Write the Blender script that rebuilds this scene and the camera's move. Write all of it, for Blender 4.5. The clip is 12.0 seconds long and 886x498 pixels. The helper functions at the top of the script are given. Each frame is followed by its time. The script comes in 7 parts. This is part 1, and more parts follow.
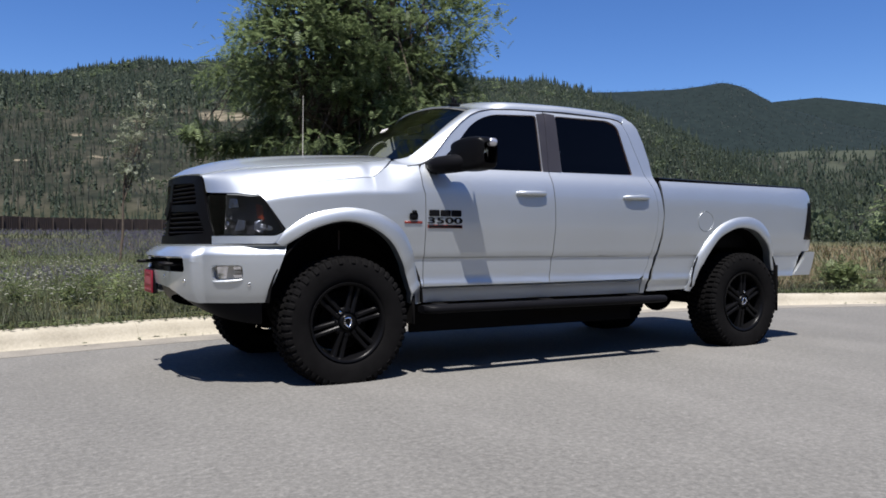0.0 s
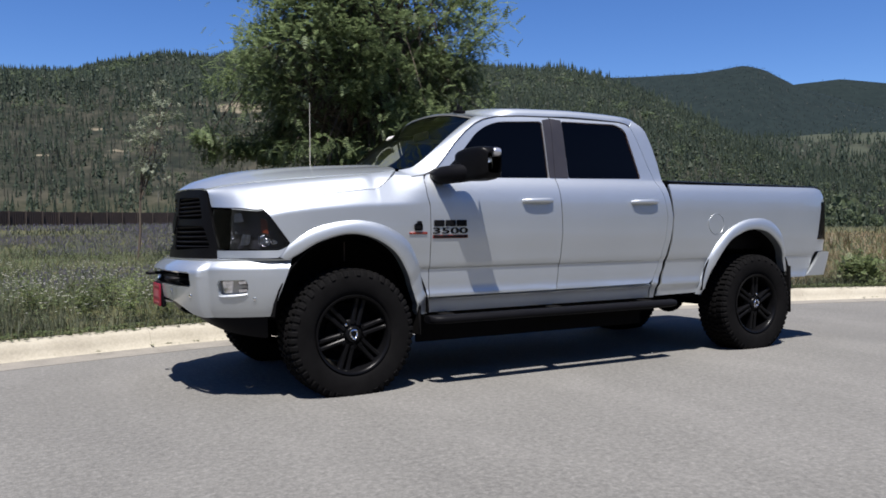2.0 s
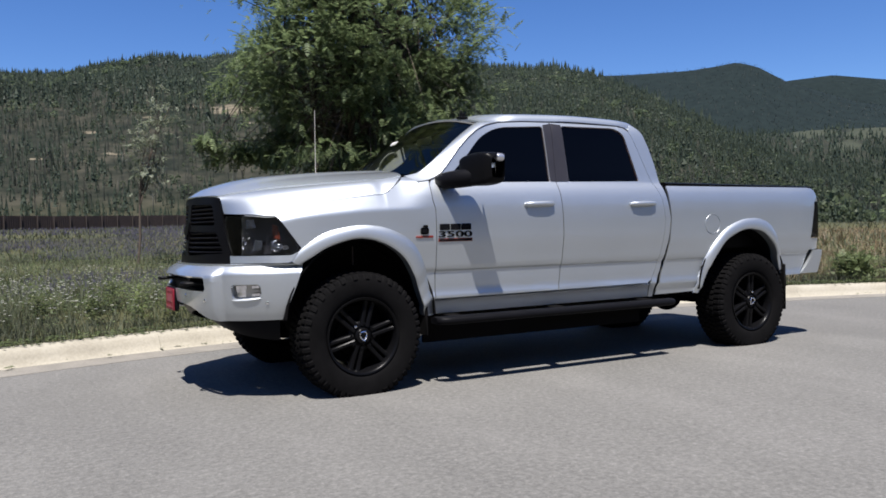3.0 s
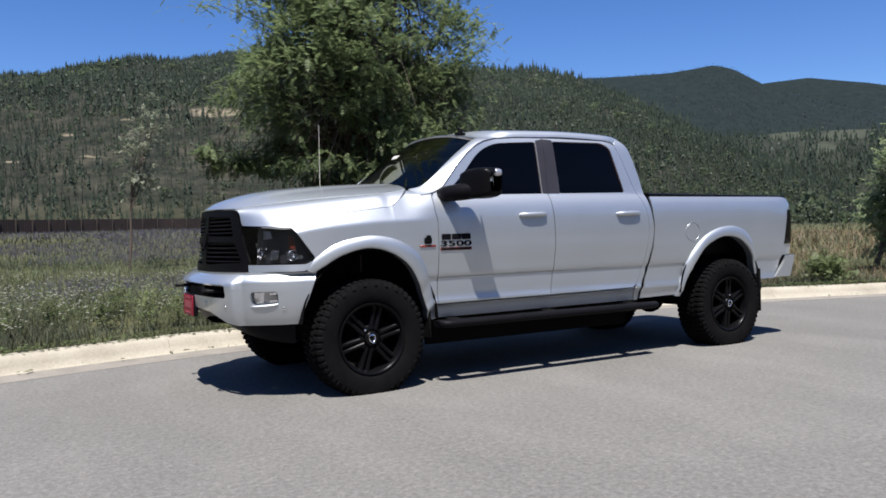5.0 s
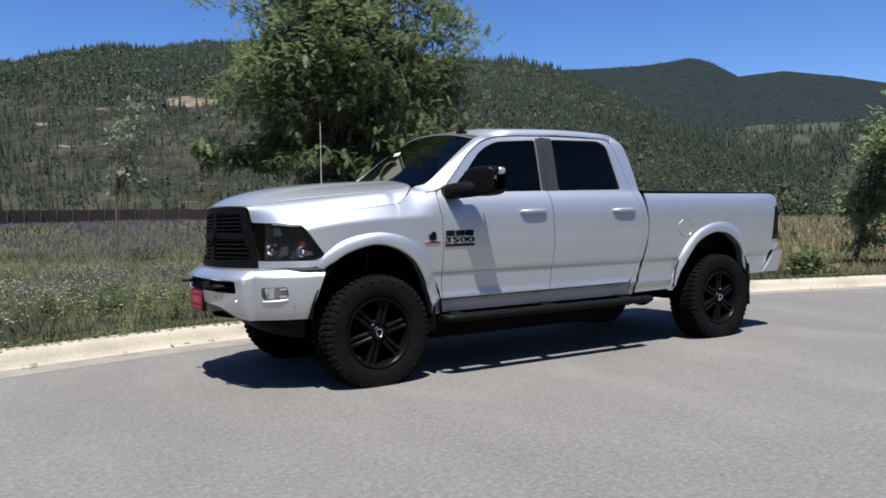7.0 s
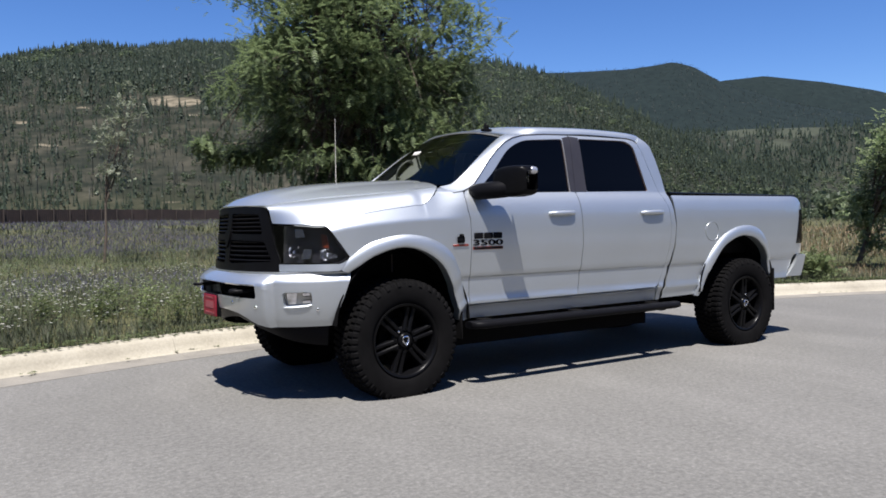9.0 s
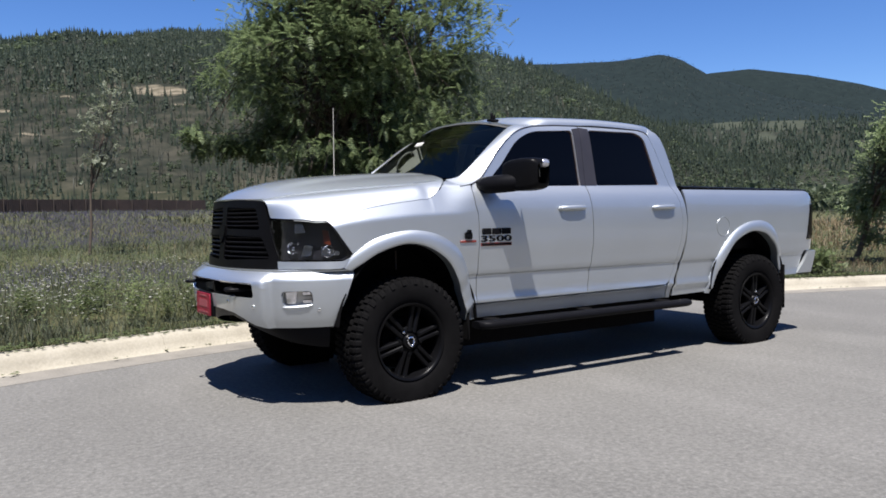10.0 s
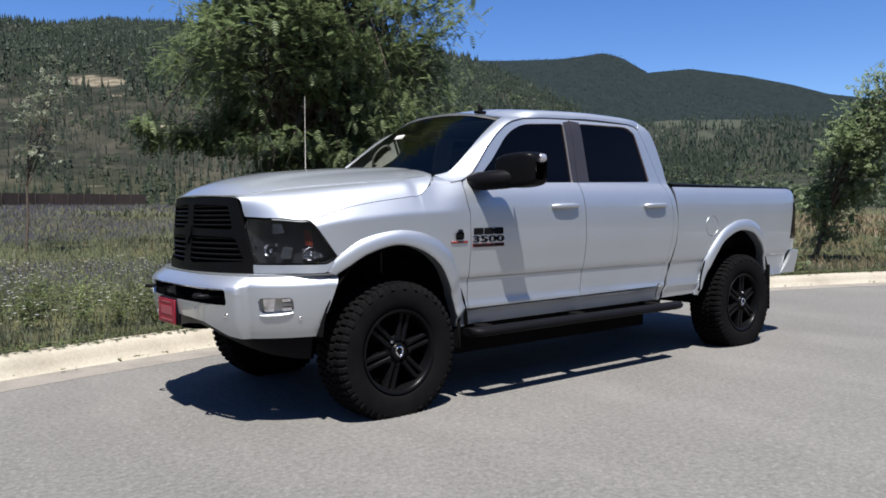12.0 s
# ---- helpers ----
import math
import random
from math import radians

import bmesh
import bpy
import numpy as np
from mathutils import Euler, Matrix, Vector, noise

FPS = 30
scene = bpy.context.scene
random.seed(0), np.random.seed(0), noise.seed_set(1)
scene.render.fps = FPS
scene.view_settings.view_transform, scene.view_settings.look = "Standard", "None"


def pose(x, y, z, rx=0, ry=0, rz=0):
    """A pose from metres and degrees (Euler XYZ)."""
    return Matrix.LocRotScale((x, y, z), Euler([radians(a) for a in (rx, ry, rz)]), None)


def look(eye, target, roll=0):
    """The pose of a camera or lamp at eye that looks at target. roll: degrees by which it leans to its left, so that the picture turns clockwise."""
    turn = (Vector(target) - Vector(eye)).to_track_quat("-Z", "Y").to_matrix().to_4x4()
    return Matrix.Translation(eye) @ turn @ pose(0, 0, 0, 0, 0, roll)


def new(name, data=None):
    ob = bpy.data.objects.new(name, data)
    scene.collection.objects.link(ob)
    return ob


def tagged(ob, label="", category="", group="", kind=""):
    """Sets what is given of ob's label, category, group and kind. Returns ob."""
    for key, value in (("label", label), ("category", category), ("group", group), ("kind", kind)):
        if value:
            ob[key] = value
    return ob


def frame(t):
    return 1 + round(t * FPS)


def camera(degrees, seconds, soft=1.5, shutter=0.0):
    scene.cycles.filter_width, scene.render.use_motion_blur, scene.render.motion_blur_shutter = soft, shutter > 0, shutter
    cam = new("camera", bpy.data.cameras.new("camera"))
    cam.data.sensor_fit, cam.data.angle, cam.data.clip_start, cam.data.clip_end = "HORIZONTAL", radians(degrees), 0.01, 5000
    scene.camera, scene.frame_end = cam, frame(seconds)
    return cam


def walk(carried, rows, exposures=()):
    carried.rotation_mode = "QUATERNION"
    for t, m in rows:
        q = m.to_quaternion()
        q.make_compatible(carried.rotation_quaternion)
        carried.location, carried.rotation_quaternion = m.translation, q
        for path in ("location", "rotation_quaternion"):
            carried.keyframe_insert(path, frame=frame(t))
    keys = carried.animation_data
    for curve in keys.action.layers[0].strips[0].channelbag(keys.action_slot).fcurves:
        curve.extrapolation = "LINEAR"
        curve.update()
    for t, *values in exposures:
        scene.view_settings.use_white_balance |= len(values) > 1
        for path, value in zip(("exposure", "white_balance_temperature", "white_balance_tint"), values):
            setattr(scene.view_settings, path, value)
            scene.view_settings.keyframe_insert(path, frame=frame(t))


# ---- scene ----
cam = camera(59.1, 12.0, soft=1.7)
PATH = [
    (0, (-1.985, -5.634, 0.911), (-0.988, -3.9, 0.894), 0.1),
    (0.5, (-1.955, -5.624, 0.964), (-0.964, -3.887, 0.929), -0.2),
    (1, (-1.921, -5.626, 1.006), (-0.938, -3.884, 0.964), -0.5),
    (1.5, (-1.899, -5.64, 1.036), (-0.928, -3.891, 0.992), -0.5),
    (2, (-1.898, -5.67, 1.058), (-0.944, -3.913, 1.012), -0.6),
    (2.5, (-1.949, -5.713, 1.08), (-0.992, -3.958, 1.035), -0.7),
    (3, (-2.037, -5.773, 1.086), (-1.072, -4.022, 1.039), -1.2),
    (5, (-2.376, -6.059, 1.147), (-1.368, -4.333, 1.104), -1.4),
    (5.5, (-2.421, -6.178, 1.16), (-1.422, -4.446, 1.119), -1.7),
    (6, (-2.463, -6.218, 1.174), (-1.466, -4.484, 1.126), -1.5),
    (6.5, (-2.53, -6.167, 1.179), (-1.503, -4.452, 1.117), -1.4),
    (7, (-2.616, -6.081, 1.194), (-1.562, -4.383, 1.127), -1.3),
    (9, (-2.743, -5.659, 1.2), (-1.652, -3.984, 1.137), -1.0),
    (9.5, (-2.72, -5.5, 1.217), (-1.62, -3.831, 1.144), -1.2),
    (10, (-2.706, -5.355, 1.229), (-1.588, -3.699, 1.143), -0.8),
    (10.5, (-2.694, -5.206, 1.242), (-1.536, -3.578, 1.146), -0.9),
    (11, (-2.709, -5.084, 1.254), (-1.525, -3.475, 1.149), -0.9),
    (11.5, (-2.706, -4.971, 1.251), (-1.497, -3.381, 1.147), -0.9),
    (12, (-2.696, -4.843, 1.251), (-1.466, -3.269, 1.152), -0.6),
]
walk(cam, [(t, look(eye, target, roll)) for t, eye, target, roll in PATH], exposures=[(0.0, 0.97, 6350, 12.0), (3.0, 0.99, 6350, 12.0), (6.0, 1.06, 6350, 12.0), (12.0, 1.08, 6350, 12.0)])

# ---- light ----
SUN_TO = Vector((-0.20, -0.345, 0.93)).normalized()
sun_elev = math.asin(SUN_TO.z)
sun_azim = math.atan2(SUN_TO.x, SUN_TO.y)

world = bpy.data.worlds.new("sky_world")
scene.world = world
world.use_nodes = True
wn = world.node_tree
sky = wn.nodes.new("ShaderNodeTexSky")
sky.sky_type = "NISHITA"
sky.sun_disc = False
sky.sun_elevation = sun_elev
sky.sun_rotation = sun_azim
sky.altitude = 1500.0
sky.air_density = 1.0
sky.dust_density = 0.0
sky.ozone_density = 5.0
deep = wn.nodes.new("ShaderNodeHueSaturation")
deep.inputs["Saturation"].default_value = 1.19
deep.inputs["Hue"].default_value = 0.510
wn.links.new(sky.outputs["Color"], deep.inputs["Color"])
wn.links.new(deep.outputs["Color"], wn.nodes["Background"].inputs["Color"])
wn.nodes["Background"].inputs["Strength"].default_value = 0.069

sun_data = bpy.data.lights.new("sun", "SUN")
sun_data.energy = 5.0
sun_data.angle = radians(0.53)
sun_data.color = (1.0, 0.955, 0.89)
sun_ob = new("sun", sun_data)
sun_ob.matrix_world = look(SUN_TO * 60, (0, 0, 0))

# ---- materials ----
def nodes_of(name):
    m = bpy.data.materials.new(name)
    m.use_nodes = True
    nt = m.node_tree
    return m, nt, nt.nodes["Principled BSDF"]


def set_in(node, **kw):
    for key, value in kw.items():
        node.inputs[key.replace("_", " ")].default_value = value


def rgba(c):
    return (c[0], c[1], c[2], 1.0)


def noise_at(nt, scale, detail=4.0, rough=0.55, stretch=None):
    """World-space noise; scale in cycles per metre."""
    geo = nt.nodes.new("ShaderNodeNewGeometry")
    tex = nt.nodes.new("ShaderNodeTexNoise")
    set_in(tex, Scale=scale, Detail=detail, Roughness=rough)
    if stretch:
        mp = nt.nodes.new("ShaderNodeMapping")
        mp.inputs["Scale"].default_value = stretch
        nt.links.new(geo.outputs["Position"], mp.inputs["Vector"])
        nt.links.new(mp.outputs["Vector"], tex.inputs["Vector"])
    else:
        nt.links.new(geo.outputs["Position"], tex.inputs["Vector"])
    return tex.outputs["Fac"]


def ramp(nt, fac, stops):
    r = nt.nodes.new("ShaderNodeValToRGB")
    while len(r.color_ramp.elements) < len(stops):
        r.color_ramp.elements.new(0.5)
    for e, (p, c) in zip(r.color_ramp.elements, stops):
        e.position = p
        e.color = rgba(c)
    nt.links.new(fac, r.inputs["Fac"])
    return r.outputs["Color"]


def mix_col(nt, fac, a, b, blend="MIX"):
    mx = nt.nodes.new("ShaderNodeMix")
    mx.data_type = "RGBA"
    mx.blend_type = blend
    for sock, value in ((mx.inputs["Factor"], fac), (mx.inputs[6], a), (mx.inputs[7], b)):
        if isinstance(value, (int, float)):
            sock.default_value = value
        elif isinstance(value, (tuple, list)):
            sock.default_value = rgba(value)
        else:
            nt.links.new(value, sock)
    return mx.outputs[2]


def bump_in(nt, bsdf, fac, strength, distance):
    b = nt.nodes.new("ShaderNodeBump")
    set_in(b, Strength=strength, Distance=distance)
    nt.links.new(fac, b.inputs["Height"])
    nt.links.new(b.outputs["Normal"], bsdf.inputs["Normal"])


def mat_simple(name, col, rough=0.5, metal=0.0, coat=0.0, var=0.12, scale=8.0, bump=0.0, fine=60.0, spec=0.5, ior=1.5):
    """A base colour with two scales of variation, and roughness that follows the fine one."""
    m, nt, p = nodes_of(name)
    dark = tuple(c * (1 - var) for c in col)
    light = tuple(min(1, c * (1 + var)) for c in col)
    big = noise_at(nt, scale)
    small = noise_at(nt, fine, 3.0)
    c1 = ramp(nt, big, [(0.3, dark), (0.7, light)])
    c2 = mix_col(nt, 0.35, c1, ramp(nt, small, [(0.35, dark), (0.65, light)]))
    nt.links.new(c2, p.inputs["Base Color"])
    mr = nt.nodes.new("ShaderNodeMapRange")
    mr.inputs["To Min"].default_value = max(0.02, rough * 0.8)
    mr.inputs["To Max"].default_value = min(1.0, rough * 1.2)
    nt.links.new(big, mr.inputs["Value"])
    nt.links.new(mr.outputs["Result"], p.inputs["Roughness"])
    set_in(p, Metallic=metal, Coat_Weight=coat)
    p.inputs["Coat Roughness"].default_value = 0.04
    p.inputs["Specular IOR Level"].default_value = spec
    p.inputs["IOR"].default_value = ior
    if bump:
        bump_in(nt, p, small, 0.6, bump)
    return m


def mat_paint():
    """Silver metallic car paint: flakes under clear coat, a little road dust."""
    m, nt, p = nodes_of("silver_paint")
    flake = noise_at(nt, 900.0, 1.0)
    dust = noise_at(nt, 3.0)
    c = ramp(nt, flake, [(0.3, (0.43, 0.462, 0.485)), (0.7, (0.55, 0.582, 0.605))])
    c = mix_col(nt, 0.06, c, ramp(nt, dust, [(0.4, (0.45, 0.42, 0.38)), (0.7, (0.7, 0.7, 0.7))]))
    nt.links.new(c, p.inputs["Base Color"])
    set_in(p, Metallic=0.92, Roughness=0.50, Coat_Weight=1.0)
    p.inputs["Coat Roughness"].default_value = 0.05
    return m


def mat_glass(name, tint, rough=0.0, gloss_ior=1.5, gloss=(0.9, 0.9, 0.9)):
    """Thin pane: tinted see-through with a Fresnel gloss."""
    m, nt, p = nodes_of(name)
    nt.nodes.remove(p)
    out = nt.nodes["Material Output"]
    tr = nt.nodes.new("ShaderNodeBsdfTransparent")
    tr.inputs["Color"].default_value = rgba(tint)
    gl = nt.nodes.new("ShaderNodeBsdfGlossy")
    gl.inputs["Roughness"].default_value = rough
    gl.inputs["Color"].default_value = rgba(gloss)
    fr = nt.nodes.new("ShaderNodeFresnel")
    fr.inputs["IOR"].default_value = gloss_ior
    ms = nt.nodes.new("ShaderNodeMixShader")
    nt.links.new(fr.outputs["Fac"], ms.inputs["Fac"])
    nt.links.new(tr.outputs["BSDF"], ms.inputs[1])
    nt.links.new(gl.outputs["BSDF"], ms.inputs[2])
    nt.links.new(ms.outputs["Shader"], out.inputs["Surface"])
    return m


def mat_leaf(name, stops, trans=0.35, patch=1.2, rough=0.5, vary=(0.72, 1.35), share=0.5):
    """Leaves: colour differs from island to island and from patch to patch; light passes through."""
    m, nt, p = nodes_of(name)
    geo = nt.nodes.new("ShaderNodeNewGeometry")
    c1 = ramp(nt, geo.outputs["Random Per Island"], stops)
    n = noise_at(nt, patch, 2.0)
    mid = stops[len(stops) // 2][1]
    c = mix_col(nt, share, c1, ramp(nt, n, [(0.35, tuple(v * vary[0] for v in mid)), (0.65, tuple(min(1, v * vary[1]) for v in mid))]))
    nt.links.new(c, p.inputs["Base Color"])
    set_in(p, Roughness=rough)
    p.inputs["Specular IOR Level"].default_value = 0.3
    tl = nt.nodes.new("ShaderNodeBsdfTranslucent")
    nt.links.new(c, tl.inputs["Color"])
    ms = nt.nodes.new("ShaderNodeMixShader")
    ms.inputs["Fac"].default_value = trans
    nt.links.new(p.outputs["BSDF"], ms.inputs[1])
    nt.links.new(tl.outputs["BSDF"], ms.inputs[2])
    nt.links.new(ms.outputs["Shader"], nt.nodes["Material Output"].inputs["Surface"])
    return m


def mat_asphalt():
    m, nt, p = nodes_of("worn_asphalt")
    big = noise_at(nt, 0.35, 5.0)
    mid = noise_at(nt, 2.6, 6.0, 0.7)
    fine = noise_at(nt, 30.0, 6.0, 0.8)
    vor = nt.nodes.new("ShaderNodeTexVoronoi")
    geo = nt.nodes.new("ShaderNodeNewGeometry")
    vor.inputs["Scale"].default_value = 78.0
    nt.links.new(geo.outputs["Position"], vor.inputs["Vector"])
    grit = ramp(nt, vor.outputs["Color"], [(0.15, (0.0804, 0.0778, 0.0718)), (0.6, (0.1265, 0.1227, 0.1131)), (0.92, (0.2305, 0.2235, 0.2037))])
    c = mix_col(nt, 0.22, grit, ramp(nt, big, [(0.3, (0.1072, 0.1046, 0.0965)), (0.7, (0.1447, 0.1404, 0.1297))]))
    c = mix_col(nt, 0.27, c, ramp(nt, mid, [(0.32, (0.0901, 0.0874, 0.081)), (0.68, (0.1586, 0.1544, 0.1421))]))
    worn = noise_at(nt, 0.9, 5.0, 0.65, (1.0, 0.45, 1.0))
    c = mix_col(nt, 0.42, c, ramp(nt, worn, [(0.34, (0.088, 0.086, 0.081)), (0.5, (0.126, 0.123, 0.114)), (0.64, (0.180, 0.174, 0.163))]))
    c = mix_col(nt, 0.40, c, ramp(nt, fine, [(0.34, (0.042, 0.0408, 0.038)), (0.51, (0.126, 0.122, 0.112)), (0.67, (0.232, 0.225, 0.208))]))
    nt.links.new(c, p.inputs["Base Color"])
    set_in(p, Roughness=0.9)
    p.inputs["Specular IOR Level"].default_value = 0.25
    bump_in(nt, p, vor.outputs["Distance"], 0.6, 0.004)
    return m


def mat_concrete():
    m, nt, p = nodes_of("kerb_concrete")
    big = noise_at(nt, 1.6, 5.0)
    small = noise_at(nt, 45.0, 4.0)
    c = ramp(nt, big, [(0.28, (0.190, 0.170, 0.130)), (0.5, (0.300, 0.275, 0.215)), (0.75, (0.358, 0.332, 0.270))])
    c = mix_col(nt, 0.3, c, ramp(nt, small, [(0.3, (0.1701, 0.1504, 0.1151)), (0.7, (0.3531, 0.327, 0.2674))]))
    nt.links.new(c, p.inputs["Base Color"])
    set_in(p, Roughness=0.9)
    bump_in(nt, p, small, 0.5, 0.004)
    return m


def mat_ground():
    """Meadow soil and thatch near, dry hillside with scrub far out, distance haze in the farthest tone."""
    m, nt, p = nodes_of("meadow_and_hillside")
    a = noise_at(nt, 0.9, 6.0, 0.6)
    b = noise_at(nt, 0.02, 6.0, 0.62, (1.0, 1.0, 2.2))
    d = noise_at(nt, 14.0, 4.0)
    near = ramp(nt, a, [(0.3, (0.0277, 0.0308, 0.0136)), (0.5, (0.0616, 0.0646, 0.0277)), (0.72, (0.0987, 0.0895, 0.0524))])
    near = mix_col(nt, 0.35, near, ramp(nt, d, [(0.35, (0.0246, 0.0277, 0.0123)), (0.65, (0.1171, 0.1048, 0.0554))]))
    hill = ramp(nt, b, [(0.30, (0.0110, 0.0170, 0.0130)), (0.46, (0.0170, 0.0230, 0.0165)), (0.58, (0.0280, 0.0310, 0.0220)), (0.74, (0.0540, 0.0510, 0.0380))])
    rough_ground = ramp(nt, noise_at(nt, 0.4, 6.0, 0.75), [(0.40, (0.0050, 0.0080, 0.0065)), (0.5, (0.0200, 0.0230, 0.0170)), (0.62, (0.0620, 0.0580, 0.0430))])
    hill = mix_col(nt, 0.6, hill, rough_ground)
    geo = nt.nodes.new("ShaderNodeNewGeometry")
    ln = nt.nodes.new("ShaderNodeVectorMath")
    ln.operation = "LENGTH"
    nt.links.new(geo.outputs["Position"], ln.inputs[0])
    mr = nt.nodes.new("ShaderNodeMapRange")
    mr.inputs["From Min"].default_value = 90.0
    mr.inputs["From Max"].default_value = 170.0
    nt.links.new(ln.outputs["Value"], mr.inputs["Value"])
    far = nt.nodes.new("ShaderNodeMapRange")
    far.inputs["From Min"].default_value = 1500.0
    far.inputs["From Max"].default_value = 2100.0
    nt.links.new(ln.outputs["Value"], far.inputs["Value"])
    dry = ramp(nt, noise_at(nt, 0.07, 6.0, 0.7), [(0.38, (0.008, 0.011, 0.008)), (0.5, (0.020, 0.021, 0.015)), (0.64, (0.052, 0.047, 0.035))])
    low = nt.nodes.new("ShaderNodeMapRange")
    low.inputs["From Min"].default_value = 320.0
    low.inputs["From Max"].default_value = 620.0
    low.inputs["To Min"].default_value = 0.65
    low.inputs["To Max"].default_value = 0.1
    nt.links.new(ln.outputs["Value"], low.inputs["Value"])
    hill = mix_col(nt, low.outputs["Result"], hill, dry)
    # wooded far ranges, with the blue haze of distance put into their colour
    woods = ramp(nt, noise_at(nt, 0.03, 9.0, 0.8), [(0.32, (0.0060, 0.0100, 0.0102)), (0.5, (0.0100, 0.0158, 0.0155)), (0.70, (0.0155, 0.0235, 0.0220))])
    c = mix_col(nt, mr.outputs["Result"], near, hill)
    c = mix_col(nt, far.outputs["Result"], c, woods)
    # bare cuts and cleared slopes with ragged edges
    ragged = noise_at(nt, 0.09, 6.0, 0.7)
    for name, dark, light in (("bare", (0.070, 0.061, 0.042), (0.175, 0.152, 0.110)), ("cleared", (0.030, 0.036, 0.026), (0.052, 0.057, 0.039))):
        at = nt.nodes.new("ShaderNodeAttribute")
        at.attribute_name = name
        edge = nt.nodes.new("ShaderNodeMath")
        edge.operation = "MULTIPLY_ADD"
        edge.inputs[1].default_value = 2.6
        nt.links.new(ragged, edge.inputs[0])
        nt.links.new(at.outputs["Fac"], edge.inputs[2])
        cut = nt.nodes.new("ShaderNodeMapRange")
        cut.inputs["From Min"].default_value = 1.25
        cut.inputs["From Max"].default_value = 1.65
        nt.links.new(edge.outputs["Value"], cut.inputs["Value"])
        c = mix_col(nt, cut.outputs["Result"], c, ramp(nt, noise_at(nt, 0.25, 4.0), [(0.35, dark), (0.65, light)]))
    nt.links.new(c, p.inputs["Base Color"])
    set_in(p, Roughness=1.0)
    p.inputs["Specular IOR Level"].default_value = 0.1
    return m


PAINT = mat_paint()
BLACK_TRIM = mat_simple("black_plastic_trim", (0.0052, 0.0052, 0.0062), 0.45, bump=0.0004, fine=400, spec=0.18, ior=1.25)
BLACK_GLOSS = mat_simple("gloss_black_alloy", (0.004, 0.004, 0.0045), 0.34, 0.0, 0.0, spec=0.22, ior=1.25)
WHEEL_BLACK = mat_simple("gloss_black_wheel_enamel", (0.0035, 0.0035, 0.004), 0.3, 0.0, 0.0, spec=0.24, ior=1.28)
UNDER = mat_simple("dusty_black_underbody", (0.007, 0.0068, 0.007), 0.9, spec=0.05, ior=1.15)
RUBBER = mat_simple("tyre_rubber", (0.0058, 0.0056, 0.0058), 0.85, var=0.25, scale=12, bump=0.0008, fine=180, spec=0.15, ior=1.2)
CHROME = mat_simple("chrome", (0.82, 0.83, 0.85), 0.12, 1.0, var=0.04)
REFLECTOR = mat_simple("lamp_reflector", (0.74, 0.74, 0.78), 0.2, 1.0, var=0.3, scale=40)
SATIN = mat_simple("satin_dark_pillar", (0.022, 0.020, 0.023), 0.45)
RED_PLATE = mat_simple("red_plate_paint", (0.21, 0.006, 0.022), 0.4)
PLATE_PRINT = mat_simple("pale_plate_print", (0.2805, 0.0612, 0.0714), 0.5)
WHITE_PLATE = mat_simple("white_print", (0.51, 0.4972, 0.4845), 0.5)
RED_LINE = mat_simple("red_badge_enamel", (0.16, 0.02, 0.015), 0.35, 0.0, 0.4)
AERIAL = mat_simple("pale_aerial_steel", (0.42, 0.40, 0.36), 0.55, 0.2)
FOG_GLASS = mat_simple("frosted_fog_glass", (0.32, 0.31, 0.29), 0.3, 0.5, 0.4)
LAMP_HOUSING = mat_simple("smoked_lamp_housing", (0.018, 0.0178, 0.0215), 0.35)
AMBER = mat_simple("amber_marker", (0.10, 0.018, 0.006), 0.3, 0.0, 0.3)
CABIN_GREY = mat_simple("pale_grey_cabin_trim", (0.075, 0.082, 0.074), 0.7)
MARKER = mat_simple("clear_marker_lens", (0.50, 0.50, 0.52), 0.22, 0.7, 0.4)
INTERIOR = mat_simple("charcoal_cabin_trim", (0.0468, 0.0484, 0.0468), 0.7)
GLASS_DARK = mat_glass("tinted_side_glass", (0.05, 0.04, 0.055), 0.0, 1.5, (0.80, 0.50, 0.40))
GLASS_WS = mat_glass("windscreen_glass", (0.74, 0.78, 0.75), 0.0, 1.42, (0.82, 0.78, 0.66))
LENS_CLEAR = mat_glass("headlamp_lens", (0.8, 0.81, 0.84))
LENS_SMOKE = mat_simple("smoked_tail_lens", (0.004, 0.004, 0.005), 0.12, 0.0, 0.0, spec=0.2, ior=1.25)
ASPHALT = mat_asphalt()
CONCRETE = mat_concrete()
GUTTER = mat_simple("silted_gutter_concrete", (0.170, 0.157, 0.133), 0.95, var=0.3, scale=3.0, bump=0.002, fine=50)
GROUND = mat_ground()
BARK = mat_simple("grey_brown_bark", (0.0697, 0.0536, 0.0402), 0.95, var=0.4, scale=9, bump=0.006, fine=40)
LEAF_TREE = mat_leaf("locust_leaves", [(0.0, (0.0450, 0.0700, 0.0370)), (0.45, (0.0850, 0.1200, 0.0580)), (0.75, (0.1450, 0.1900, 0.0850)), (1.0, (0.3200, 0.3700, 0.1900))], 0.55, 1.6)
LEAF_RIGHT = mat_leaf("young_tree_leaves", [(0.0, (0.0750, 0.1150, 0.0480)), (0.5, (0.1550, 0.2050, 0.0950)), (1.0, (0.3600, 0.3900, 0.2500))], 0.55)
LEAF_SAP = mat_leaf("sapling_leaves", [(0.0, (0.085, 0.105, 0.060)), (0.5, (0.180, 0.205, 0.135)), (1.0, (0.420, 0.425, 0.360))], 0.4)
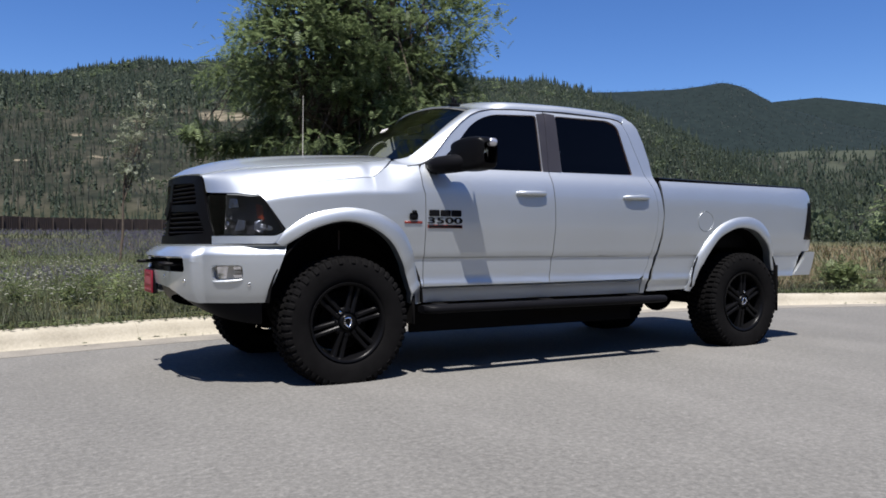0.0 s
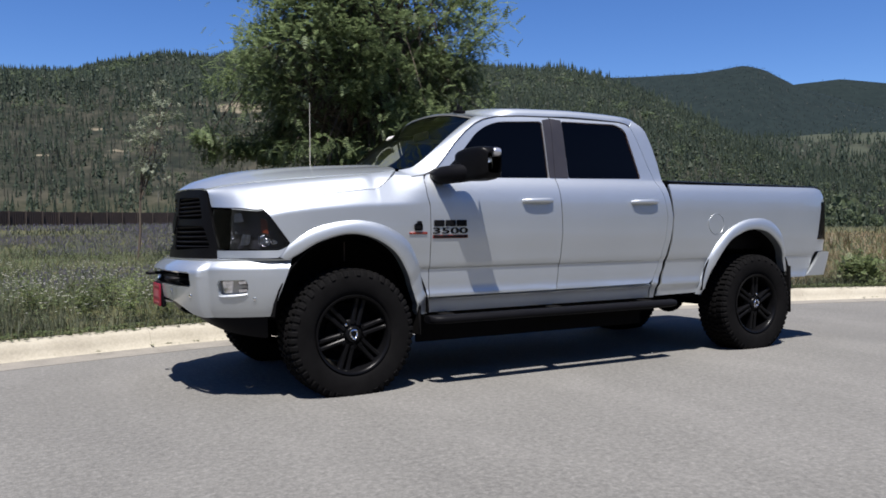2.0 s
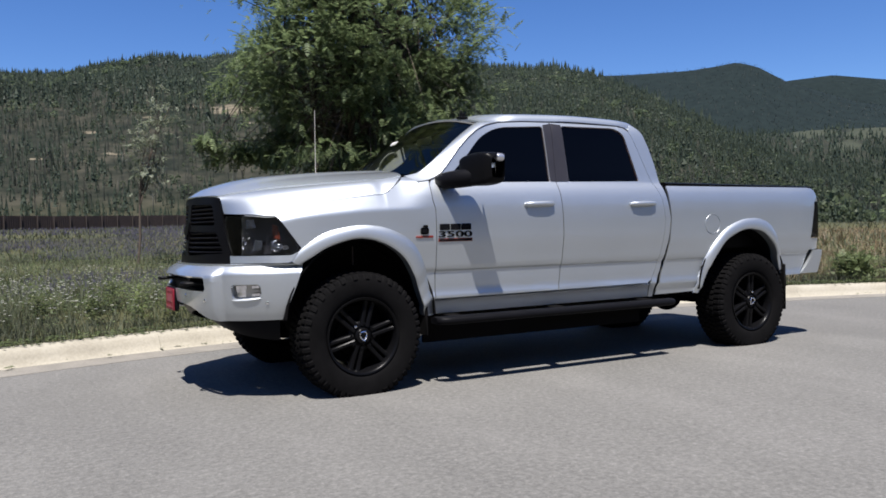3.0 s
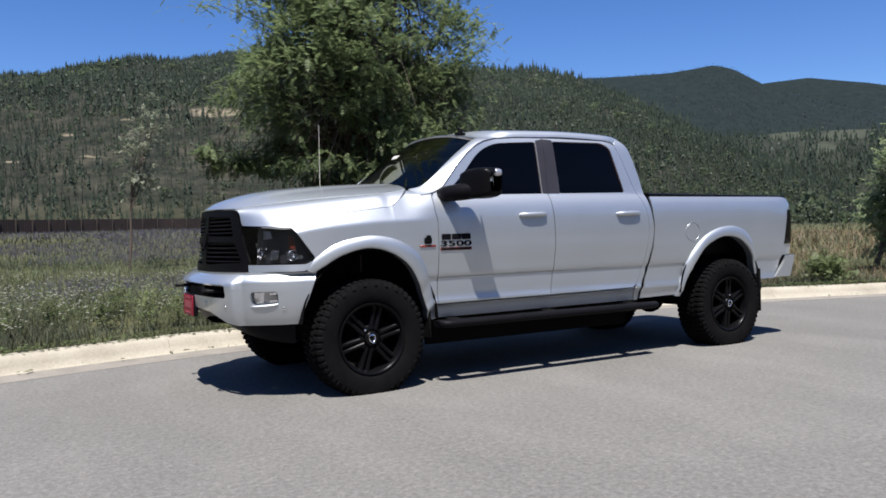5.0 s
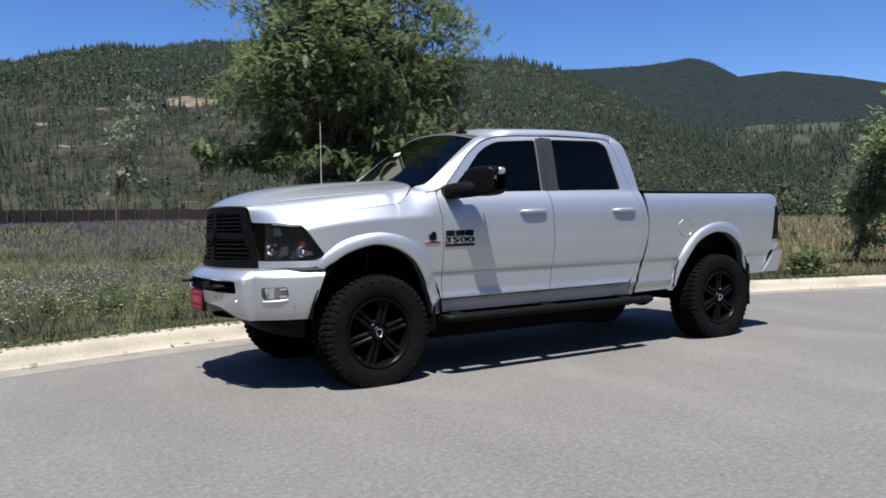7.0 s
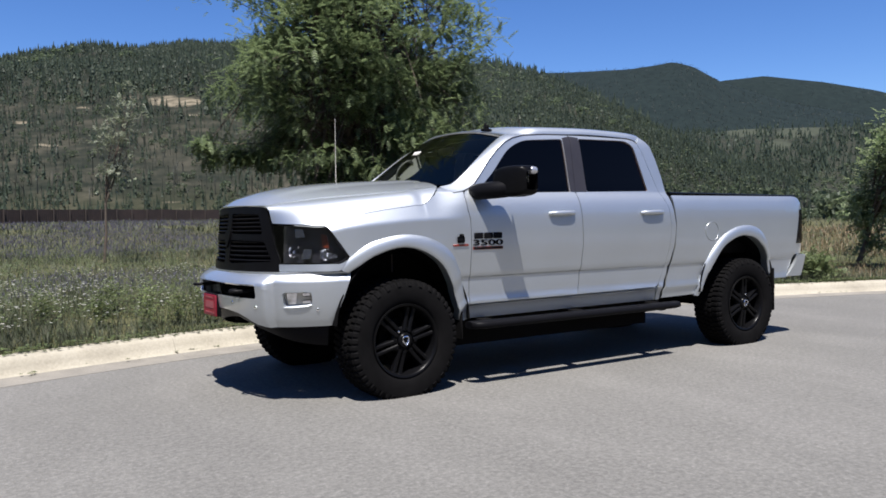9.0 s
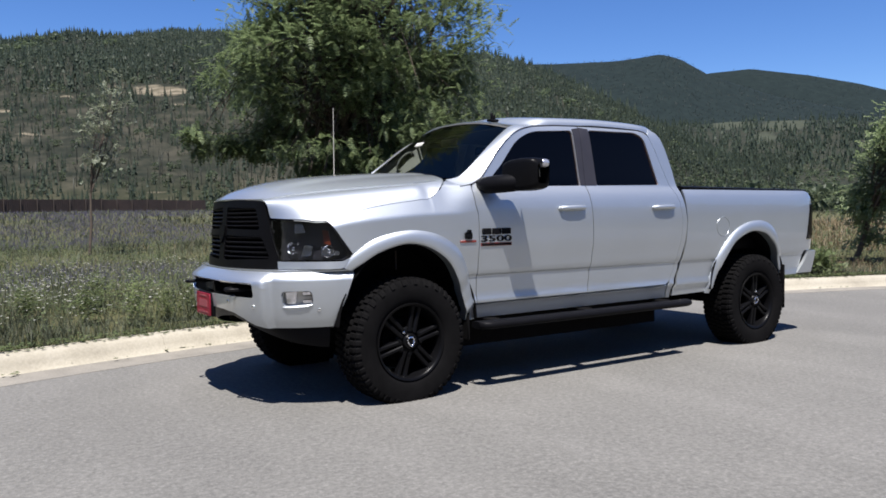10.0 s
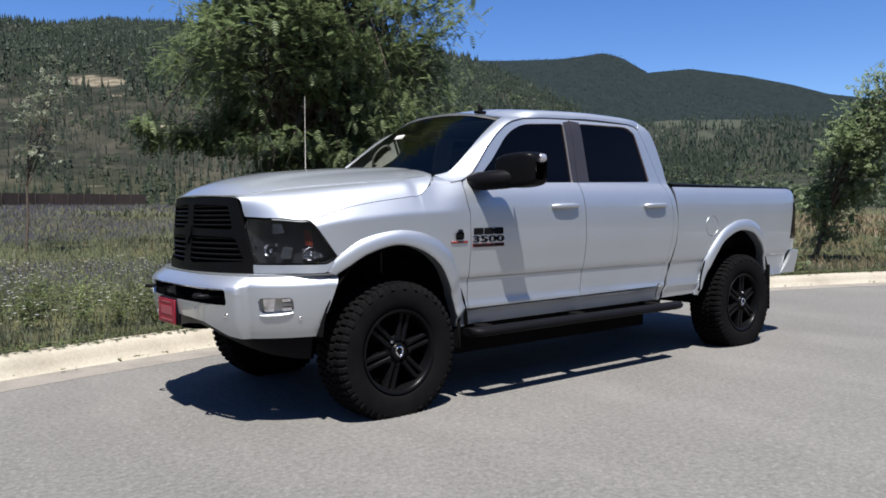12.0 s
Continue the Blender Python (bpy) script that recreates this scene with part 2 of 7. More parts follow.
GRASS = mat_leaf("meadow_grass", [(0.0, (0.0180, 0.0290, 0.0130)), (0.5, (0.0450, 0.0600, 0.0310)), (0.85, (0.0800, 0.0880, 0.0560)), (1.0, (0.1650, 0.1440, 0.1180))], 0.3, 0.5, 0.7, (0.55, 1.6), 0.55)
WEED = mat_leaf("broadleaf_weeds", [(0.0, (0.0230, 0.0400, 0.0150)), (0.4, (0.0500, 0.0740, 0.0290)), (0.8, (0.0960, 0.1210, 0.0520)), (1.0, (0.1700, 0.1720, 0.0960))], 0.35, 0.9, 0.5, (0.5, 1.75), 0.6)
FLOWER_WHITE = mat_leaf("white_petals", [(0.0, (0.384, 0.384, 0.352)), (0.5, (0.4608, 0.4608, 0.4224)), (1.0, (0.512, 0.4992, 0.384))], 0.3)
TALL_WEED = mat_leaf("tall_weed_leaves", [(0.0, (0.050, 0.074, 0.028)), (0.5, (0.092, 0.125, 0.048)), (0.85, (0.145, 0.175, 0.075)), (1.0, (0.25, 0.245, 0.14))], 0.4, 2.0, 0.5, (0.5, 1.6), 0.5)
FLOWER_BLUE = mat_leaf("violet_flower_spikes", [(0.0, (0.085, 0.082, 0.112)), (0.5, (0.110, 0.104, 0.146)), (1.0, (0.155, 0.146, 0.190))], 0.3)
DRY = mat_leaf("dry_russet_stalks", [(0.0, (0.1048, 0.0616, 0.0339)), (0.5, (0.150, 0.113, 0.062)), (1.0, (0.235, 0.192, 0.117))], 0.2)
CONIFER = mat_leaf("conifer_needles", [(0.0, (0.0480, 0.0660, 0.0470)), (0.5, (0.0680, 0.0900, 0.0610)), (1.0, (0.0980, 0.1200, 0.0780))], 0.5, 0.02)
# conifer leaves again, darker and bluer: distance haze put into the colour
HAZY_WOOD = mat_leaf("haze_toned_far_conifers", [(0.0, (0.0150, 0.0240, 0.0225)), (0.5, (0.0205, 0.0310, 0.0285)), (1.0, (0.0270, 0.0390, 0.0340))], 0.4, 0.01)
BROADLEAF = mat_leaf("hillside_scrub_leaves", [(0.0, (0.0680, 0.0960, 0.0560)), (0.5, (0.0900, 0.1180, 0.0660)), (1.0, (0.1300, 0.1480, 0.0880))], 0.55, 0.015)
SNAG = mat_leaf("bare_grey_stems", [(0.0, (0.022, 0.026, 0.020)), (0.5, (0.044, 0.046, 0.036)), (1.0, (0.085, 0.080, 0.066))], 0.2, 0.02)
FENCE_RUST = mat_simple("rusty_brown_boards", (0.0295, 0.0193, 0.0171), 0.85, var=0.5, scale=0.25, fine=3.0)
FENCE_POST = mat_simple("weathered_post", (0.0332, 0.0246, 0.0209), 0.9, var=0.3)

# ---- mesh helpers ----
def link_mesh(name, verts, faces, mats, parent=None, label="", smooth=True, angle=38.0, idx=None):
    me = bpy.data.meshes.new(name)
    me.from_pydata([tuple(v) for v in verts], [], [tuple(f) for f in faces])
    if not isinstance(mats, (list, tuple)):
        mats = [mats]
    for m in mats:
        me.materials.append(m)
    if idx is not None:
        me.polygons.foreach_set("material_index", idx)
    if smooth:
        me.polygons.foreach_set("use_smooth", [True] * len(me.polygons))
        me.set_sharp_from_angle(angle=radians(angle))
    me.update()
    ob = new(name, me)
    if parent is not None:
        ob.parent = parent
    if label:
        tagged(ob, label=label)
    return ob


def link_np(name, verts, faces, mats, parent=None, label="", idx=None, smooth=False):
    """Large meshes from arrays; faces all of one size."""
    me = bpy.data.meshes.new(name)
    verts = np.asarray(verts, dtype=np.float32)
    faces = np.asarray(faces, dtype=np.int32)
    k = faces.shape[1]
    me.vertices.add(len(verts))
    me.vertices.foreach_set("co", verts.ravel())
    me.loops.add(faces.size)
    me.loops.foreach_set("vertex_index", faces.ravel())
    me.polygons.add(len(faces))
    me.polygons.foreach_set("loop_start", np.arange(0, faces.size, k, dtype=np.int32))
    me.polygons.foreach_set("loop_total", np.full(len(faces), k, dtype=np.int32))
    if not isinstance(mats, (list, tuple)):
        mats = [mats]
    for m in mats:
        me.materials.append(m)
    if idx is not None:
        me.polygons.foreach_set("material_index", np.asarray(idx, dtype=np.int32))
    if smooth:
        me.polygons.foreach_set("use_smooth", np.ones(len(faces), dtype=bool))
    me.update(calc_edges=True)
    ob = new(name, me)
    if parent is not None:
        ob.parent = parent
    if label:
        tagged(ob, label=label)
    return ob


def part(name, bm, mat, parent, label="", smooth=True, angle=38.0):
    """A bmesh as one mesh object under a thing or a part."""
    me = bpy.data.meshes.new(name)
    bm.to_mesh(me)
    bm.free()
    me.materials.append(mat)
    if smooth:
        me.polygons.foreach_set("use_smooth", [True] * len(me.polygons))
        me.set_sharp_from_angle(angle=radians(angle))
    ob = new(name, me)
    ob.parent = parent
    if label:
        tagged(ob, label=label)
    return ob


def smooth_curve(xs, ys):
    """A smooth function through the points (monotone where they are)."""
    xs, ys = np.asarray(xs, float), np.asarray(ys, float)
    h = np.diff(xs)
    d = np.diff(ys) / h
    m = np.zeros(len(xs))
    m[0], m[-1] = d[0], d[-1]
    for i in range(1, len(xs) - 1):
        if d[i - 1] * d[i] > 0:
            w1, w2 = 2 * h[i] + h[i - 1], h[i] + 2 * h[i - 1]
            m[i] = (w1 + w2) / (w1 / d[i - 1] + w2 / d[i])

    def at(x):
        x = min(max(x, xs[0]), xs[-1])
        i = min(int(np.searchsorted(xs, x, side="right")) - 1, len(h) - 1)
        t = (x - xs[i]) / h[i]
        return ((1 + 2 * t) * (1 - t) ** 2 * ys[i] + t * (1 - t) ** 2 * h[i] * m[i]
                + t * t * (3 - 2 * t) * ys[i + 1] + t * t * (t - 1) * h[i] * m[i + 1])
    return at


def rounded(pts, n=5):
    """A closed outline with filleted corners from (u, v, radius)."""
    out = []
    k = len(pts)
    for i in range(k):
        p = Vector(pts[i][:2])
        r = pts[i][2] if len(pts[i]) > 2 else 0.0
        if r <= 0:
            out.append((p.x, p.y))
            continue
        a, b = Vector(pts[i - 1][:2]) - p, Vector(pts[(i + 1) % k][:2]) - p
        cut = min(r, a.length * 0.48, b.length * 0.48)
        p0, p1 = p + a.normalized() * cut, p + b.normalized() * cut
        for j in range(n + 1):
            t = j / n
            q = p0 * (1 - t) ** 2 + p * 2 * t * (1 - t) + p1 * t * t
            out.append((q.x, q.y))
    return out


def fill_uv(outer, holes=(), du=0.06, dv=0.04, lines=()):
    """Fills an outline with holes in the plane and cuts it into a fine net."""
    bm = bmesh.new()
    for loop in (outer, *holes):
        vs = [bm.verts.new((u, v, 0)) for u, v in loop]
        for i in range(len(vs)):
            bm.edges.new((vs[i - 1], vs[i]))
    bmesh.ops.triangle_fill(bm, use_beauty=True, use_dissolve=False, edges=bm.edges[:])
    us = [p[0] for p in outer]
    vs_ = [p[1] for p in outer]
    for lo, hi, step, no in ((min(us), max(us), du, (1, 0, 0)), (min(vs_), max(vs_), dv, (0, 1, 0))):
        n = int((hi - lo) / step)
        for i in range(1, n + 1):
            c = lo + (hi - lo) * i / (n + 1)
            bmesh.ops.bisect_plane(bm, geom=bm.verts[:] + bm.edges[:] + bm.faces[:], dist=1e-5,
                                   plane_co=(c * no[0], c * no[1], 0), plane_no=no)
    for c in lines:
        bmesh.ops.bisect_plane(bm, geom=bm.verts[:] + bm.edges[:] + bm.faces[:], dist=1e-5, plane_co=(0, c, 0), plane_no=(0, 1, 0))
    bm.verts.index_update()
    verts = [(v.co.x, v.co.y) for v in bm.verts]
    faces = [[v.index for v in f.verts] for f in bm.faces]
    edges = [([v.index for v in e.verts], [v.index for v in e.link_faces[0].verts]) for e in bm.edges if len(e.link_faces) == 1]
    bm.free()
    return verts, faces, edges


def shell(name, outer, holes, fmap, out_dir, mat, parent, label="", thick=0.012, du=0.06, dv=0.04, angle=38.0, lines=()):
    """A curved panel with thickness: an outline in (u, v), laid into space by fmap."""
    uv, faces, rim = fill_uv(outer, holes, du, dv, lines)
    pts = [Vector(fmap(u, v)) for u, v in uv]
    nor = [Vector() for _ in pts]
    tot = Vector()
    for f in faces:
        n = (pts[f[1]] - pts[f[0]]).cross(pts[f[2]] - pts[f[0]])
        if len(f) > 3:
            n = n + (pts[f[2]] - pts[f[0]]).cross(pts[f[3]] - pts[f[0]])
        tot += n
        for i in f:
            nor[i] += n
    od = Vector(out_dir)
    if tot.dot(od) < 0:
        faces = [f[::-1] for f in faces]
        nor = [-n for n in nor]
        rim = [(e, f[::-1]) for e, f in rim]
    nor = [n.normalized() if n.length > 0 else od for n in nor]
    k = len(pts)
    verts = pts + [p - n * thick for p, n in zip(pts, nor)]
    allf = [list(f) for f in faces] + [[i + k for i in f[::-1]] for f in faces]
    for (a, b), f in rim:
        i = f.index(a)
        if f[(i + 1) % len(f)] != b:
            a, b = b, a
        allf.append([b, a, a + k, b + k])
    return link_mesh(name, verts, allf, mat, parent, label, True, angle)


def box_bm(size, centre=(0, 0, 0), bevel=0.0, seg=2, rot=None):
    bm = bmesh.new()
    bmesh.ops.create_cube(bm, size=1.0)
    bmesh.ops.scale(bm, vec=size, verts=bm.verts[:])
    if bevel:
        bmesh.ops.bevel(bm, geom=bm.edges[:], offset=bevel, segments=seg, profile=0.5, affect="EDGES")
    if rot is not None:
        bmesh.ops.transform(bm, matrix=rot, verts=bm.verts[:])
    bmesh.ops.translate(bm, vec=centre, verts=bm.verts[:])
    return bm


def join_bm(bms):
    out = bmesh.new()
    for b in bms:
        me = bpy.data.meshes.new("tmp")
        b.to_mesh(me)
        b.free()
        out.from_mesh(me)
        bpy.data.meshes.remove(me)
    return out


def tube_vf(path, radii, seg=8, cap=True):
    """A tapered tube along points."""
    verts, faces = [], []
    path = [Vector(p) for p in path]
    ref = Vector((0.3, 0.2, 1)).normalized()
    for i, p in enumerate(path):
        d = (path[min(i + 1, len(path) - 1)] - path[max(i - 1, 0)]).normalized()
        a = d.cross(ref)
        if a.length < 0.1:
            a = d.cross(Vector((1, 0, 0)))
        a.normalize()
        b = d.cross(a)
        for j in range(seg):
            t = 2 * math.pi * j / seg
            verts.append(p + (a * math.cos(t) + b * math.sin(t)) * radii[i])
    for i in range(len(path) - 1):
        for j in range(seg):
            j2 = (j + 1) % seg
            faces.append([i * seg + j, i * seg + j2, (i + 1) * seg + j2, (i + 1) * seg + j])
    if cap:
        faces.append(list(range(seg))[::-1])
        faces.append([(len(path) - 1) * seg + j for j in range(seg)])
    return verts, faces


def merge_vf(items):
    verts, faces = [], []
    for v, f in items:
        k = len(verts)
        verts += list(v)
        faces += [[i + k for i in g] for g in f]
    return verts, faces


def lathe_vf(profile, seg=48, axis="y", closed=False):
    """Turns a profile of (radius, along) round the y axis."""
    verts, faces = [], []
    n = len(profile)
    for j in range(seg):
        t = 2 * math.pi * j / seg
        for r, y in profile:
            verts.append((r * math.cos(t), y, r * math.sin(t)))
    for j in range(seg):
        j2 = (j + 1) % seg
        for i in range(n if closed else n - 1):
            i2 = (i + 1) % n
            faces.append([j * n + i, j * n + i2, j2 * n + i2, j2 * n + i])
    return verts, faces


def stamp(tv, tf, place, yaw, scale, lean=None):
    """Many copies of a small template in one set of arrays. scale: (n, 3)."""
    tv, tf = np.asarray(tv, float), np.asarray(tf, int)
    n = len(place)
    v = tv[None, :, :] * scale[:, None, :]
    if lean is not None:
        v = v.copy()
        v[:, :, 0] += lean[:, 0:1] * v[:, :, 2]
        v[:, :, 1] += lean[:, 1:2] * v[:, :, 2]
    c, s = np.cos(yaw)[:, None], np.sin(yaw)[:, None]
    x = v[:, :, 0] * c - v[:, :, 1] * s
    y = v[:, :, 0] * s + v[:, :, 1] * c
    out = np.stack([x, y, v[:, :, 2]], axis=2) + np.asarray(place)[:, None, :]
    f = tf[None, :, :] + (np.arange(n) * len(tv))[:, None, None]
    return out.reshape(-1, 3), f.reshape(-1, tf.shape[1])


def gather(sets):
    vs, fs, k = [], [], 0
    for v, f in sets:
        vs.append(v)
        fs.append(f + k)
        k += len(v)
    return np.concatenate(vs), np.concatenate(fs)

# ---- the ground, road and hills ----
KC = (3.0, -16.6)          # centre of the turning circle
KR = 19.05                 # face of the kerb
VC = (-2.3, -5.5)          # middle of the walk, from which bearings are told


def lattice(seed):
    return np.random.RandomState(seed).rand(256, 256)


def vnoise(x, y, seed):
    g = LATT[seed]
    xi, yi = np.floor(x).astype(int), np.floor(y).astype(int)
    fx, fy = x - xi, y - yi
    fx, fy = fx * fx * (3 - 2 * fx), fy * fy * (3 - 2 * fy)
    a, b = g[xi % 256, yi % 256], g[(xi + 1) % 256, yi % 256]
    c, d = g[xi % 256, (yi + 1) % 256], g[(xi + 1) % 256, (yi + 1) % 256]
    return (a * (1 - fx) + b * fx) * (1 - fy) + (c * (1 - fx) + d * fx) * fy - 0.5


LATT = [lattice(i) for i in range(4)]


def fbm(x, y, scale, seed=0, octaves=4):
    out, amp = 0.0, 1.0
    for o in range(octaves):
        out = out + amp * vnoise(x * scale * 2 ** o + 17.3 * o, y * scale * 2 ** o + 5.1 * o, (seed + o) % 4)
        amp *= 0.5
    return out


def interp_deg(table):
    xs, ys = [p[0] for p in table], [p[1] for p in table]
    return lambda a: np.interp(a, xs, ys)


# bearing from +y towards +x, and the ridge's elevation, both in degrees
# behind the walk the near ridge is added unseen, high, to cut sky light
RIDGE_NEAR = interp_deg([(-180, 15), (-150, 16), (-110, 14), (-60, 10), (-20, 9), (0, 10.1), (3.4, 10.3), (6, 11.0), (9, 11.6), (12, 11.6), (15.4, 12.3), (18, 12.4),
                         (22, 12.3), (27, 11.8), (31.3, 11.1), (34.6, 10.9), (37, 10.8), (40, 10.1), (44.2, 8.5), (48.4, 6.2), (53.8, 3.4), (59, 1.2), (66, 0.6), (105, 0.6), (130, 11), (160, 15), (180, 15)])
RIDGE_MID = interp_deg([(-180, 5), (40, 4.0), (46, 5.6), (50, 6.0), (54, 6.15), (59.5, 6.0), (64, 5.6), (70, 5.0), (110, 5.0), (180, 5.0)])
RIDGE_FAR = interp_deg([(-180, 8), (20, 9.5), (30, 10.2), (38.7, 10.7), (42, 10.6), (46.5, 10.6), (48.3, 10.75), (49.6, 10.9), (50.9, 10.5), (52.8, 9.3), (57, 7.6), (62, 6.3), (66, 5.2), (90, 5), (180, 8)])
RIDGE_LAST = interp_deg([(-180, 7), (40, 8.5), (50, 9.0), (52.8, 9.4), (55.5, 9.5), (59, 8.8), (62, 8.0), (64.3, 7.2), (70, 6.2), (90, 6), (180, 7)])


def rise(r, foot, top, elev, bend):
    """The flank of a range: up from its foot to the crest, then down."""
    h = top * np.tan(np.radians(elev))
    t = np.clip((r - foot) / (top - foot), 0, 1)
    back = np.clip((r - top) / (0.5 * top), 0, 1)
    return h * t * (1 + bend - bend * t) * (1 - 0.5 * back)


def ground_z(x, y):
    x, y = np.asarray(x, float), np.asarray(y, float)
    rk = np.hypot(x - KC[0], y - KC[1]) - (KR + 0.27)
    az = np.degrees(np.arctan2(x - VC[0], y - VC[1]))
    r = np.hypot(x - VC[0], y - VC[1])
    slope = np.interp(az, [-60, 10, 25, 45, 70, 120], [0.018, 0.019, 0.017, 0.009, 0.005, 0.008])
    out = np.clip(rk, 0, 130)
    z = 0.125 + slope * out + 0.10 * np.clip(rk / 3, 0, 1) + 0.10 * fbm(x, y, 0.22, 1, 3) * np.clip(rk / 1.5, 0, 1)
    z = np.where(rk < 0, -0.12, z)
    near = rise(r, 150 + 40 * np.clip((az - 30) / 20, 0, 1), 1100, RIDGE_NEAR(az), 0.22) * (1 + 0.10 * fbm(x, y, 0.004, 0, 4) * np.clip((1050 - r) / 300, 0, 1))
    mid = rise(r, 700, 1800, RIDGE_MID(az), 0.0)
    far = rise(r, 1500, 3000, RIDGE_FAR(az) + 0.12, 0.1)
    last = rise(r, 2600, 4200, RIDGE_LAST(az) + 0.10, 0.1)
    hill = np.maximum(np.maximum(near, mid), np.maximum(far, last))
    return z + hill + 5.0 * fbm(x, y, 0.012, 3, 3) * np.clip((r - 180) / 300, 0, 1) * np.clip((1090 - r) / 200, 0.15, 1)


# bare tracks and pale cuts on the hillsides: bearing, elevation, half sizes across and up in degrees
BARE = [(14.4, 8.75, 1.8, 0.36), (11.6, 8.85, 0.5, 0.09), (8.6, 8.1, 0.5, 0.09), (4.9, 7.0, 0.6, 0.10), (6.3, 5.6, 0.8, 0.07), (4.4, 3.3, 0.7, 0.07), (12.8, 1.95, 2.1, 0.08), (10.2, 4.0, 0.6, 0.06), (15.5, 7.9, 0.7, 0.08), (18.5, 5.9, 0.8, 0.07), (1.5, 5.2, 0.7, 0.07)]
CLEARING = [(54.3, 5.9, 1.6, 0.3), (57.6, 5.7, 1.6, 0.42), (56.4, 4.9, 0.7, 0.4)]


def bare_mask(x, y, z):
    """How bare the hillside is: above 0 inside a cut or a clearing, 1 in its middle."""
    az = np.degrees(np.arctan2(x - VC[0], y - VC[1]))
    r = np.hypot(x - VC[0], y - VC[1])
    el = np.degrees(np.arctan2(z - 1.1, r))
    az = az + 0.5 * fbm(x, y, 0.02, 1, 2)
    el = el + 0.15 * fbm(x, y, 0.03, 2, 2)
    out = []
    for spots, r0, r1 in ((BARE, 140, 1100), (CLEARING, 900, 1850)):
        m = np.full_like(az, -1.0)
        for a, e, da, de in spots:
            m = np.maximum(m, 1 - ((az - a) / da) ** 2 - ((el - e) / de) ** 2)
        out.append(np.where((r > r0) & (r < r1), m, -1.0))
    return out


def build_ground():
    th = np.unique(np.concatenate([np.radians(np.arange(-180, 180, 2.0)), np.radians(np.arange(0, 130, 0.4))]))
    rr = np.concatenate([[18.7, 19.26, 19.33, 19.5], np.arange(19.8, 32, 0.45), np.geomspace(32.5, 150, 30), np.geomspace(156, 1300, 150), np.geomspace(1320, 4700, 44)])
    R, T = np.meshgrid(rr, th, indexing="ij")
    X, Y = KC[0] + R * np.cos(T), KC[1] + R * np.sin(T)
    Z = ground_z(X, Y)
    n, k = R.shape
    i, j = np.meshgrid(np.arange(n - 1), np.arange(k), indexing="ij")
    j2 = (j + 1) % k
    faces = np.stack([i * k + j, (i + 1) * k + j, (i + 1) * k + j2, i * k + j2], axis=-1).reshape(-1, 4)
    verts = np.stack([X.ravel(), Y.ravel(), Z.ravel()], axis=1)
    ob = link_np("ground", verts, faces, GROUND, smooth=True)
    for name, m in zip(("bare", "cleared"), bare_mask(verts[:, 0], verts[:, 1], verts[:, 2])):
        ob.data.attributes.new(name, "FLOAT", "POINT").data.foreach_set("value", np.clip(m, -1, 1).astype(np.float32))
    tagged(ob, "grassy meadow running back to wooded, partly bare hillsides", "ground", kind="structure")


def build_road():
    rr = np.concatenate([[0.0], np.linspace(1.0, KR - 0.43, 24)])
    th = np.linspace(0, 2 * np.pi, 181)[:-1]
    verts = [(KC[0], KC[1], 0.0)]
    faces = []
    for a, r in enumerate(rr[1:]):
        for t in th:
            verts.append((KC[0] + r * math.cos(t), KC[1] + r * math.sin(t), 0.0))
    m = len(th)
    for j in range(m):
        faces.append([0, 1 + j, 1 + (j + 1) % m])
    for a in range(len(rr) - 2):
        for j in range(m):
            p, q = 1 + a * m, 1 + (a + 1) * m
            faces.append([p + j, q + j, q + (j + 1) % m, p + (j + 1) % m])
    ob = link_mesh("road", verts, faces, ASPHALT)
    tagged(ob, "sun-bleached grey asphalt turning circle with fine gravel grain", "road", kind="structure")


KERB_SECTION = [(-0.44, -0.10), (-0.44, 0.003), (-0.30, -0.006), (-0.06, 0.004), (-0.02, 0.02), (0.01, 0.075), (0.035, 0.125), (0.065, 0.148), (0.10, 0.155), (0.235, 0.158), (0.262, 0.148), (0.27, 0.12), (0.27, -0.10)]


def build_kerb():
    count = 40
    for s in range(count):
        a0 = 2 * math.pi * s / count + 0.00006 + 0.045
        a1 = 2 * math.pi * (s + 1) / count - 0.00006 + 0.045
        verts, faces, idx = [], [], []
        k = len(KERB_SECTION)
        steps = 12
        dz = random.uniform(-0.0006, 0.0006)
        for i in range(steps + 1):
            a = a0 + (a1 - a0) * i / steps
            for r, z in KERB_SECTION:
                w = 0.005 * math.sin(40.0 * a) if z > 0.05 else 0.0
                verts.append((KC[0] + (KR + r + w) * math.cos(a), KC[1] + (KR + r + w) * math.sin(a), z + (dz + 0.4 * w if z > 0.05 else 0.0)))
        for i in range(steps):
            for j in range(k):
                j2 = (j + 1) % k
                faces.append([i * k + j, i * k + j2, (i + 1) * k + j2, (i + 1) * k + j])
                idx.append(1 if j < 3 else 0)
        idx += [0, 0]
        faces.append(list(range(k)))
        faces.append([steps * k + j for j in range(k)][::-1])
        ob = link_mesh("kerb", verts, faces, [CONCRETE, GUTTER], angle=50, idx=idx)
        tagged(ob, "pale concrete kerb length with gutter between road and meadow", "kerb", "kerb lengths", "structure")


build_ground()
build_road()
build_kerb()

# ---- the pickup truck ----
# x runs from the front axle towards the tail, y from the driver's side (-) to the passenger's side (+)
zc_hood = smooth_curve([-0.92, -0.88, -0.83, -0.76, -0.6, -0.31, 0.13, 0.5], [1.350, 1.374, 1.402, 1.427, 1.464, 1.500, 1.530, 1.543])
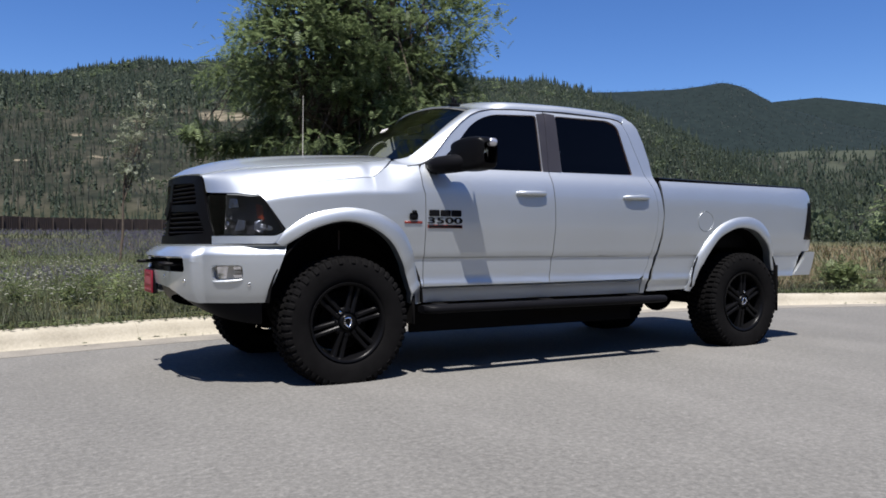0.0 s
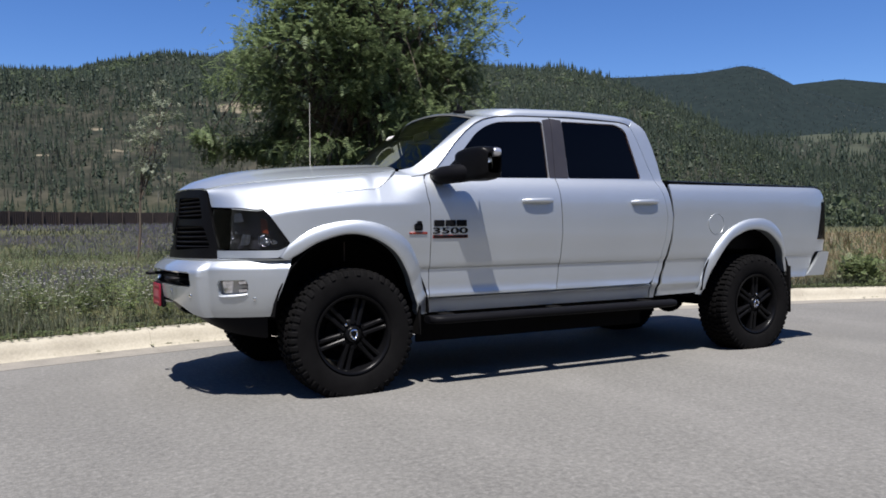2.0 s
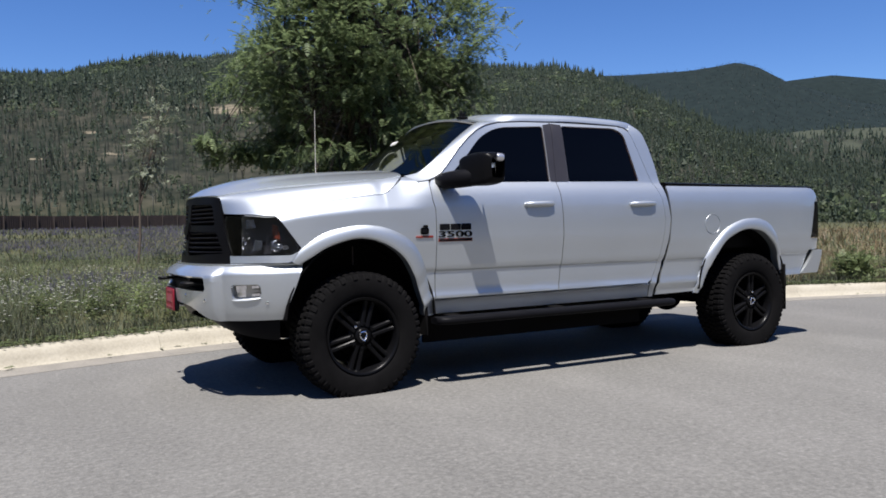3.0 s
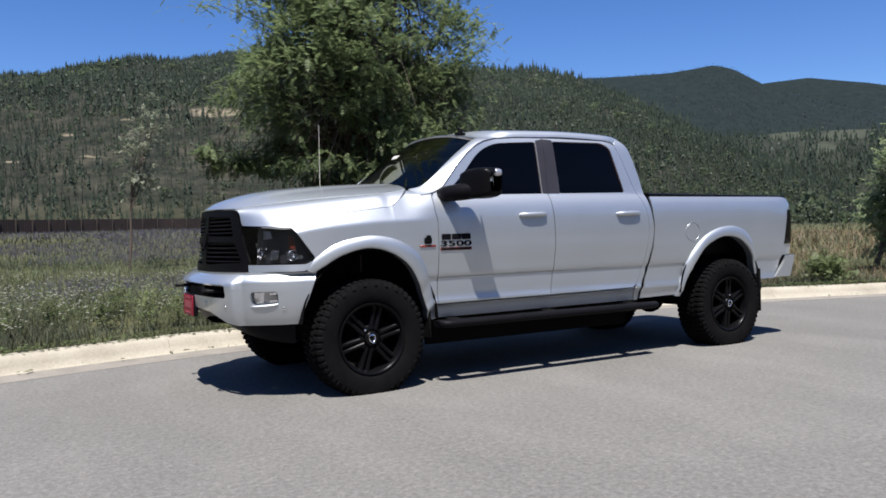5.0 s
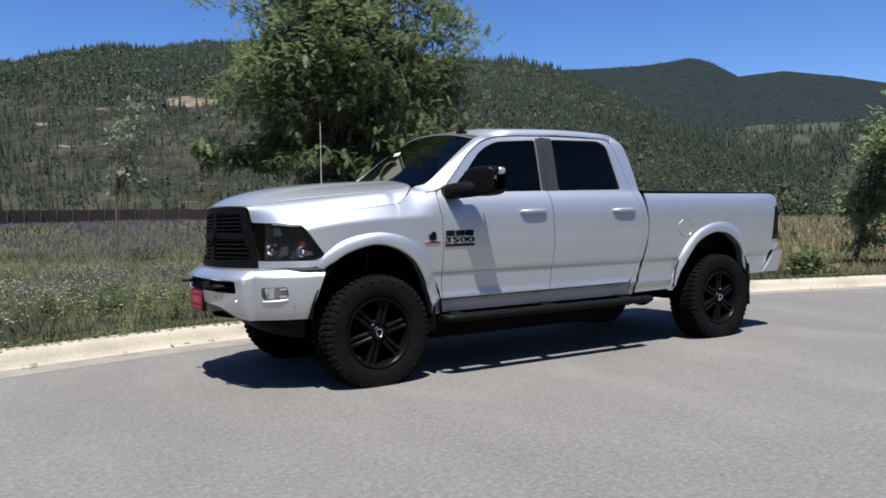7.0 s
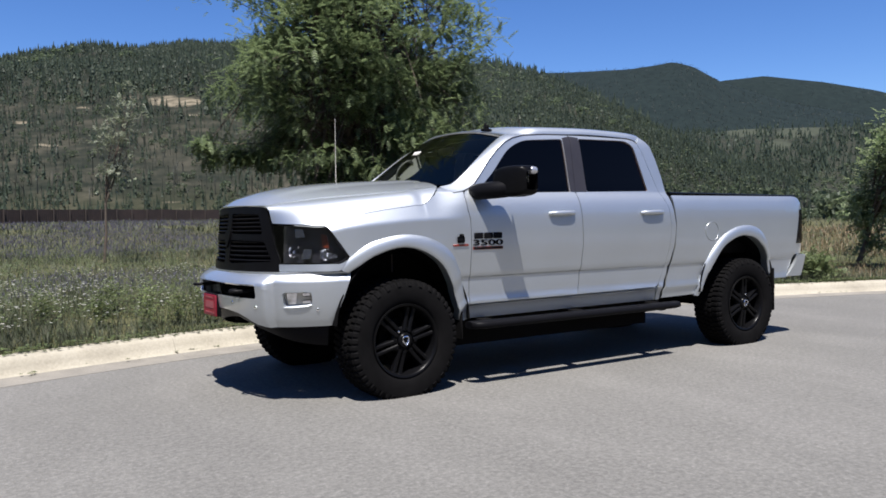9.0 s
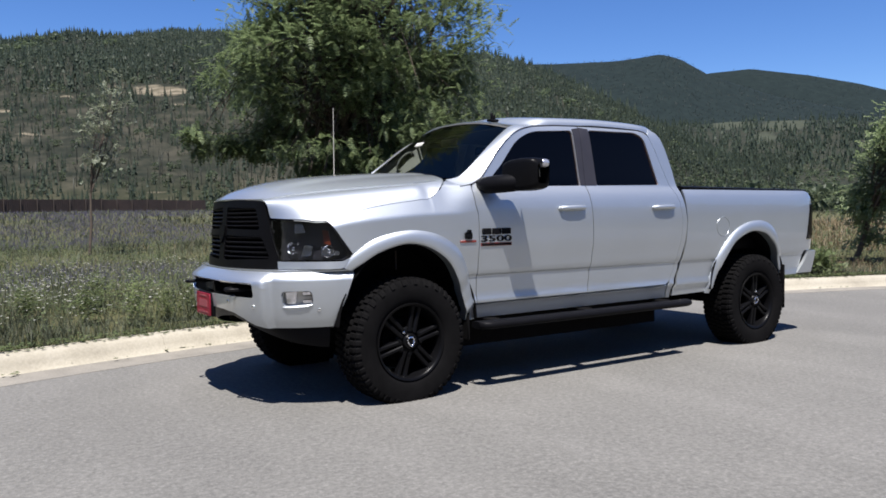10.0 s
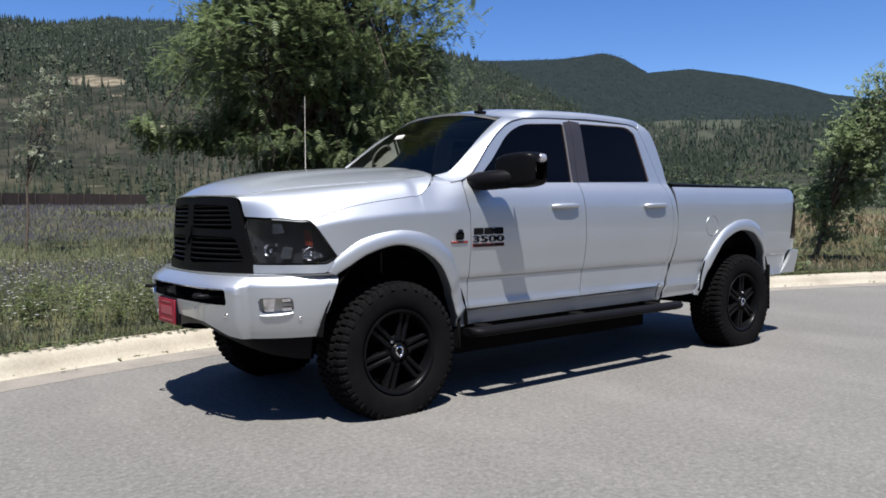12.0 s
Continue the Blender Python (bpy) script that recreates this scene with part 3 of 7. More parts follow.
zb_hood = smooth_curve([-0.60, -0.50, -0.40, -0.28, -0.12, 0.04, 0.12, 0.187, 0.272, 0.37, 0.5], [1.203, 1.220, 1.252, 1.282, 1.308, 1.328, 1.338, 1.345, 1.398, 1.470, 1.488])
wb_hood = smooth_curve([-0.60, -0.50, -0.40, -0.28, -0.12, 0.04, 0.12, 0.187, 0.272, 0.37, 0.5], [0.866, 0.894, 0.902, 0.908, 0.912, 0.917, 0.918, 0.915, 0.893, 0.812, 0.79])
w_base = smooth_curve([-0.60, -0.56, -0.45, -0.30, -0.1, 0.2], [0.88, 0.902, 0.926, 0.946, 0.958, 0.966])
w_door = smooth_curve([0.48, 0.50, 0.58, 0.60, 0.615, 0.665, 0.72, 0.798, 0.802, 0.806, 0.9, 1.05, 1.15, 1.25, 1.33, 1.39, 1.43, 1.447, 1.47, 1.6, 1.75, 1.83, 1.88, 1.91, 1.935, 1.96],
                      [0.888, 0.893, 0.908, 0.922, 0.929, 0.917, 0.920, 0.922, 0.924, 0.931, 0.949, 0.966, 0.967, 0.962, 0.948, 0.925, 0.899, 0.886, 0.878, 0.848, 0.813, 0.793, 0.777, 0.762, 0.744, 0.715])
w_bed = smooth_curve([0.48, 0.58, 0.605, 0.665, 0.798, 0.802, 0.806, 0.9, 1.0, 1.2, 1.3, 1.38, 1.42, 1.44], [0.888, 0.904, 0.918, 0.908, 0.914, 0.916, 0.922, 0.939, 0.949, 0.950, 0.942, 0.922, 0.898, 0.88])
tail_in = smooth_curve([4.45, 4.6, 4.7, 4.78, 4.83], [0.0, 0.006, 0.018, 0.04, 0.075])


shoulder_z = smooth_curve([-0.6, -0.42, -0.2, 0.1, 0.5], [1.150, 1.188, 1.212, 1.234, 1.246])


def fender_w(x, z):
    w0, wb, zb = w_base(x), wb_hood(x), zb_hood(x)
    w = w0 + (w_door(z) - 0.966 if z < 1.1 else 0.0) * min(1.0, max(0.0, (x + 0.5) / 0.4))
    zs = shoulder_z(x)
    d = z - zs
    d = 0.5 * (d + math.sqrt(d * d + 0.007 ** 2))
    w = w - (w0 - max(wb, 0.915 if x > 0.05 else 0.0)) * min(d / max(min(zb, 1.35) - zs, 0.03), 2.3)
    k = min(1.0, max(0.0, (x - 0.28) / 0.27))
    k = k * k * (3 - 2 * k)
    wd = w_door(min(z, 1.445)) - 1.9 * max(0.0, z - 1.445)
    turn = 1.15 * max(0.0, z - 1.435) * min(1.0, max(0.0, (0.52 - x) / 0.10))
    return w * (1 - k) + wd * k - turn


def door_w(x, z):
    return w_door(z)


def bed_w(x, z):
    return w_bed(z) - tail_in(x)


def side_map(fw, side, proud=0.0):
    return lambda u, v: (u, side * (fw(u, v) + proud), v)


def grid_shell(name, fn, nu, nv, mat, parent, label="", thick=0.0, flip=False, angle=38.0):
    """A surface over a square net, fn(u, v) with u and v from 0 to 1, with thickness if asked for."""
    pts = [Vector(fn(i / nu, j / nv)) for i in range(nu + 1) for j in range(nv + 1)]
    k = nv + 1
    faces = [[i * k + j, (i + 1) * k + j, (i + 1) * k + j + 1, i * k + j + 1] for i in range(nu) for j in range(nv)]
    if flip:
        faces = [f[::-1] for f in faces]
    verts = list(pts)
    if thick:
        nor = [Vector() for _ in pts]
        for f in faces:
            n = (pts[f[2]] - pts[f[0]]).cross(pts[f[3]] - pts[f[1]])
            for i in f:
                nor[i] += n
        m = len(pts)
        verts += [p - n.normalized() * thick if n.length else p for p, n in zip(pts, nor)]
        inner = [[i + m for i in f[::-1]] for f in faces]
        loop = [j for j in range(nv + 1)] + [i * k + nv for i in range(1, nu + 1)] + [nu * k + j for j in range(nv - 1, -1, -1)] + [i * k for i in range(nu - 1, 0, -1)]
        rim = []
        for q in range(len(loop)):
            a, b = loop[q], loop[(q + 1) % len(loop)]
            rim.append([a, b, b + m, a + m] if not flip else [b, a, a + m, b + m])
        faces = faces + inner + rim
    return link_mesh(name, verts, faces, mat, parent, label, True, angle)


def lerp_path(pts, t):
    """A point along a polyline of equal steps, smoothed."""
    n = len(pts) - 1
    i = min(int(t * n), n - 1)
    f = t * n - i
    p0, p1, p2, p3 = (Vector(pts[max(i - 1, 0)]), Vector(pts[i]), Vector(pts[i + 1]), Vector(pts[min(i + 2, n)]))
    return 0.5 * ((2 * p1) + (p2 - p0) * f + (2 * p0 - 5 * p1 + 4 * p2 - p3) * f * f + (3 * p1 - p0 - 3 * p2 + p3) * f ** 3)


# the plan curves of the nose, from the middle outwards: x and half width
PLAN_LAMP = [(-0.845, 0.50), (-0.805, 0.575), (-0.742, 0.70), (-0.655, 0.81), (-0.56, 0.893), (-0.47, 0.921), (-0.41, 0.934)]
PLAN_BUMPER = [(-1.0, 0.0), (-0.995, 0.22), (-0.975, 0.42), (-0.935, 0.58), (-0.87, 0.70), (-0.78, 0.79), (-0.66, 0.865), (-0.53, 0.915), (-0.40, 0.94)]


def plan_curve(pts):
    """Arc-length lookup: s to (x, w) and the outward direction."""
    fine = [lerp_path([(p[0], p[1], 0) for p in pts], i / 200) for i in range(201)]
    d = [0.0]
    for a, b in zip(fine, fine[1:]):
        d.append(d[-1] + (b - a).length)

    def at(s):
        s = min(max(s, 0.0), d[-1])
        i = min(int(np.searchsorted(d, s, side="right")) - 1, 199)
        f = (s - d[i]) / max(d[i + 1] - d[i], 1e-9)
        p = fine[i].lerp(fine[i + 1], f)
        a, b = fine[max(i - 3, 0)], fine[min(i + 4, 200)]
        t = (b - a).normalized()
        return p, Vector((-t.y, t.x, 0))
    return at, d[-1]


lamp_at, LAMP_S = plan_curve(PLAN_LAMP)
bump_at, BUMP_S = plan_curve(PLAN_BUMPER)
bump_off = smooth_curve([0.50, 0.53, 0.58, 0.66, 0.74, 0.80, 0.832, 0.842, 0.852, 0.875, 0.884, 0.89], [-0.060, -0.048, -0.026, -0.008, 0.0, 0.003, 0.003, 0.0, -0.006, -0.026, -0.037, -0.05])


def lamp_map(side, off=0.0):
    def f(s, z):
        p, n = lamp_at(s)
        lean = 0.10 * (z - 1.08)
        q = p + n * (off - 0.0) + Vector((lean * 0.6, -lean * 0.5, 0))
        return (q.x, side * q.y, z)
    return f


def bumper_map(off=0.0):
    def f(s, z):
        p, n = bump_at(abs(s))
        t = min(1.0, max(0.0, (0.730 - abs(s)) / 0.050))
        q = p + n * (off + bump_off(z) + 0.046 * t * t * (3 - 2 * t) * min(1.0, max(0.0, (0.89 - z) / 0.07)))
        return (q.x, q.y if s >= 0 else -q.y, z)
    return f


def grille_x(y, z):
    return -0.908 - 0.05 * (1.34 - z) / 0.45 + 0.285 * y * y + 1.1 * max(0.0, abs(y) - 0.42) ** 2


truck = new("pickup_truck")
tagged(truck, "silver crew-cab pickup truck with black wheels parked beside the kerb", "pickup truck")

# hood: a crowned top inside a crease that runs from the grille's corner to the screen, and a rounded shoulder outside it
nose_x = smooth_curve([0, 0.13, 0.26, 0.40, 0.505], [-0.908, -0.90, -0.885, -0.86, -0.832])
crease_y = smooth_curve([-0.91, -0.83, -0.74, -0.56, -0.19, 0.14, 0.42, 0.5], [0.49, 0.502, 0.532, 0.61, 0.725, 0.775, 0.785, 0.785])
crease_z = smooth_curve([-0.91, -0.83, -0.74, -0.56, -0.19, 0.14, 0.42, 0.5], [1.330, 1.336, 1.356, 1.383, 1.416, 1.443, 1.476, 1.486])
CREASE = [(x, crease_y(x)) for x in (-0.832, -0.76, -0.69, -0.60, -0.48, -0.36, -0.24, -0.10, 0.04, 0.13, 0.20, 0.29, 0.385)]
SEAM = [(-0.806, 0.570, 1.226), (-0.75, 0.688, 1.219), (-0.68, 0.790, 1.214), (-0.60, 0.862, 1.204), (-0.50, 0.894, 1.221), (-0.40, 0.902, 1.252), (-0.28, 0.908, 1.282), (-0.12, 0.912, 1.308), (0.04, 0.917, 1.328), (0.12, 0.918, 1.338), (0.187, 0.915, 1.345), (0.272, 0.893, 1.398), (0.370, 0.812, 1.470)]


def hood_top(u, v):
    s = v * 2 - 1
    b = abs(s)
    xb = nose_x(b * 0.502)
    x = xb + (0.50 - 0.115 * b * b - xb) * u ** 1.3
    z0, z1 = zc_hood(x), crease_z(x)
    z = z0 - (z0 - z1) * b ** 2.1
    a = b * crease_y(x)
    if x > -0.8:
        t = min(1.0, max(0.0, (a - 0.33) / 0.12))
        z += 0.012 * min(1.0, (x + 0.8) / 0.35) * (1 - t * t * (3 - 2 * t))
    d = max(0.0, 1 - (x - xb) / 0.10)
    front = zc_hood(xb) - (zc_hood(xb) - crease_z(xb)) * b ** 2.1
    z -= max(0.0, front - 1.350 + 0.012 * b * b) * d * d
    back = max(0.0, (x - 0.36) / 0.14)
    z -= 0.03 * back * back * max(0.0, 1 - a / 0.5)
    return Vector((x, math.copysign(a, s), z))


def hood_shoulder(u, v, sd):
    """From the crease (v = 0) over to the seam with the fender (v = 1)."""
    c = lerp_path([(x, y, crease_z(x)) for x, y in CREASE], u)
    e = lerp_path(SEAM, u)
    d = e - c
    flat = Vector((d.x, d.y, 0)).normalized()
    L = d.length
    p1 = c + (flat * 0.99 + Vector((0, 0, -0.10))) * L * 0.44
    zz = e.z - 0.004
    dw = (fender_w(e.x, zz - 0.012) - fender_w(e.x, zz)) / 0.012
    side_t = Vector((0, min(max(dw, 0.25), 1.0), -1)).normalized()
    k = min(1.0, max(0.0, (e.x + 0.66) / 0.14))
    tan_e = (flat * 0.60 + Vector((0, 0, -0.80))) * (1 - k) + side_t * k
    short = min(1.0, L / 0.2)
    tan_e = tan_e * short + d.normalized() * (1 - short)
    p2 = e - tan_e * L * 0.42
    q = c * (1 - v) ** 3 + p1 * 3 * v * (1 - v) ** 2 + p2 * 3 * v * v * (1 - v) + e * v ** 3
    # flatter towards the screen, level with the fender behind it
    f = min(1.0, max(0.0, (u - 0.72) / 0.2))
    q = q.lerp(c.lerp(e, v), 0.6 * f * f * (3 - 2 * f))
    return Vector((q.x, sd * q.y, q.z))


hood = grid_shell("hood", hood_top, 50, 44, PAINT, truck, "silver hood with a raised middle", thick=0.012, flip=True, angle=50)
for side in (-1, 1):
    grid_shell("hood_shoulder", lambda u, v, sd=side: hood_shoulder(u, v, sd), 60, 16, PAINT, hood, thick=0.003, flip=side > 0, angle=50)
for side in (-1, 1):
    def lip_fn(u, v, sd=side):
        p = hood_shoulder(0.12 + 0.74 * u, 1.0, sd)
        return p + Vector((0, sd * (0.003 - 0.045 * (1 - v)), -0.004 - 0.006 * v + 0.02 * (1 - v)))
    grid_shell("hood_seam_lip", lip_fn, 40, 3, PAINT, hood, flip=side < 0)


# fenders, doors, cab corners and bed sides
def arch_loft(name, outer, inner, fw, side, parent):
    """A painted wheel-arch flare between an outer and an inner curve."""
    n = 40
    prof = [(0.0, 0.002), (0.12, 0.018), (0.3, 0.034), (0.6, 0.044), (0.88, 0.046), (1.0, 0.040), (1.0, 0.0), (0.97, -0.06)]

    def f(u, v):
        o, i = lerp_path([(a, 0, b) for a, b in outer], u), lerp_path([(a, 0, b) for a, b in inner], u)
        o = o.lerp(i, 0.15)
        j = v * (len(prof) - 1)
        k = min(int(j), len(prof) - 2)
        q = j - k
        t = prof[k][0] * (1 - q) + prof[k + 1][0] * q
        h = prof[k][1] * (1 - q) + prof[k + 1][1] * q
        p = o.lerp(i, t)
        k = 0.52 * min(1.0, 0.3 + 2.4 * (1 - u)) * min(1.0, 0.25 + 3.2 * u)
        return (p.x, side * (fw(o.x, min(max(o.z, 0.52), 1.15)) + (h * k if h > 0 else h)), p.z)
    return grid_shell(name, f, n, (len(prof) - 1) * 2, PAINT, parent, thick=0.006, flip=side > 0, angle=60)


ARCH_F_OUT = [(-0.482, 0.909), (-0.411, 0.996), (-0.264, 1.094), (-0.074, 1.137), (0.083, 1.141), (0.245, 1.104), (0.391, 1.016), (0.480, 0.872), (0.522, 0.738), (0.540, 0.61), (0.548, 0.49)]
ARCH_F_IN = [(-0.425, 0.888), (-0.365, 0.925), (-0.25, 0.995), (-0.074, 1.047), (0.06, 1.043), (0.19, 0.998), (0.307, 0.91), (0.392, 0.778), (0.447, 0.644), (0.474, 0.56), (0.49, 0.49)]
ARCH_R_OUT = [(3.10, 0.507), (3.185, 0.72), (3.288, 0.913), (3.45, 1.055), (3.63, 1.13), (3.78, 1.152), (3.92, 1.146), (4.06, 1.085), (4.165, 0.95), (4.225, 0.79), (4.25, 0.66)]
ARCH_R_IN = [(3.165, 0.50), (3.226, 0.624), (3.30, 0.78), (3.432, 0.937), (3.574, 1.012), (3.70, 1.047), (3.83, 1.045), (3.95, 1.012), (4.097, 0.905), (4.172, 0.785), (4.215, 0.66)]


def arch_points(curve, n=24):
    return [tuple(lerp_path([(a, 0, b) for a, b in curve], i / n).xz) for i in range(n + 1)]


for side in (-1, 1):
    out = (0, side, 0)
    sp = [lerp_path(SEAM, 1 - 0.72 * i / 60) for i in range(61)]
    seam = [(p.x, p.z - (0.004 if p.x > 0.19 else 0.0004)) for p in sp]
    outline = [(-0.546, 1.190), (-0.408, 0.992), (-0.43, 0.965), (-0.462, 0.905)] + arch_points([(a + 0.0, b + 0.02) for a, b in ARCH_F_IN])[2:] + [(0.565, 0.49), (0.565, 0.60), (0.564, 0.83), (0.562, 1.05), (0.560, 1.235), (0.543, 1.30), (0.539, 1.405), (0.548, 1.438), (0.51, 1.470)] + seam
    shell("front_fender", outline, (), side_map(fender_w, side), out, PAINT, truck, du=0.03, dv=0.012, angle=60)
    arch_loft("front_wheel_flare", ARCH_F_OUT, ARCH_F_IN, fender_w, side, truck)
    # front door
    fd = [(0.571, 0.606), (1.641, 0.612), (1.657, 0.70), (1.668, 0.86), (1.673, 1.04), (1.668, 1.22), (1.661, 1.42), (1.705, 1.922), (1.45, 1.915), (1.225, 1.898), (1.10, 1.868), (1.02, 1.832), (0.93, 1.768), (0.833, 1.680), (0.66, 1.494), (0.575, 1.452), (0.545, 1.41), (0.549, 1.30), (0.565, 1.24), (0.568, 1.05), (0.570, 0.83)]
    win_f = rounded([(0.668, 1.428, 0.02), (1.612, 1.446, 0.012), (1.625, 1.887, 0.03), (1.20, 1.860, 0.10), (1.035, 1.784, 0.12), (0.86, 1.596, 0.05)])
    door = shell("front_door", fd, (win_f,), side_map(door_w, side), out, PAINT, truck, "silver front door with dark tinted window", thick=0.03, du=0.09, dv=0.03, lines=(0.617, 0.798, 0.802, 0.806, 1.446))
    shell("window_pane", win_f, (), side_map(door_w, side, -0.012), out, GLASS_DARK, door, "near-black tinted glass", thick=0.004, du=0.1, dv=0.05).visible_shadow = False
    shell("pillar_trim", [(1.617, 1.449), (1.6655, 1.449), (1.7065, 1.912), (1.63, 1.897)], (), side_map(door_w, side, 0.004), out, SATIN, door, "satin black pillar trim", thick=0.006, du=0.05, dv=0.06)
    # rear door
    rd = [(1.648, 0.612), (2.56, 0.620), (2.61, 0.645), (2.655, 0.73), (2.712, 0.96), (2.735, 1.146), (2.715, 1.31), (2.665, 1.45), (2.61, 1.60), (2.545, 1.80), (2.505, 1.885), (2.47, 1.910), (2.40, 1.922), (1.911, 1.931), (1.712, 1.924), (1.668, 1.42), (1.675, 1.22), (1.680, 1.04), (1.675, 0.86), (1.664, 0.70)]
    win_r = rounded([(1.798, 1.448, 0.012), (2.528, 1.460, 0.02), (2.445, 1.862, 0.05), (2.36, 1.905, 0.06), (1.812, 1.898, 0.02)])
    door = shell("rear_door", rd, (win_r,), side_map(door_w, side), out, PAINT, truck, "silver rear door with dark tinted window", thick=0.03, du=0.09, dv=0.03, lines=(0.617, 0.798, 0.802, 0.806, 1.446))
    shell("window_pane", win_r, (), side_map(door_w, side, -0.012), out, GLASS_DARK, door, "near-black tinted glass", thick=0.004, du=0.1, dv=0.05).visible_shadow = False
    shell("pillar_trim", [(1.6685, 1.449), (1.794, 1.451), (1.81, 1.906), (1.7095, 1.914)], (), side_map(door_w, side, 0.004), out, SATIN, door, "satin black pillar trim", thick=0.006, du=0.05, dv=0.06)
    # dark tube drawn over the door gap in place of its shade
    gap_line = [(0.556, 1.446), (0.60, 1.464), (0.66, 1.497), (0.745, 1.588), (0.833, 1.684), (0.93, 1.772), (1.02, 1.836), (1.10, 1.872), (1.225, 1.902), (1.45, 1.919), (1.705, 1.927), (1.911, 1.935), (2.20, 1.931), (2.40, 1.926), (2.47, 1.914), (2.508, 1.889)]
    v, f = tube_vf([(x, side * (w_door(z) + 0.002), z) for x, z in gap_line], [0.0050] * len(gap_line), 6)
    link_mesh("door_gap_line", v, f, SATIN, truck, "dark line drawn along the gap over the doors")
    # jambs close behind the shut lines, their dark colour standing for gap shade
    shell("shaded_door_jamb", [(0.535, 0.60), (0.60, 0.60), (0.60, 1.30), (0.58, 1.40), (0.60, 1.45), (0.56, 1.45), (0.50, 1.42), (0.51, 1.30), (0.535, 1.24)], (), side_map(door_w, side, -0.007), out, SATIN, truck, thick=0.004, du=0.06, dv=0.03)
    shell("shaded_door_jamb", [(1.62, 0.615), (1.69, 0.615), (1.71, 1.04), (1.70, 1.44), (1.63, 1.44), (1.64, 1.04)], (), side_map(door_w, side, -0.007), out, SATIN, truck, thick=0.004, du=0.06, dv=0.03)
    # cab corner behind the rear door, and the rocker below
    corner = [(2.508, 1.888), (2.56, 1.945), (2.625, 1.905), (2.66, 1.86), (2.70, 1.74), (2.735, 1.58), (2.752, 1.44), (2.768, 1.33), (2.795, 1.146), (2.77, 0.96), (2.708, 0.726), (2.66, 0.62), (2.64, 0.50), (2.60, 0.50), (2.60, 0.612), (2.613, 0.642), (2.658, 0.73), (2.715, 0.96), (2.738, 1.146), (2.718, 1.31), (2.668, 1.451), (2.613, 1.601), (2.548, 1.801)]
    shell("cab_corner", corner, (), side_map(door_w, side), out, PAINT, truck, thick=0.02, du=0.04, dv=0.03)
    shell("rocker_panel", [(0.572, 0.497), (2.592, 0.502), (2.592, 0.604), (2.4, 0.598), (1.64, 0.596), (0.572, 0.592)], (), side_map(door_w, side, -0.008), out, PAINT, truck, "silver sill panel in the shade of the doors", thick=0.03, du=0.15, dv=0.02)
    # bed side
    bed = [(2.672, 0.512), (2.712, 0.62), (2.748, 0.73), (2.803, 0.95), (2.823, 1.146), (2.808, 1.31), (2.806, 1.40), (2.816, 1.424), (4.70, 1.424), (4.755, 1.405), (4.785, 1.36), (4.800, 1.297), (4.716, 1.290), (4.639, 0.944), (4.785, 0.940), (4.785, 0.838), (4.628, 0.832), (4.572, 0.70), (4.497, 0.604), (4.24, 0.604)] + arch_points([(a, b + 0.02) for a, b in ARCH_R_IN])[::-1]
    fuel = [(3.307 + 0.093 * math.cos(a), 1.095 + 0.088 * math.sin(a)) for a in np.linspace(0, 2 * math.pi, 29)[:-1]]
    side_panel = shell("bed_side", bed, (fuel,) if side < 0 else (), side_map(bed_w, side), out, PAINT, truck, thick=0.014, du=0.09, dv=0.03, lines=(0.607, 0.798, 0.802, 0.806))
    if side < 0:
        flap = [(3.307 + 0.087 * math.cos(a), 1.095 + 0.082 * math.sin(a)) for a in np.linspace(0, 2 * math.pi, 29)[:-1]]
        shell("fuel_door", flap, (), side_map(bed_w, side, 0.001), out, PAINT, side_panel, "round fuel door", thick=0.01, du=0.06, dv=0.04)
        v, f = tube_vf([(3.307 + 0.090 * math.cos(a), -bed_w(3.3, 1.1) - 0.001, 1.095 + 0.085 * math.sin(a)) for a in np.linspace(0.9, 2 * math.pi + 0.2, 40)], [0.0022] * 40, 6)
        link_mesh("fuel_ring", v, f, PAINT, side_panel, "raised ring round the fuel door")
    arch_loft("rear_wheel_flare", ARCH_R_OUT, ARCH_R_IN, bed_w, side, truck)
    rail_cap = [(2.825, 0.70), (4.74, 0.70), (4.74, 0.872), (4.70, 0.884), (2.825, 0.888)]
    shell("bed_rail_cap", rail_cap, (), lambda u, v, s=side: (u, s * v, 1.458 - 0.0095 * (u - 2.825) - 0.02 * max(0, (v - 0.85) / 0.04) ** 2 * 0.6), (0, 0, 1), BLACK_TRIM, truck, "black plastic bed rail cap", thick=0.034, du=0.2, dv=0.03)
    # tail lamp
    tl = [(4.722, 1.286), (4.800, 1.292), (4.824, 1.25), (4.822, 0.99), (4.806, 0.948), (4.648, 0.948)]
    shell("tail_lamp", tl, (), side_map(bed_w, side, 0.006), out, LENS_SMOKE, truck, "smoked dark tail lamp", thick=0.05, du=0.04, dv=0.05)
    # door mirror: sail, arm and housing
    m = shell("door_mirror", rounded([(0.50 + 0.115, 1.43, 0.01), (0.80, 1.437, 0.02), (0.77, 1.50, 0.02), (0.70, 1.505, 0.02)]), (), side_map(door_w, side, 0.006), out, BLACK_TRIM, truck, "black towing mirror on a long arm", thick=0.03, du=0.05, dv=0.03)
    v, f = tube_vf([(0.645, side * 0.86, 1.437), (0.648, side * 0.90, 1.437), (0.66, side * 0.97, 1.438), (0.735, side * 1.09, 1.448), (0.84, side * 1.18, 1.462)], [0.040, 0.056, 0.062, 0.064, 0.064], 16)
    link_mesh("mirror_arm", v, f, BLACK_TRIM, m)

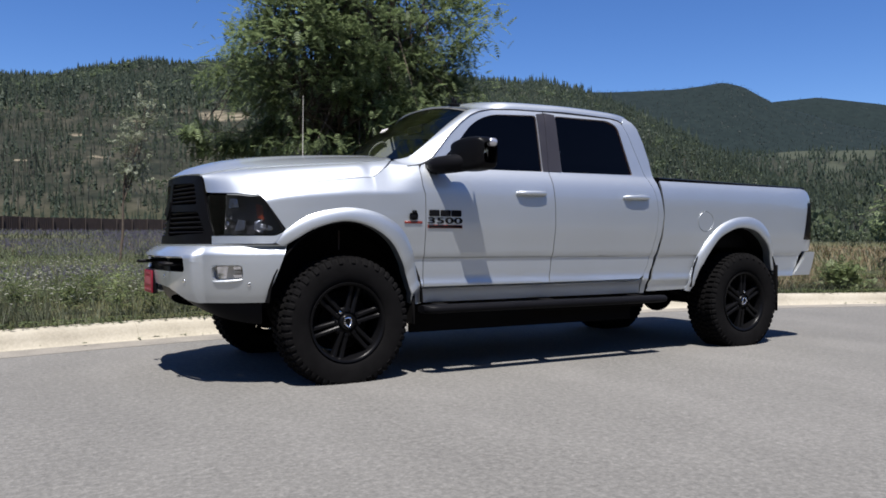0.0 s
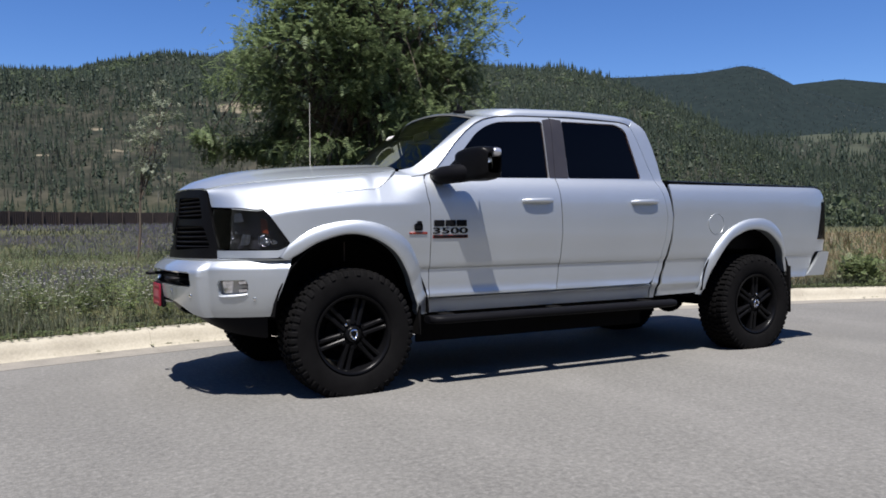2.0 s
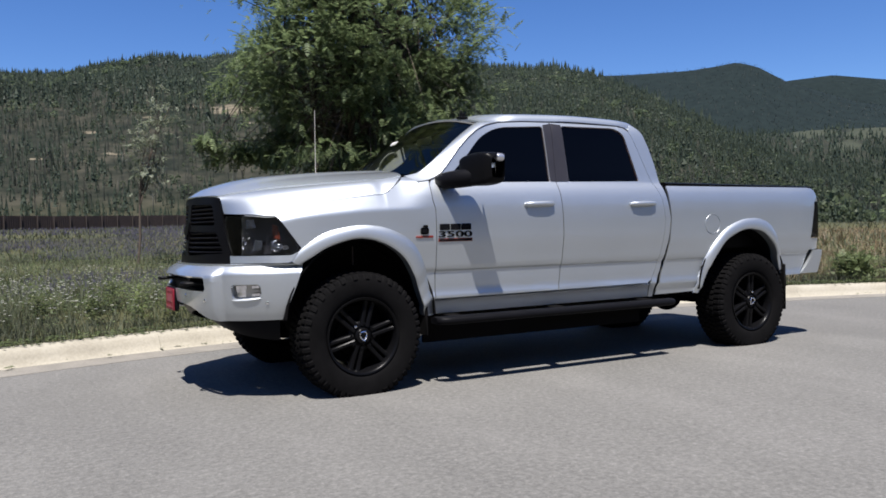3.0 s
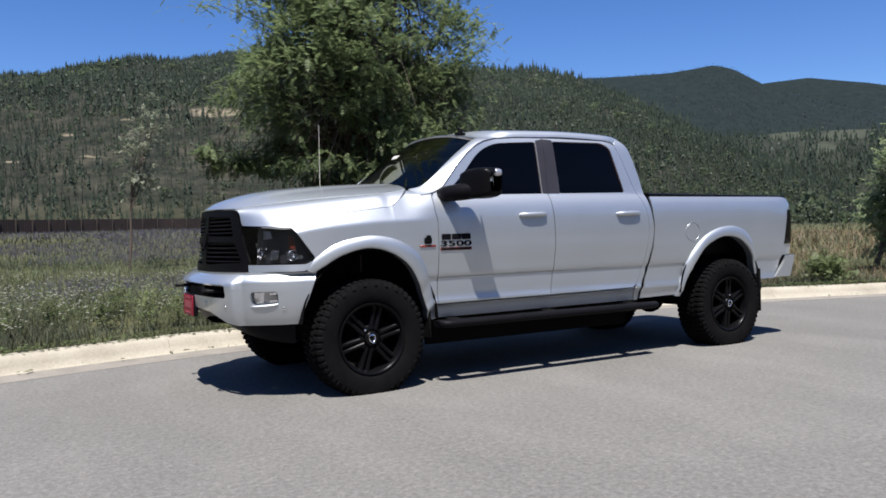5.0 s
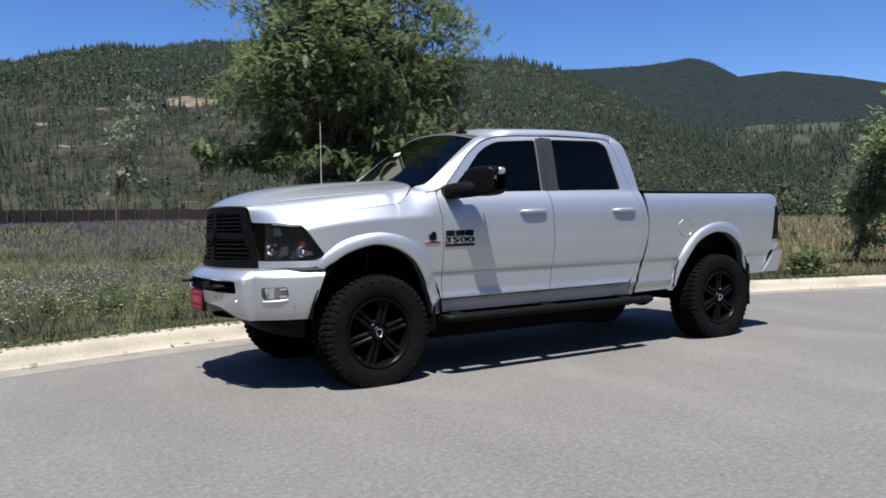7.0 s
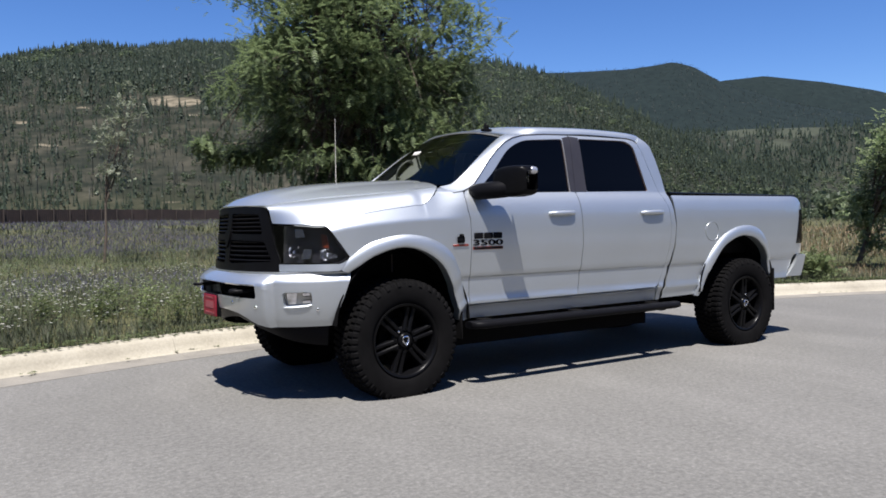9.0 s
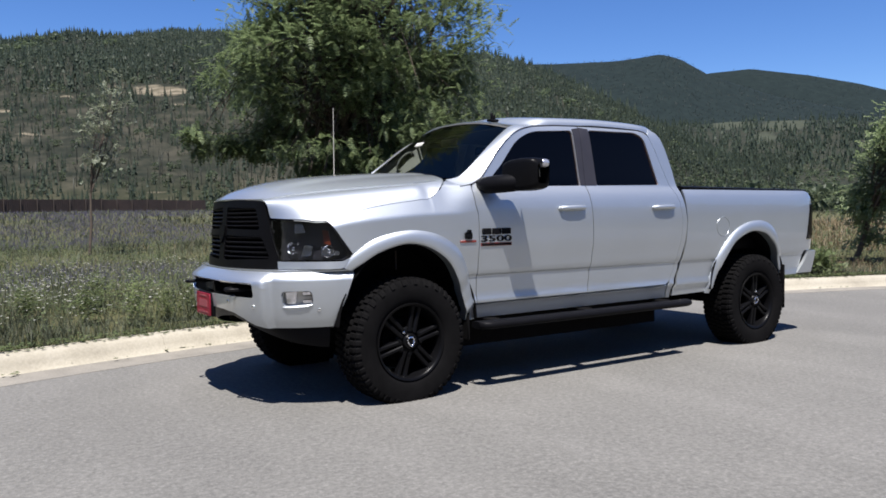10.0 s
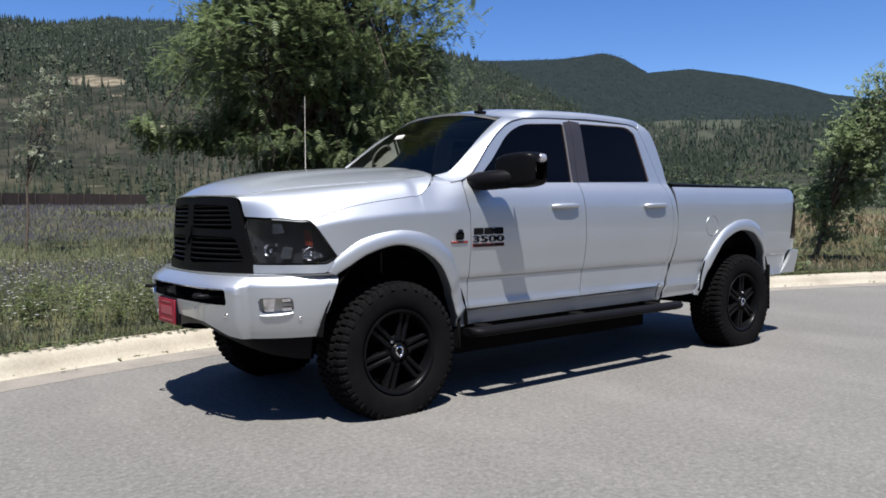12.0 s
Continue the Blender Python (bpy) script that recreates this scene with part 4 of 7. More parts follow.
    def mirror_fn(u, v, s=side):
        # a rounded shell that swells forwards; u along y, v round the section
        a = 2 * math.pi * v
        e = math.sin(math.pi * min(max(u, 0.003), 0.997)) ** 0.11
        cx, cz = 0.775 + 0.105 * u, 1.497 + 0.012 * u
        rx = (0.085 + 0.022 * u) * e
        rz = (0.108 + 0.010 * u) * e
        c, q = math.cos(a), math.sin(a)
        c = math.copysign(abs(c) ** 0.4, c)
        q = math.copysign(abs(q) ** 0.26, q)
        if c > 0:
            c *= 0.62
        return (cx + rx * c, s * (1.03 + 0.275 * u), cz + rz * q)
    grid_shell("mirror_housing", mirror_fn, 16, 28, BLACK_GLOSS, m, flip=side < 0)
    part("marker_lens", box_bm((0.074, 0.055, 0.060), (0.893, side * 1.282, 1.577), 0.026, 4), MARKER, m, "bright clear marker lens")
    part("mirror_glass", box_bm((0.004, 0.17, 0.12), (0.884, side * 1.16, 1.527), 0.001, 1), CHROME, m, "mirror glass")
    # door handles
    for hx in (1.45, 2.487):
        d = 0.13
        cup = shell("handle_cup", rounded([(hx - d + 0.02, 1.222, 0.03), (hx + d, 1.226, 0.03), (hx + d, 1.285, 0.03), (hx - d + 0.02, 1.285, 0.03)]), (), side_map(door_w, side, 0.002), out, PAINT, truck, "pressed handle recess", thick=0.004, du=0.05, dv=0.03)
        path = [(hx - 0.125, -0.0, 1.268), (hx - 0.115, 0.018, 1.27), (hx - 0.06, 0.024, 1.272), (hx + 0.06, 0.024, 1.274), (hx + 0.118, 0.018, 1.274), (hx + 0.128, 0.0, 1.274)]
        v, f = tube_vf([(a, side * (w_door(1.27) + b), c) for a, b, c in path], [0.014, 0.018, 0.019, 0.019, 0.018, 0.014], 10)
        link_mesh("door_handle", v, f, PAINT, cup, "silver pull handle")
    # running step with brackets
    sec = [(math.copysign(abs(math.cos(a)) ** 0.7, math.cos(a)) * 0.062, math.copysign(abs(math.sin(a)) ** 0.8, math.sin(a)) * 0.030) for a in np.linspace(0, 2 * math.pi, 17)[:-1]]
    xs = [(0.535, 0.86, -0.05), (0.56, 0.97, -0.02), (0.62, 1.0, 0), (1.2, 1.0, 0), (2.0, 1.0, 0), (2.60, 1.0, 0), (2.70, 0.98, 0), (2.76, 0.92, -0.02)]
    verts, faces = [], []
    for x, sc, inn in xs:
        for a, b in sec:
            verts.append((x, side * (1.005 + inn + a * sc), 0.457 + b * sc))
    k = len(sec)
    for i in range(len(xs) - 1):
        for j in range(k):
            q = [i * k + j, i * k + (j + 1) % k, (i + 1) * k + (j + 1) % k, (i + 1) * k + j]
            faces.append(q if side > 0 else q[::-1])
    faces += [list(range(k)), [(len(xs) - 1) * k + j for j in range(k)][::-1]]
    step = link_mesh("running_step", verts, faces, BLACK_TRIM, truck, "black oval side step", angle=60)
    for bx in (0.70, 1.62, 2.52):
        part("step_bracket", box_bm((0.09, 0.5, 0.03), (bx, side * 0.72, 0.475), 0.006, 1), UNDER, step)
    # mud flaps and arch liners
    part("mud_flap", box_bm((0.02, 0.24, 0.24), (0.494, side * 0.81, 0.47), 0.006, 1), UNDER, truck, "black mud flap")
    part("mud_flap", box_bm((0.02, 0.27, 0.42), (4.243, side * 0.82, 0.50), 0.006, 1), UNDER, truck, "black mud flap")
    for ax, rr in ((0.02, 0.535), (3.72, 0.56)):
        def liner_fn(u, v, ax=ax, rr=rr, s=side):
            a = math.pi * (0.02 + 0.98 * u)
            return (ax - rr * math.cos(a), s * (0.50 + 0.43 * v), 0.50 + rr * math.sin(a))
        grid_shell("arch_liner", liner_fn, 20, 3, UNDER, truck, thick=0.01)
        part("arch_inner_wall", box_bm((1.1, 0.02, 0.62), (ax, side * 0.50, 0.78), 0.0), UNDER, truck)

# bonnet-side lamps: housing, reflectors and clear cover
for side in (-1, 1):
    lamp_outline = rounded([(0.085, 0.955, 0.01), (0.10, 0.955, 0.0), (LAMP_S - 0.055, 0.957, 0.02), (LAMP_S - 0.004, 0.990, 0.01), (LAMP_S - 0.138, 1.186, 0.03), (0.30, 1.206, 0.1), (0.085, 1.213, 0.01), (0.055, 1.10, 0.0)])
    big = lamp_outline
    out = (-0.7, side * 0.7, 0)
    # the housing is a bowl, shallow beside the grille
    bowl = lambda u, v, sd=side: lamp_map(sd, -(0.016 + 0.059 * min(1.0, max(0.0, (u - 0.08) / 0.15))))(u, v)
    box = shell("headlamp", big, (), bowl, out, LAMP_HOUSING, truck, "smoked headlamp with chrome reflectors and an amber marker", thick=0.02, du=0.04, dv=0.04)
    # rim wall that joins the housing to the cover
    k = len(big)
    mv = [bowl(u, v) for u, v in big] + [lamp_map(side, -0.004)(u, v) for u, v in big]
    mf = [[i, (i + 1) % k, k + (i + 1) % k, k + i] for i in range(k)]
    link_mesh("lamp_rim", mv, mf, LAMP_HOUSING, box)
    cover = shell("lamp_cover", big, (), lamp_map(side, 0.0), out, LENS_CLEAR, box, "clear glossy cover", thick=0.003, du=0.03, dv=0.03)
    cover.visible_shadow = False
    for s, z, r in ((0.215, 1.03, 0.034), (LAMP_S - 0.17, 1.01, 0.036)):
        p, n = lamp_at(s)
        n = Vector((n.x * 0.9 - 0.3, n.y, 0)).normalized()
        prof = [(0.012, -0.03), (r * 0.55, -0.022), (r * 0.85, -0.006), (r, 0.018), (r * 1.06, 0.02), (r * 1.08, -0.03)]
        v, f = lathe_vf(prof, 24)
        t = Vector((n.x, n.y * side, 0))
        rot = t.to_track_quat("Y", "Z").to_matrix()
        c = Vector((p.x - n.x * 0.055, side * (p.y - n.y * 0.055), z))
        link_mesh("lamp_reflector", [rot @ Vector(q) + c for q in v], f, REFLECTOR, box, "round chrome reflector")
        bulb = bmesh.new()
        bmesh.ops.create_uvsphere(bulb, u_segments=12, v_segments=8, radius=r * 0.42)
        bmesh.ops.translate(bulb, vec=c, verts=bulb.verts[:])
        part("lamp_bulb", bulb, CHROME, box)
    shell("amber_reflector", rounded([(LAMP_S - 0.20, 1.06, 0.01), (LAMP_S - 0.135, 1.05, 0.01), (LAMP_S - 0.165, 1.14, 0.01), (LAMP_S - 0.215, 1.15, 0.01)]), (), lamp_map(side, -0.06), out, AMBER, box, "amber marker reflector", thick=0.01)
    shell("chrome_panel", rounded([(0.245, 1.125, 0.006), (0.325, 1.13, 0.006), (0.305, 1.182, 0.006), (0.245, 1.185, 0.006)]), (), lamp_map(side, -0.035), out, REFLECTOR, box, "bright reflector facet", thick=0.01)
    shell("chrome_panel", rounded([(0.29, 0.978, 0.006), (0.365, 0.985, 0.006), (0.375, 1.045, 0.006), (0.315, 1.052, 0.006)]), (), lamp_map(side, -0.045), out, REFLECTOR, box, "bright reflector facet", thick=0.01)
    # tiny chrome spheres added so that the bowl shows a few glints
    for u, z in ((0.135, 1.088), (0.128, 1.008), (0.285, 1.062)):
        glint_bm = bmesh.new()
        bmesh.ops.create_uvsphere(glint_bm, u_segments=12, v_segments=8, radius=0.0075)
        bmesh.ops.translate(glint_bm, vec=lamp_map(side, -0.014)(u, z), verts=glint_bm.verts[:])
        part("glint_sphere", glint_bm, CHROME, box, "small chrome sphere set in for a glint")
    shell("chrome_bezel", rounded([(LAMP_S - 0.215, 0.982, 0.01), (LAMP_S - 0.07, 0.985, 0.02), (LAMP_S - 0.075, 1.01, 0.01), (LAMP_S - 0.215, 1.045, 0.01)]), (), lamp_map(side, -0.05), out, REFLECTOR, box, thick=0.01)
    shell("lamp_fillet", rounded([(0.08, 0.900, 0.0), (LAMP_S - 0.06, 0.902, 0.02), (LAMP_S - 0.010, 0.975, 0.02), (LAMP_S - 0.055, 0.949, 0.02), (0.10, 0.948, 0.0)]), (), lamp_map(side, 0.0), out, PAINT, truck, "silver strip under the headlamp", thick=0.03, du=0.05, dv=0.02)

# grille: frame with four openings, slats, cross bars and a plain shield
def grille_map(off=0.0):
    return lambda y, z: (grille_x(y, z) - off, y, z)


g_out = rounded([(-0.505, 1.338, 0.04), (-0.25, 1.352, 0.0), (0, 1.357, 0.0), (0.25, 1.352, 0.0), (0.505, 1.338, 0.04), (0.60, 1.05, 0.0), (0.665, 0.90, 0.03), (0.35, 0.888, 0.0), (0, 0.880, 0.0), (-0.35, 0.888, 0.0), (-0.665, 0.90, 0.03), (-0.60, 1.05, 0.0)])
g_holes = []
for s in (-1, 1):
    for pts in ([(0.045, 1.160), (0.492, 1.152), (0.440, 1.292), (0.040, 1.304)], [(0.045, 0.946), (0.582, 0.966), (0.510, 1.106), (0.045, 1.114)]):
        loop = [(s * a, b, 0.025) for a, b in pts]
        g_holes.append(rounded(loop))
grille = shell("grille", g_out, g_holes, grille_map(), (-1, 0, 0), BLACK_GLOSS, truck, "black crossbar grille with horizontal slats", thick=0.045, du=0.06, dv=0.05)
for s in (-1, 1):
    for z0, z1, w0, w1 in ((1.158, 1.300, 0.485, 0.445), (0.952, 1.112, 0.575, 0.515)):
        for j in range(5):
            t = (j + 0.5) / 5
            z = z0 + (z1 - z0) * t
            w = w0 + (w1 - w0) * t

            def slat_fn(u, v, z=z, w=w, s=s):
                y = s * (0.04 + (w - 0.025) * u)
                a = 2 * math.pi * v
                return (grille_x(y, z) + 0.024 + 0.020 * math.cos(a), y, z + 0.0085 * math.sin(a) - 0.006 * math.cos(a))
            grid_shell("grille_slat", slat_fn, 10, 8, BLACK_TRIM, grille)
part("grille_backing", box_bm((0.02, 1.05, 0.44), (-0.80, 0, 1.11)), UNDER, grille)
shield = rounded([(-0.055, 1.185, 0.01), (0.055, 1.185, 0.01), (0.05, 1.12, 0.02), (0.0, 1.055, 0.01), (-0.05, 1.12, 0.02)])
shell("grille_emblem", shield, (), grille_map(0.012), (-1, 0, 0), BLACK_GLOSS, grille, "plain dark shield emblem", thick=0.02, du=0.03, dv=0.03)

# front bumper with its openings, fog lamps, valance and plate
S0 = BUMP_S
b_out = [(-S0 + 0.0, 0.884), (-0.9, 0.886), (-0.60, 0.886), (-0.3, 0.884), (0.3, 0.884), (0.60, 0.886), (0.9, 0.886), (S0, 0.884), (S0 - 0.06, 0.72), (S0 - 0.135, 0.535), (0.70, 0.530), (0.60, 0.548), (0.50, 0.590), (0.40, 0.618), (0.25, 0.630), (0, 0.634), (-0.25, 0.630), (-0.40, 0.618), (-0.50, 0.590), (-0.60, 0.548), (-0.70, 0.530), (-S0 + 0.135, 0.535), (-S0 + 0.06, 0.72)]
slot = rounded([(-0.625, 0.722, 0.03), (0.625, 0.722, 0.03), (0.615, 0.820, 0.02), (-0.615, 0.820, 0.02)])
fogs = [rounded([(s * 0.80, 0.672, 0.03), (s * 0.995, 0.684, 0.03), (s * 0.99, 0.768, 0.03), (s * 0.79, 0.766, 0.03)]) for s in (-1, 1)]
bumper = shell("front_bumper", b_out, (slot, *fogs), bumper_map(), (-1, 0, 0), PAINT, truck, "silver front bumper with black slot and fog lamps", thick=0.02, du=0.018, dv=0.02, angle=60, lines=(0.832, 0.852, 0.875))


def bump_top(u, v):
    s = (u * 2 - 1) * S0
    p, n = bump_at(abs(s))
    q = p + n * (-0.036 - 0.11 * v)
    return (q.x, q.y if s >= 0 else -q.y, 0.8845 + 0.004 * math.sin(math.pi * v))


grid_shell("bumper_ledge", bump_top, 48, 3, PAINT, bumper, thick=0.01)
shell("bumper_slot_backing", rounded([(-0.655, 0.70, 0), (0.655, 0.70, 0), (0.655, 0.85, 0), (-0.655, 0.85, 0)]), (), bumper_map(-0.17), (-1, 0, 0), UNDER, bumper, thick=0.01)
# bevelled shoulder beside the slot, and the pressed ribs of the lower face
for s in (-1, 1):
    hx = -0.992
    v, f = tube_vf([(hx + 0.12, s * 0.40, 0.775), (hx - 0.03, s * 0.40, 0.775), (hx - 0.065, s * 0.405, 0.774), (hx - 0.078, s * 0.43, 0.772), (hx - 0.065, s * 0.46, 0.770), (hx - 0.03, s * 0.47, 0.770), (hx + 0.12, s * 0.47, 0.770)], [0.012] * 7, 8)
    link_mesh("tow_hook", v, f, BLACK_TRIM, bumper, "black tow hook")
    fo = shell("fog_lamp", rounded([(s * 0.785, 0.66, 0.0), (s * 1.01, 0.672, 0.0), (s * 1.00, 0.78, 0.0), (s * 0.78, 0.778, 0.0)]), (), bumper_map(-0.055), (-1, s, 0), FOG_GLASS, bumper, "clear fog lamp in a chrome recess", thick=0.01, du=0.04, dv=0.03)
    loop = fogs[0 if s < 0 else 1]
    k = len(loop)
    mv = [bumper_map(-0.055)(*q) for q in loop] + [bumper_map(-0.004)(*q) for q in loop]
    link_mesh("fog_recess", mv, [[i, (i + 1) % k, k + (i + 1) % k, k + i] for i in range(k)], PAINT, fo)
    v, f = tube_vf([bumper_map(0.002)(s * q, z) for q, z in ((0.80, 0.667), (0.83, 0.664), (0.90, 0.667), (0.96, 0.673), (0.99, 0.680))], [0.004, 0.009, 0.010, 0.009, 0.004], 8)
    link_mesh("fog_lip", v, f, PAINT, fo)
    for j in range(3):
        shell("fog_lens_rib", rounded([(s * 0.928, 0.690 + 0.025 * j, 0.004), (s * (0.985 - 0.004 * j), 0.693 + 0.025 * j, 0.004), (s * (0.98 - 0.004 * j), 0.710 + 0.025 * j, 0.004), (s * 0.925, 0.708 + 0.025 * j, 0.004)]), (), bumper_map(-0.030 - 0.004 * (j % 2)), (-1, s, 0), REFLECTOR if j != 1 else FOG_GLASS, fo, "bright ribbed lens", thick=0.01, du=0.02, dv=0.01)
    shell("fog_lens", rounded([(s * 0.815, 0.683, 0.012), (s * 0.872, 0.685, 0.004), (s * 0.885, 0.76, 0.004), (s * 0.808, 0.758, 0.012)]), (), lambda u, v, s=s: bumper_map(-0.052 + 0.25 * max(0.0, 0.885 - abs(u)) ** 1.0 * (0.3 + abs(v - 0.722) * 10))(u, v), (-1, s, 0), REFLECTOR, fo, "curved chrome reflector", thick=0.01, du=0.015, dv=0.01)
    for q, z in ((0.615, 0.668), (1.03, 0.648), (0.34, 0.690)):
        p, n = bump_at(q)
        n = Vector((n.x, n.y * s, 0))
        c = Vector((p.x, s * p.y, z)) + n * (bump_off(z) + 0.001 + (0.046 if q < 0.68 else 0.0))
        v, f = lathe_vf([(0.0015, 0.004), (0.010, 0.003), (0.012, 0.0)], 12)
        link_mesh("parking_sensor", [n.to_track_quat("Y", "Z").to_matrix() @ Vector(w) + c for w in v], f, CHROME, bumper)


valance_low = smooth_curve([0.0, 0.19, 0.44, 0.67, 0.89, 1.08, 1.3], [0.556, 0.538, 0.502, 0.463, 0.422, 0.398, 0.39])


def valance_fn(u, v):
    s = (u * 2 - 1) * (S0 - 0.16)
    p, n = bump_at(abs(s))
    top, low = float(np.interp(abs(s), [0.0, 0.3, 0.5, 0.7], [0.655, 0.64, 0.61, 0.56])), valance_low(abs(s))
    z = top + (low - top) * v
    q = p + n * (-0.055 - 0.06 * v * v - 0.02)
    return (q.x, q.y if s >= 0 else -q.y, z)


grid_shell("front_valance", valance_fn, 44, 8, BLACK_TRIM, truck, "black lower valance", thick=0.01, flip=True)
plate = part("number_plate", box_bm((0.008, 0.295, 0.152), (-1.054, 0.085, 0.640), 0.002, 1), RED_PLATE, truck, "red number plate with plain pale bars")
part("plate_print", box_bm((0.003, 0.19, 0.05), (-1.0585, 0.085, 0.645)), PLATE_PRINT, plate)
part("plate_print", box_bm((0.003, 0.21, 0.010), (-1.0585, 0.085, 0.585)), PLATE_PRINT, plate)
part("plate_print", box_bm((0.003, 0.15, 0.010), (-1.0585, 0.085, 0.698)), PLATE_PRINT, plate)
part("plate_bracket", box_bm((0.03, 0.31, 0.165), (-1.034, 0.085, 0.642), 0.005, 1), BLACK_TRIM, plate)

# cab: pillars, windscreen, roof, rear wall
ws_base = [(0.520, -0.800, 1.486), (0.482, -0.53, 1.512), (0.450, -0.265, 1.533), (0.435, 0.0, 1.538), (0.450, 0.265, 1.533), (0.482, 0.53, 1.512), (0.520, 0.800, 1.486)]
ws_top = [(1.105, -0.676, 1.892), (1.043, -0.45, 1.944), (1.01, -0.23, 1.966), (1.0, 0.0, 1.972), (1.01, 0.23, 1.966), (1.043, 0.45, 1.944), (1.105, 0.676, 1.892)]


def ws_fn(u, v):
    a, b = lerp_path(ws_base, u), lerp_path(ws_top, u)
    p = a.lerp(b, v)
    q = (0.014 + 0.056 * u * (1 - u)) * math.sin(math.pi * v)
    return (p.x - q * 0.6, p.y, p.z + q * 0.7)


screen = grid_shell("windscreen", ws_fn, 24, 10, GLASS_WS, truck, "curved windscreen", flip=True)
screen.visible_shadow = False


def band_fn(u, v):
    p = Vector(ws_fn(u, 0.968 + 0.03 * v))
    return p + Vector((-0.002, 0, 0.004))


grid_shell("shade_band", band_fn, 20, 2, INTERIOR, screen, "dark band along the windscreen's top", flip=True)
part("screen_sticker", box_bm((0.004, 0.105, 0.040), (0, 0, 0), 0.0, rot=Matrix.Rotation(radians(40), 4, "Y")), WHITE_PLATE, screen, "small white sticker").location = (0.757, 0.10, 1.812)
for side in (-1, 1):
    a_in = [(0.415, 0.775, 1.470), (0.47, 0.792, 1.481), (0.526, 0.796, 1.500), (0.624, 0.778, 1.565), (0.734, 0.753, 1.648), (0.862, 0.724, 1.746), (0.985, 0.698, 1.832), (1.075, 0.680, 1.886), (1.14, 0.668, 1.900), (1.22, 0.66, 1.905)]
    a_out = [(0.46, 0.894, 1.424), (0.54, 0.888, 1.438), (0.615, 0.868, 1.464), (0.69, 0.853, 1.514), (0.79, 0.834, 1.624), (0.905, 0.811, 1.738), (1.01, 0.793, 1.822), (1.105, 0.778, 1.866), (1.19, 0.768, 1.884), (1.28, 0.760, 1.888)]

    def pillar_fn(u, v, s=side):
        a, b = lerp_path(a_in, u), lerp_path(a_out, u)
        p = a.lerp(b, v)
        h = 0.008 * math.sin(math.pi * v) ** 0.8 * min(1.0, 0.15 + 3.0 * (1 - u)) * min(1.0, 0.3 + 4 * u)
        return (p.x - h * 0.5, s * (p.y + h * 0.6), p.z + h * 0.6)
    grid_shell("windscreen_pillar", pillar_fn, 28, 8, PAINT, truck, thick=0.012, flip=side > 0)
zr = smooth_curve([0.95, 1.0, 1.1, 1.25, 1.55, 1.98, 2.3, 2.45, 2.56, 2.62, 2.66], [1.925, 1.938, 1.958, 1.976, 1.994, 2.003, 1.997, 1.990, 1.980, 1.955, 1.91])


door_top = smooth_curve([1.0, 1.10, 1.225, 1.45, 1.70, 1.9, 2.4, 2.47, 2.505, 2.66], [1.82, 1.868, 1.898, 1.915, 1.923, 1.931, 1.922, 1.910, 1.885, 1.80])


def roof_fn(u, v):
    s = v * 2 - 1
    a = abs(s)
    xf = 1.0 + 0.11 * (a / 0.86) ** 2 if a < 0.86 else 1.11 + 0.11 * (a - 0.86) / 0.14
    x = xf + (2.655 - xf) * u
    if a < 0.86:
        y = 0.675 * a / 0.86
        z = zr(x) + 0.030 - 0.048 * (a / 0.86) ** 2.4
        if 0.30 < a < 0.34 or 0.60 < a < 0.64:
            z -= 0.006 * min(1, (x - xf) / 0.15)
    else:
        t = (a - 0.86) / 0.14
        y = 0.675 + 0.072 * math.sin(t * math.pi / 2)
        z0 = zr(x) - 0.018
        z = z0 - (z0 - min(z0, max(door_top(x) + 0.005, 1.85))) * (1 - math.cos(t * math.pi / 2))
    lead = min(1.0, max(0.0, (x - xf) / 0.22))
    lead = lead * lead * (3 - 2 * lead)
    zf = 1.974 - 0.072 * (min(a, 0.86) / 0.86) ** 2 - (0.0 if a < 0.86 else 0.01 * (a - 0.86) / 0.14)
    z = min(z, zf) * (1 - lead) + z * lead
    return (x, math.copysign(y, s), z)


grid_shell("roof", roof_fn, 44, 70, PAINT, truck, thick=0.012, flip=True, angle=50)
rear = rounded([(-0.86, 0.60, 0.02), (0.86, 0.60, 0.02), (0.84, 1.42, 0.03), (0.74, 1.90, 0.06), (-0.74, 1.90, 0.06), (-0.84, 1.42, 0.03)])
rear_hole = rounded([(-0.66, 1.50, 0.04), (0.66, 1.50, 0.04), (0.60, 1.84, 0.05), (-0.60, 1.84, 0.05)])


def rear_map(u, v):
    return (2.735 - 0.20 * max(0, v - 1.42) + 0.02 - 0.03 * (abs(u) / 0.86) ** 2, u, v)


back = shell("cab_back", rear, (rear_hole,), rear_map, (1, 0, 0), PAINT, truck, thick=0.02, du=0.15, dv=0.1)
shell("rear_window", rear_hole, (), rear_map, (1, 0, 0), GLASS_DARK, back, "dark rear window", thick=0.004, du=0.2, dv=0.1).visible_shadow = False
# roof aerial: a low base with a short fin
part("roof_aerial", join_bm([box_bm((0.085, 0.05, 0.02), (1.08, -0.47, 1.966), 0.007, 2), box_bm((0.022, 0.014, 0.06), (1.07, -0.47, 1.995), 0.004, 1, None), box_bm((0.02, 0.012, 0.045), (1.095, -0.47, 1.99), 0.004, 1, None)]), BLACK_TRIM, truck, "small black roof aerial")
# whip aerial on the passenger's fender
v, f = tube_vf([(0.315, 0.80, 1.46), (0.316, 0.80, 1.50), (0.32, 0.80, 1.52), (0.325, 0.80, 2.17)], [0.012, 0.010, 0.0030, 0.0022], 8)
link_mesh("whip_aerial", v, f, AERIAL, truck, "thin whip aerial")
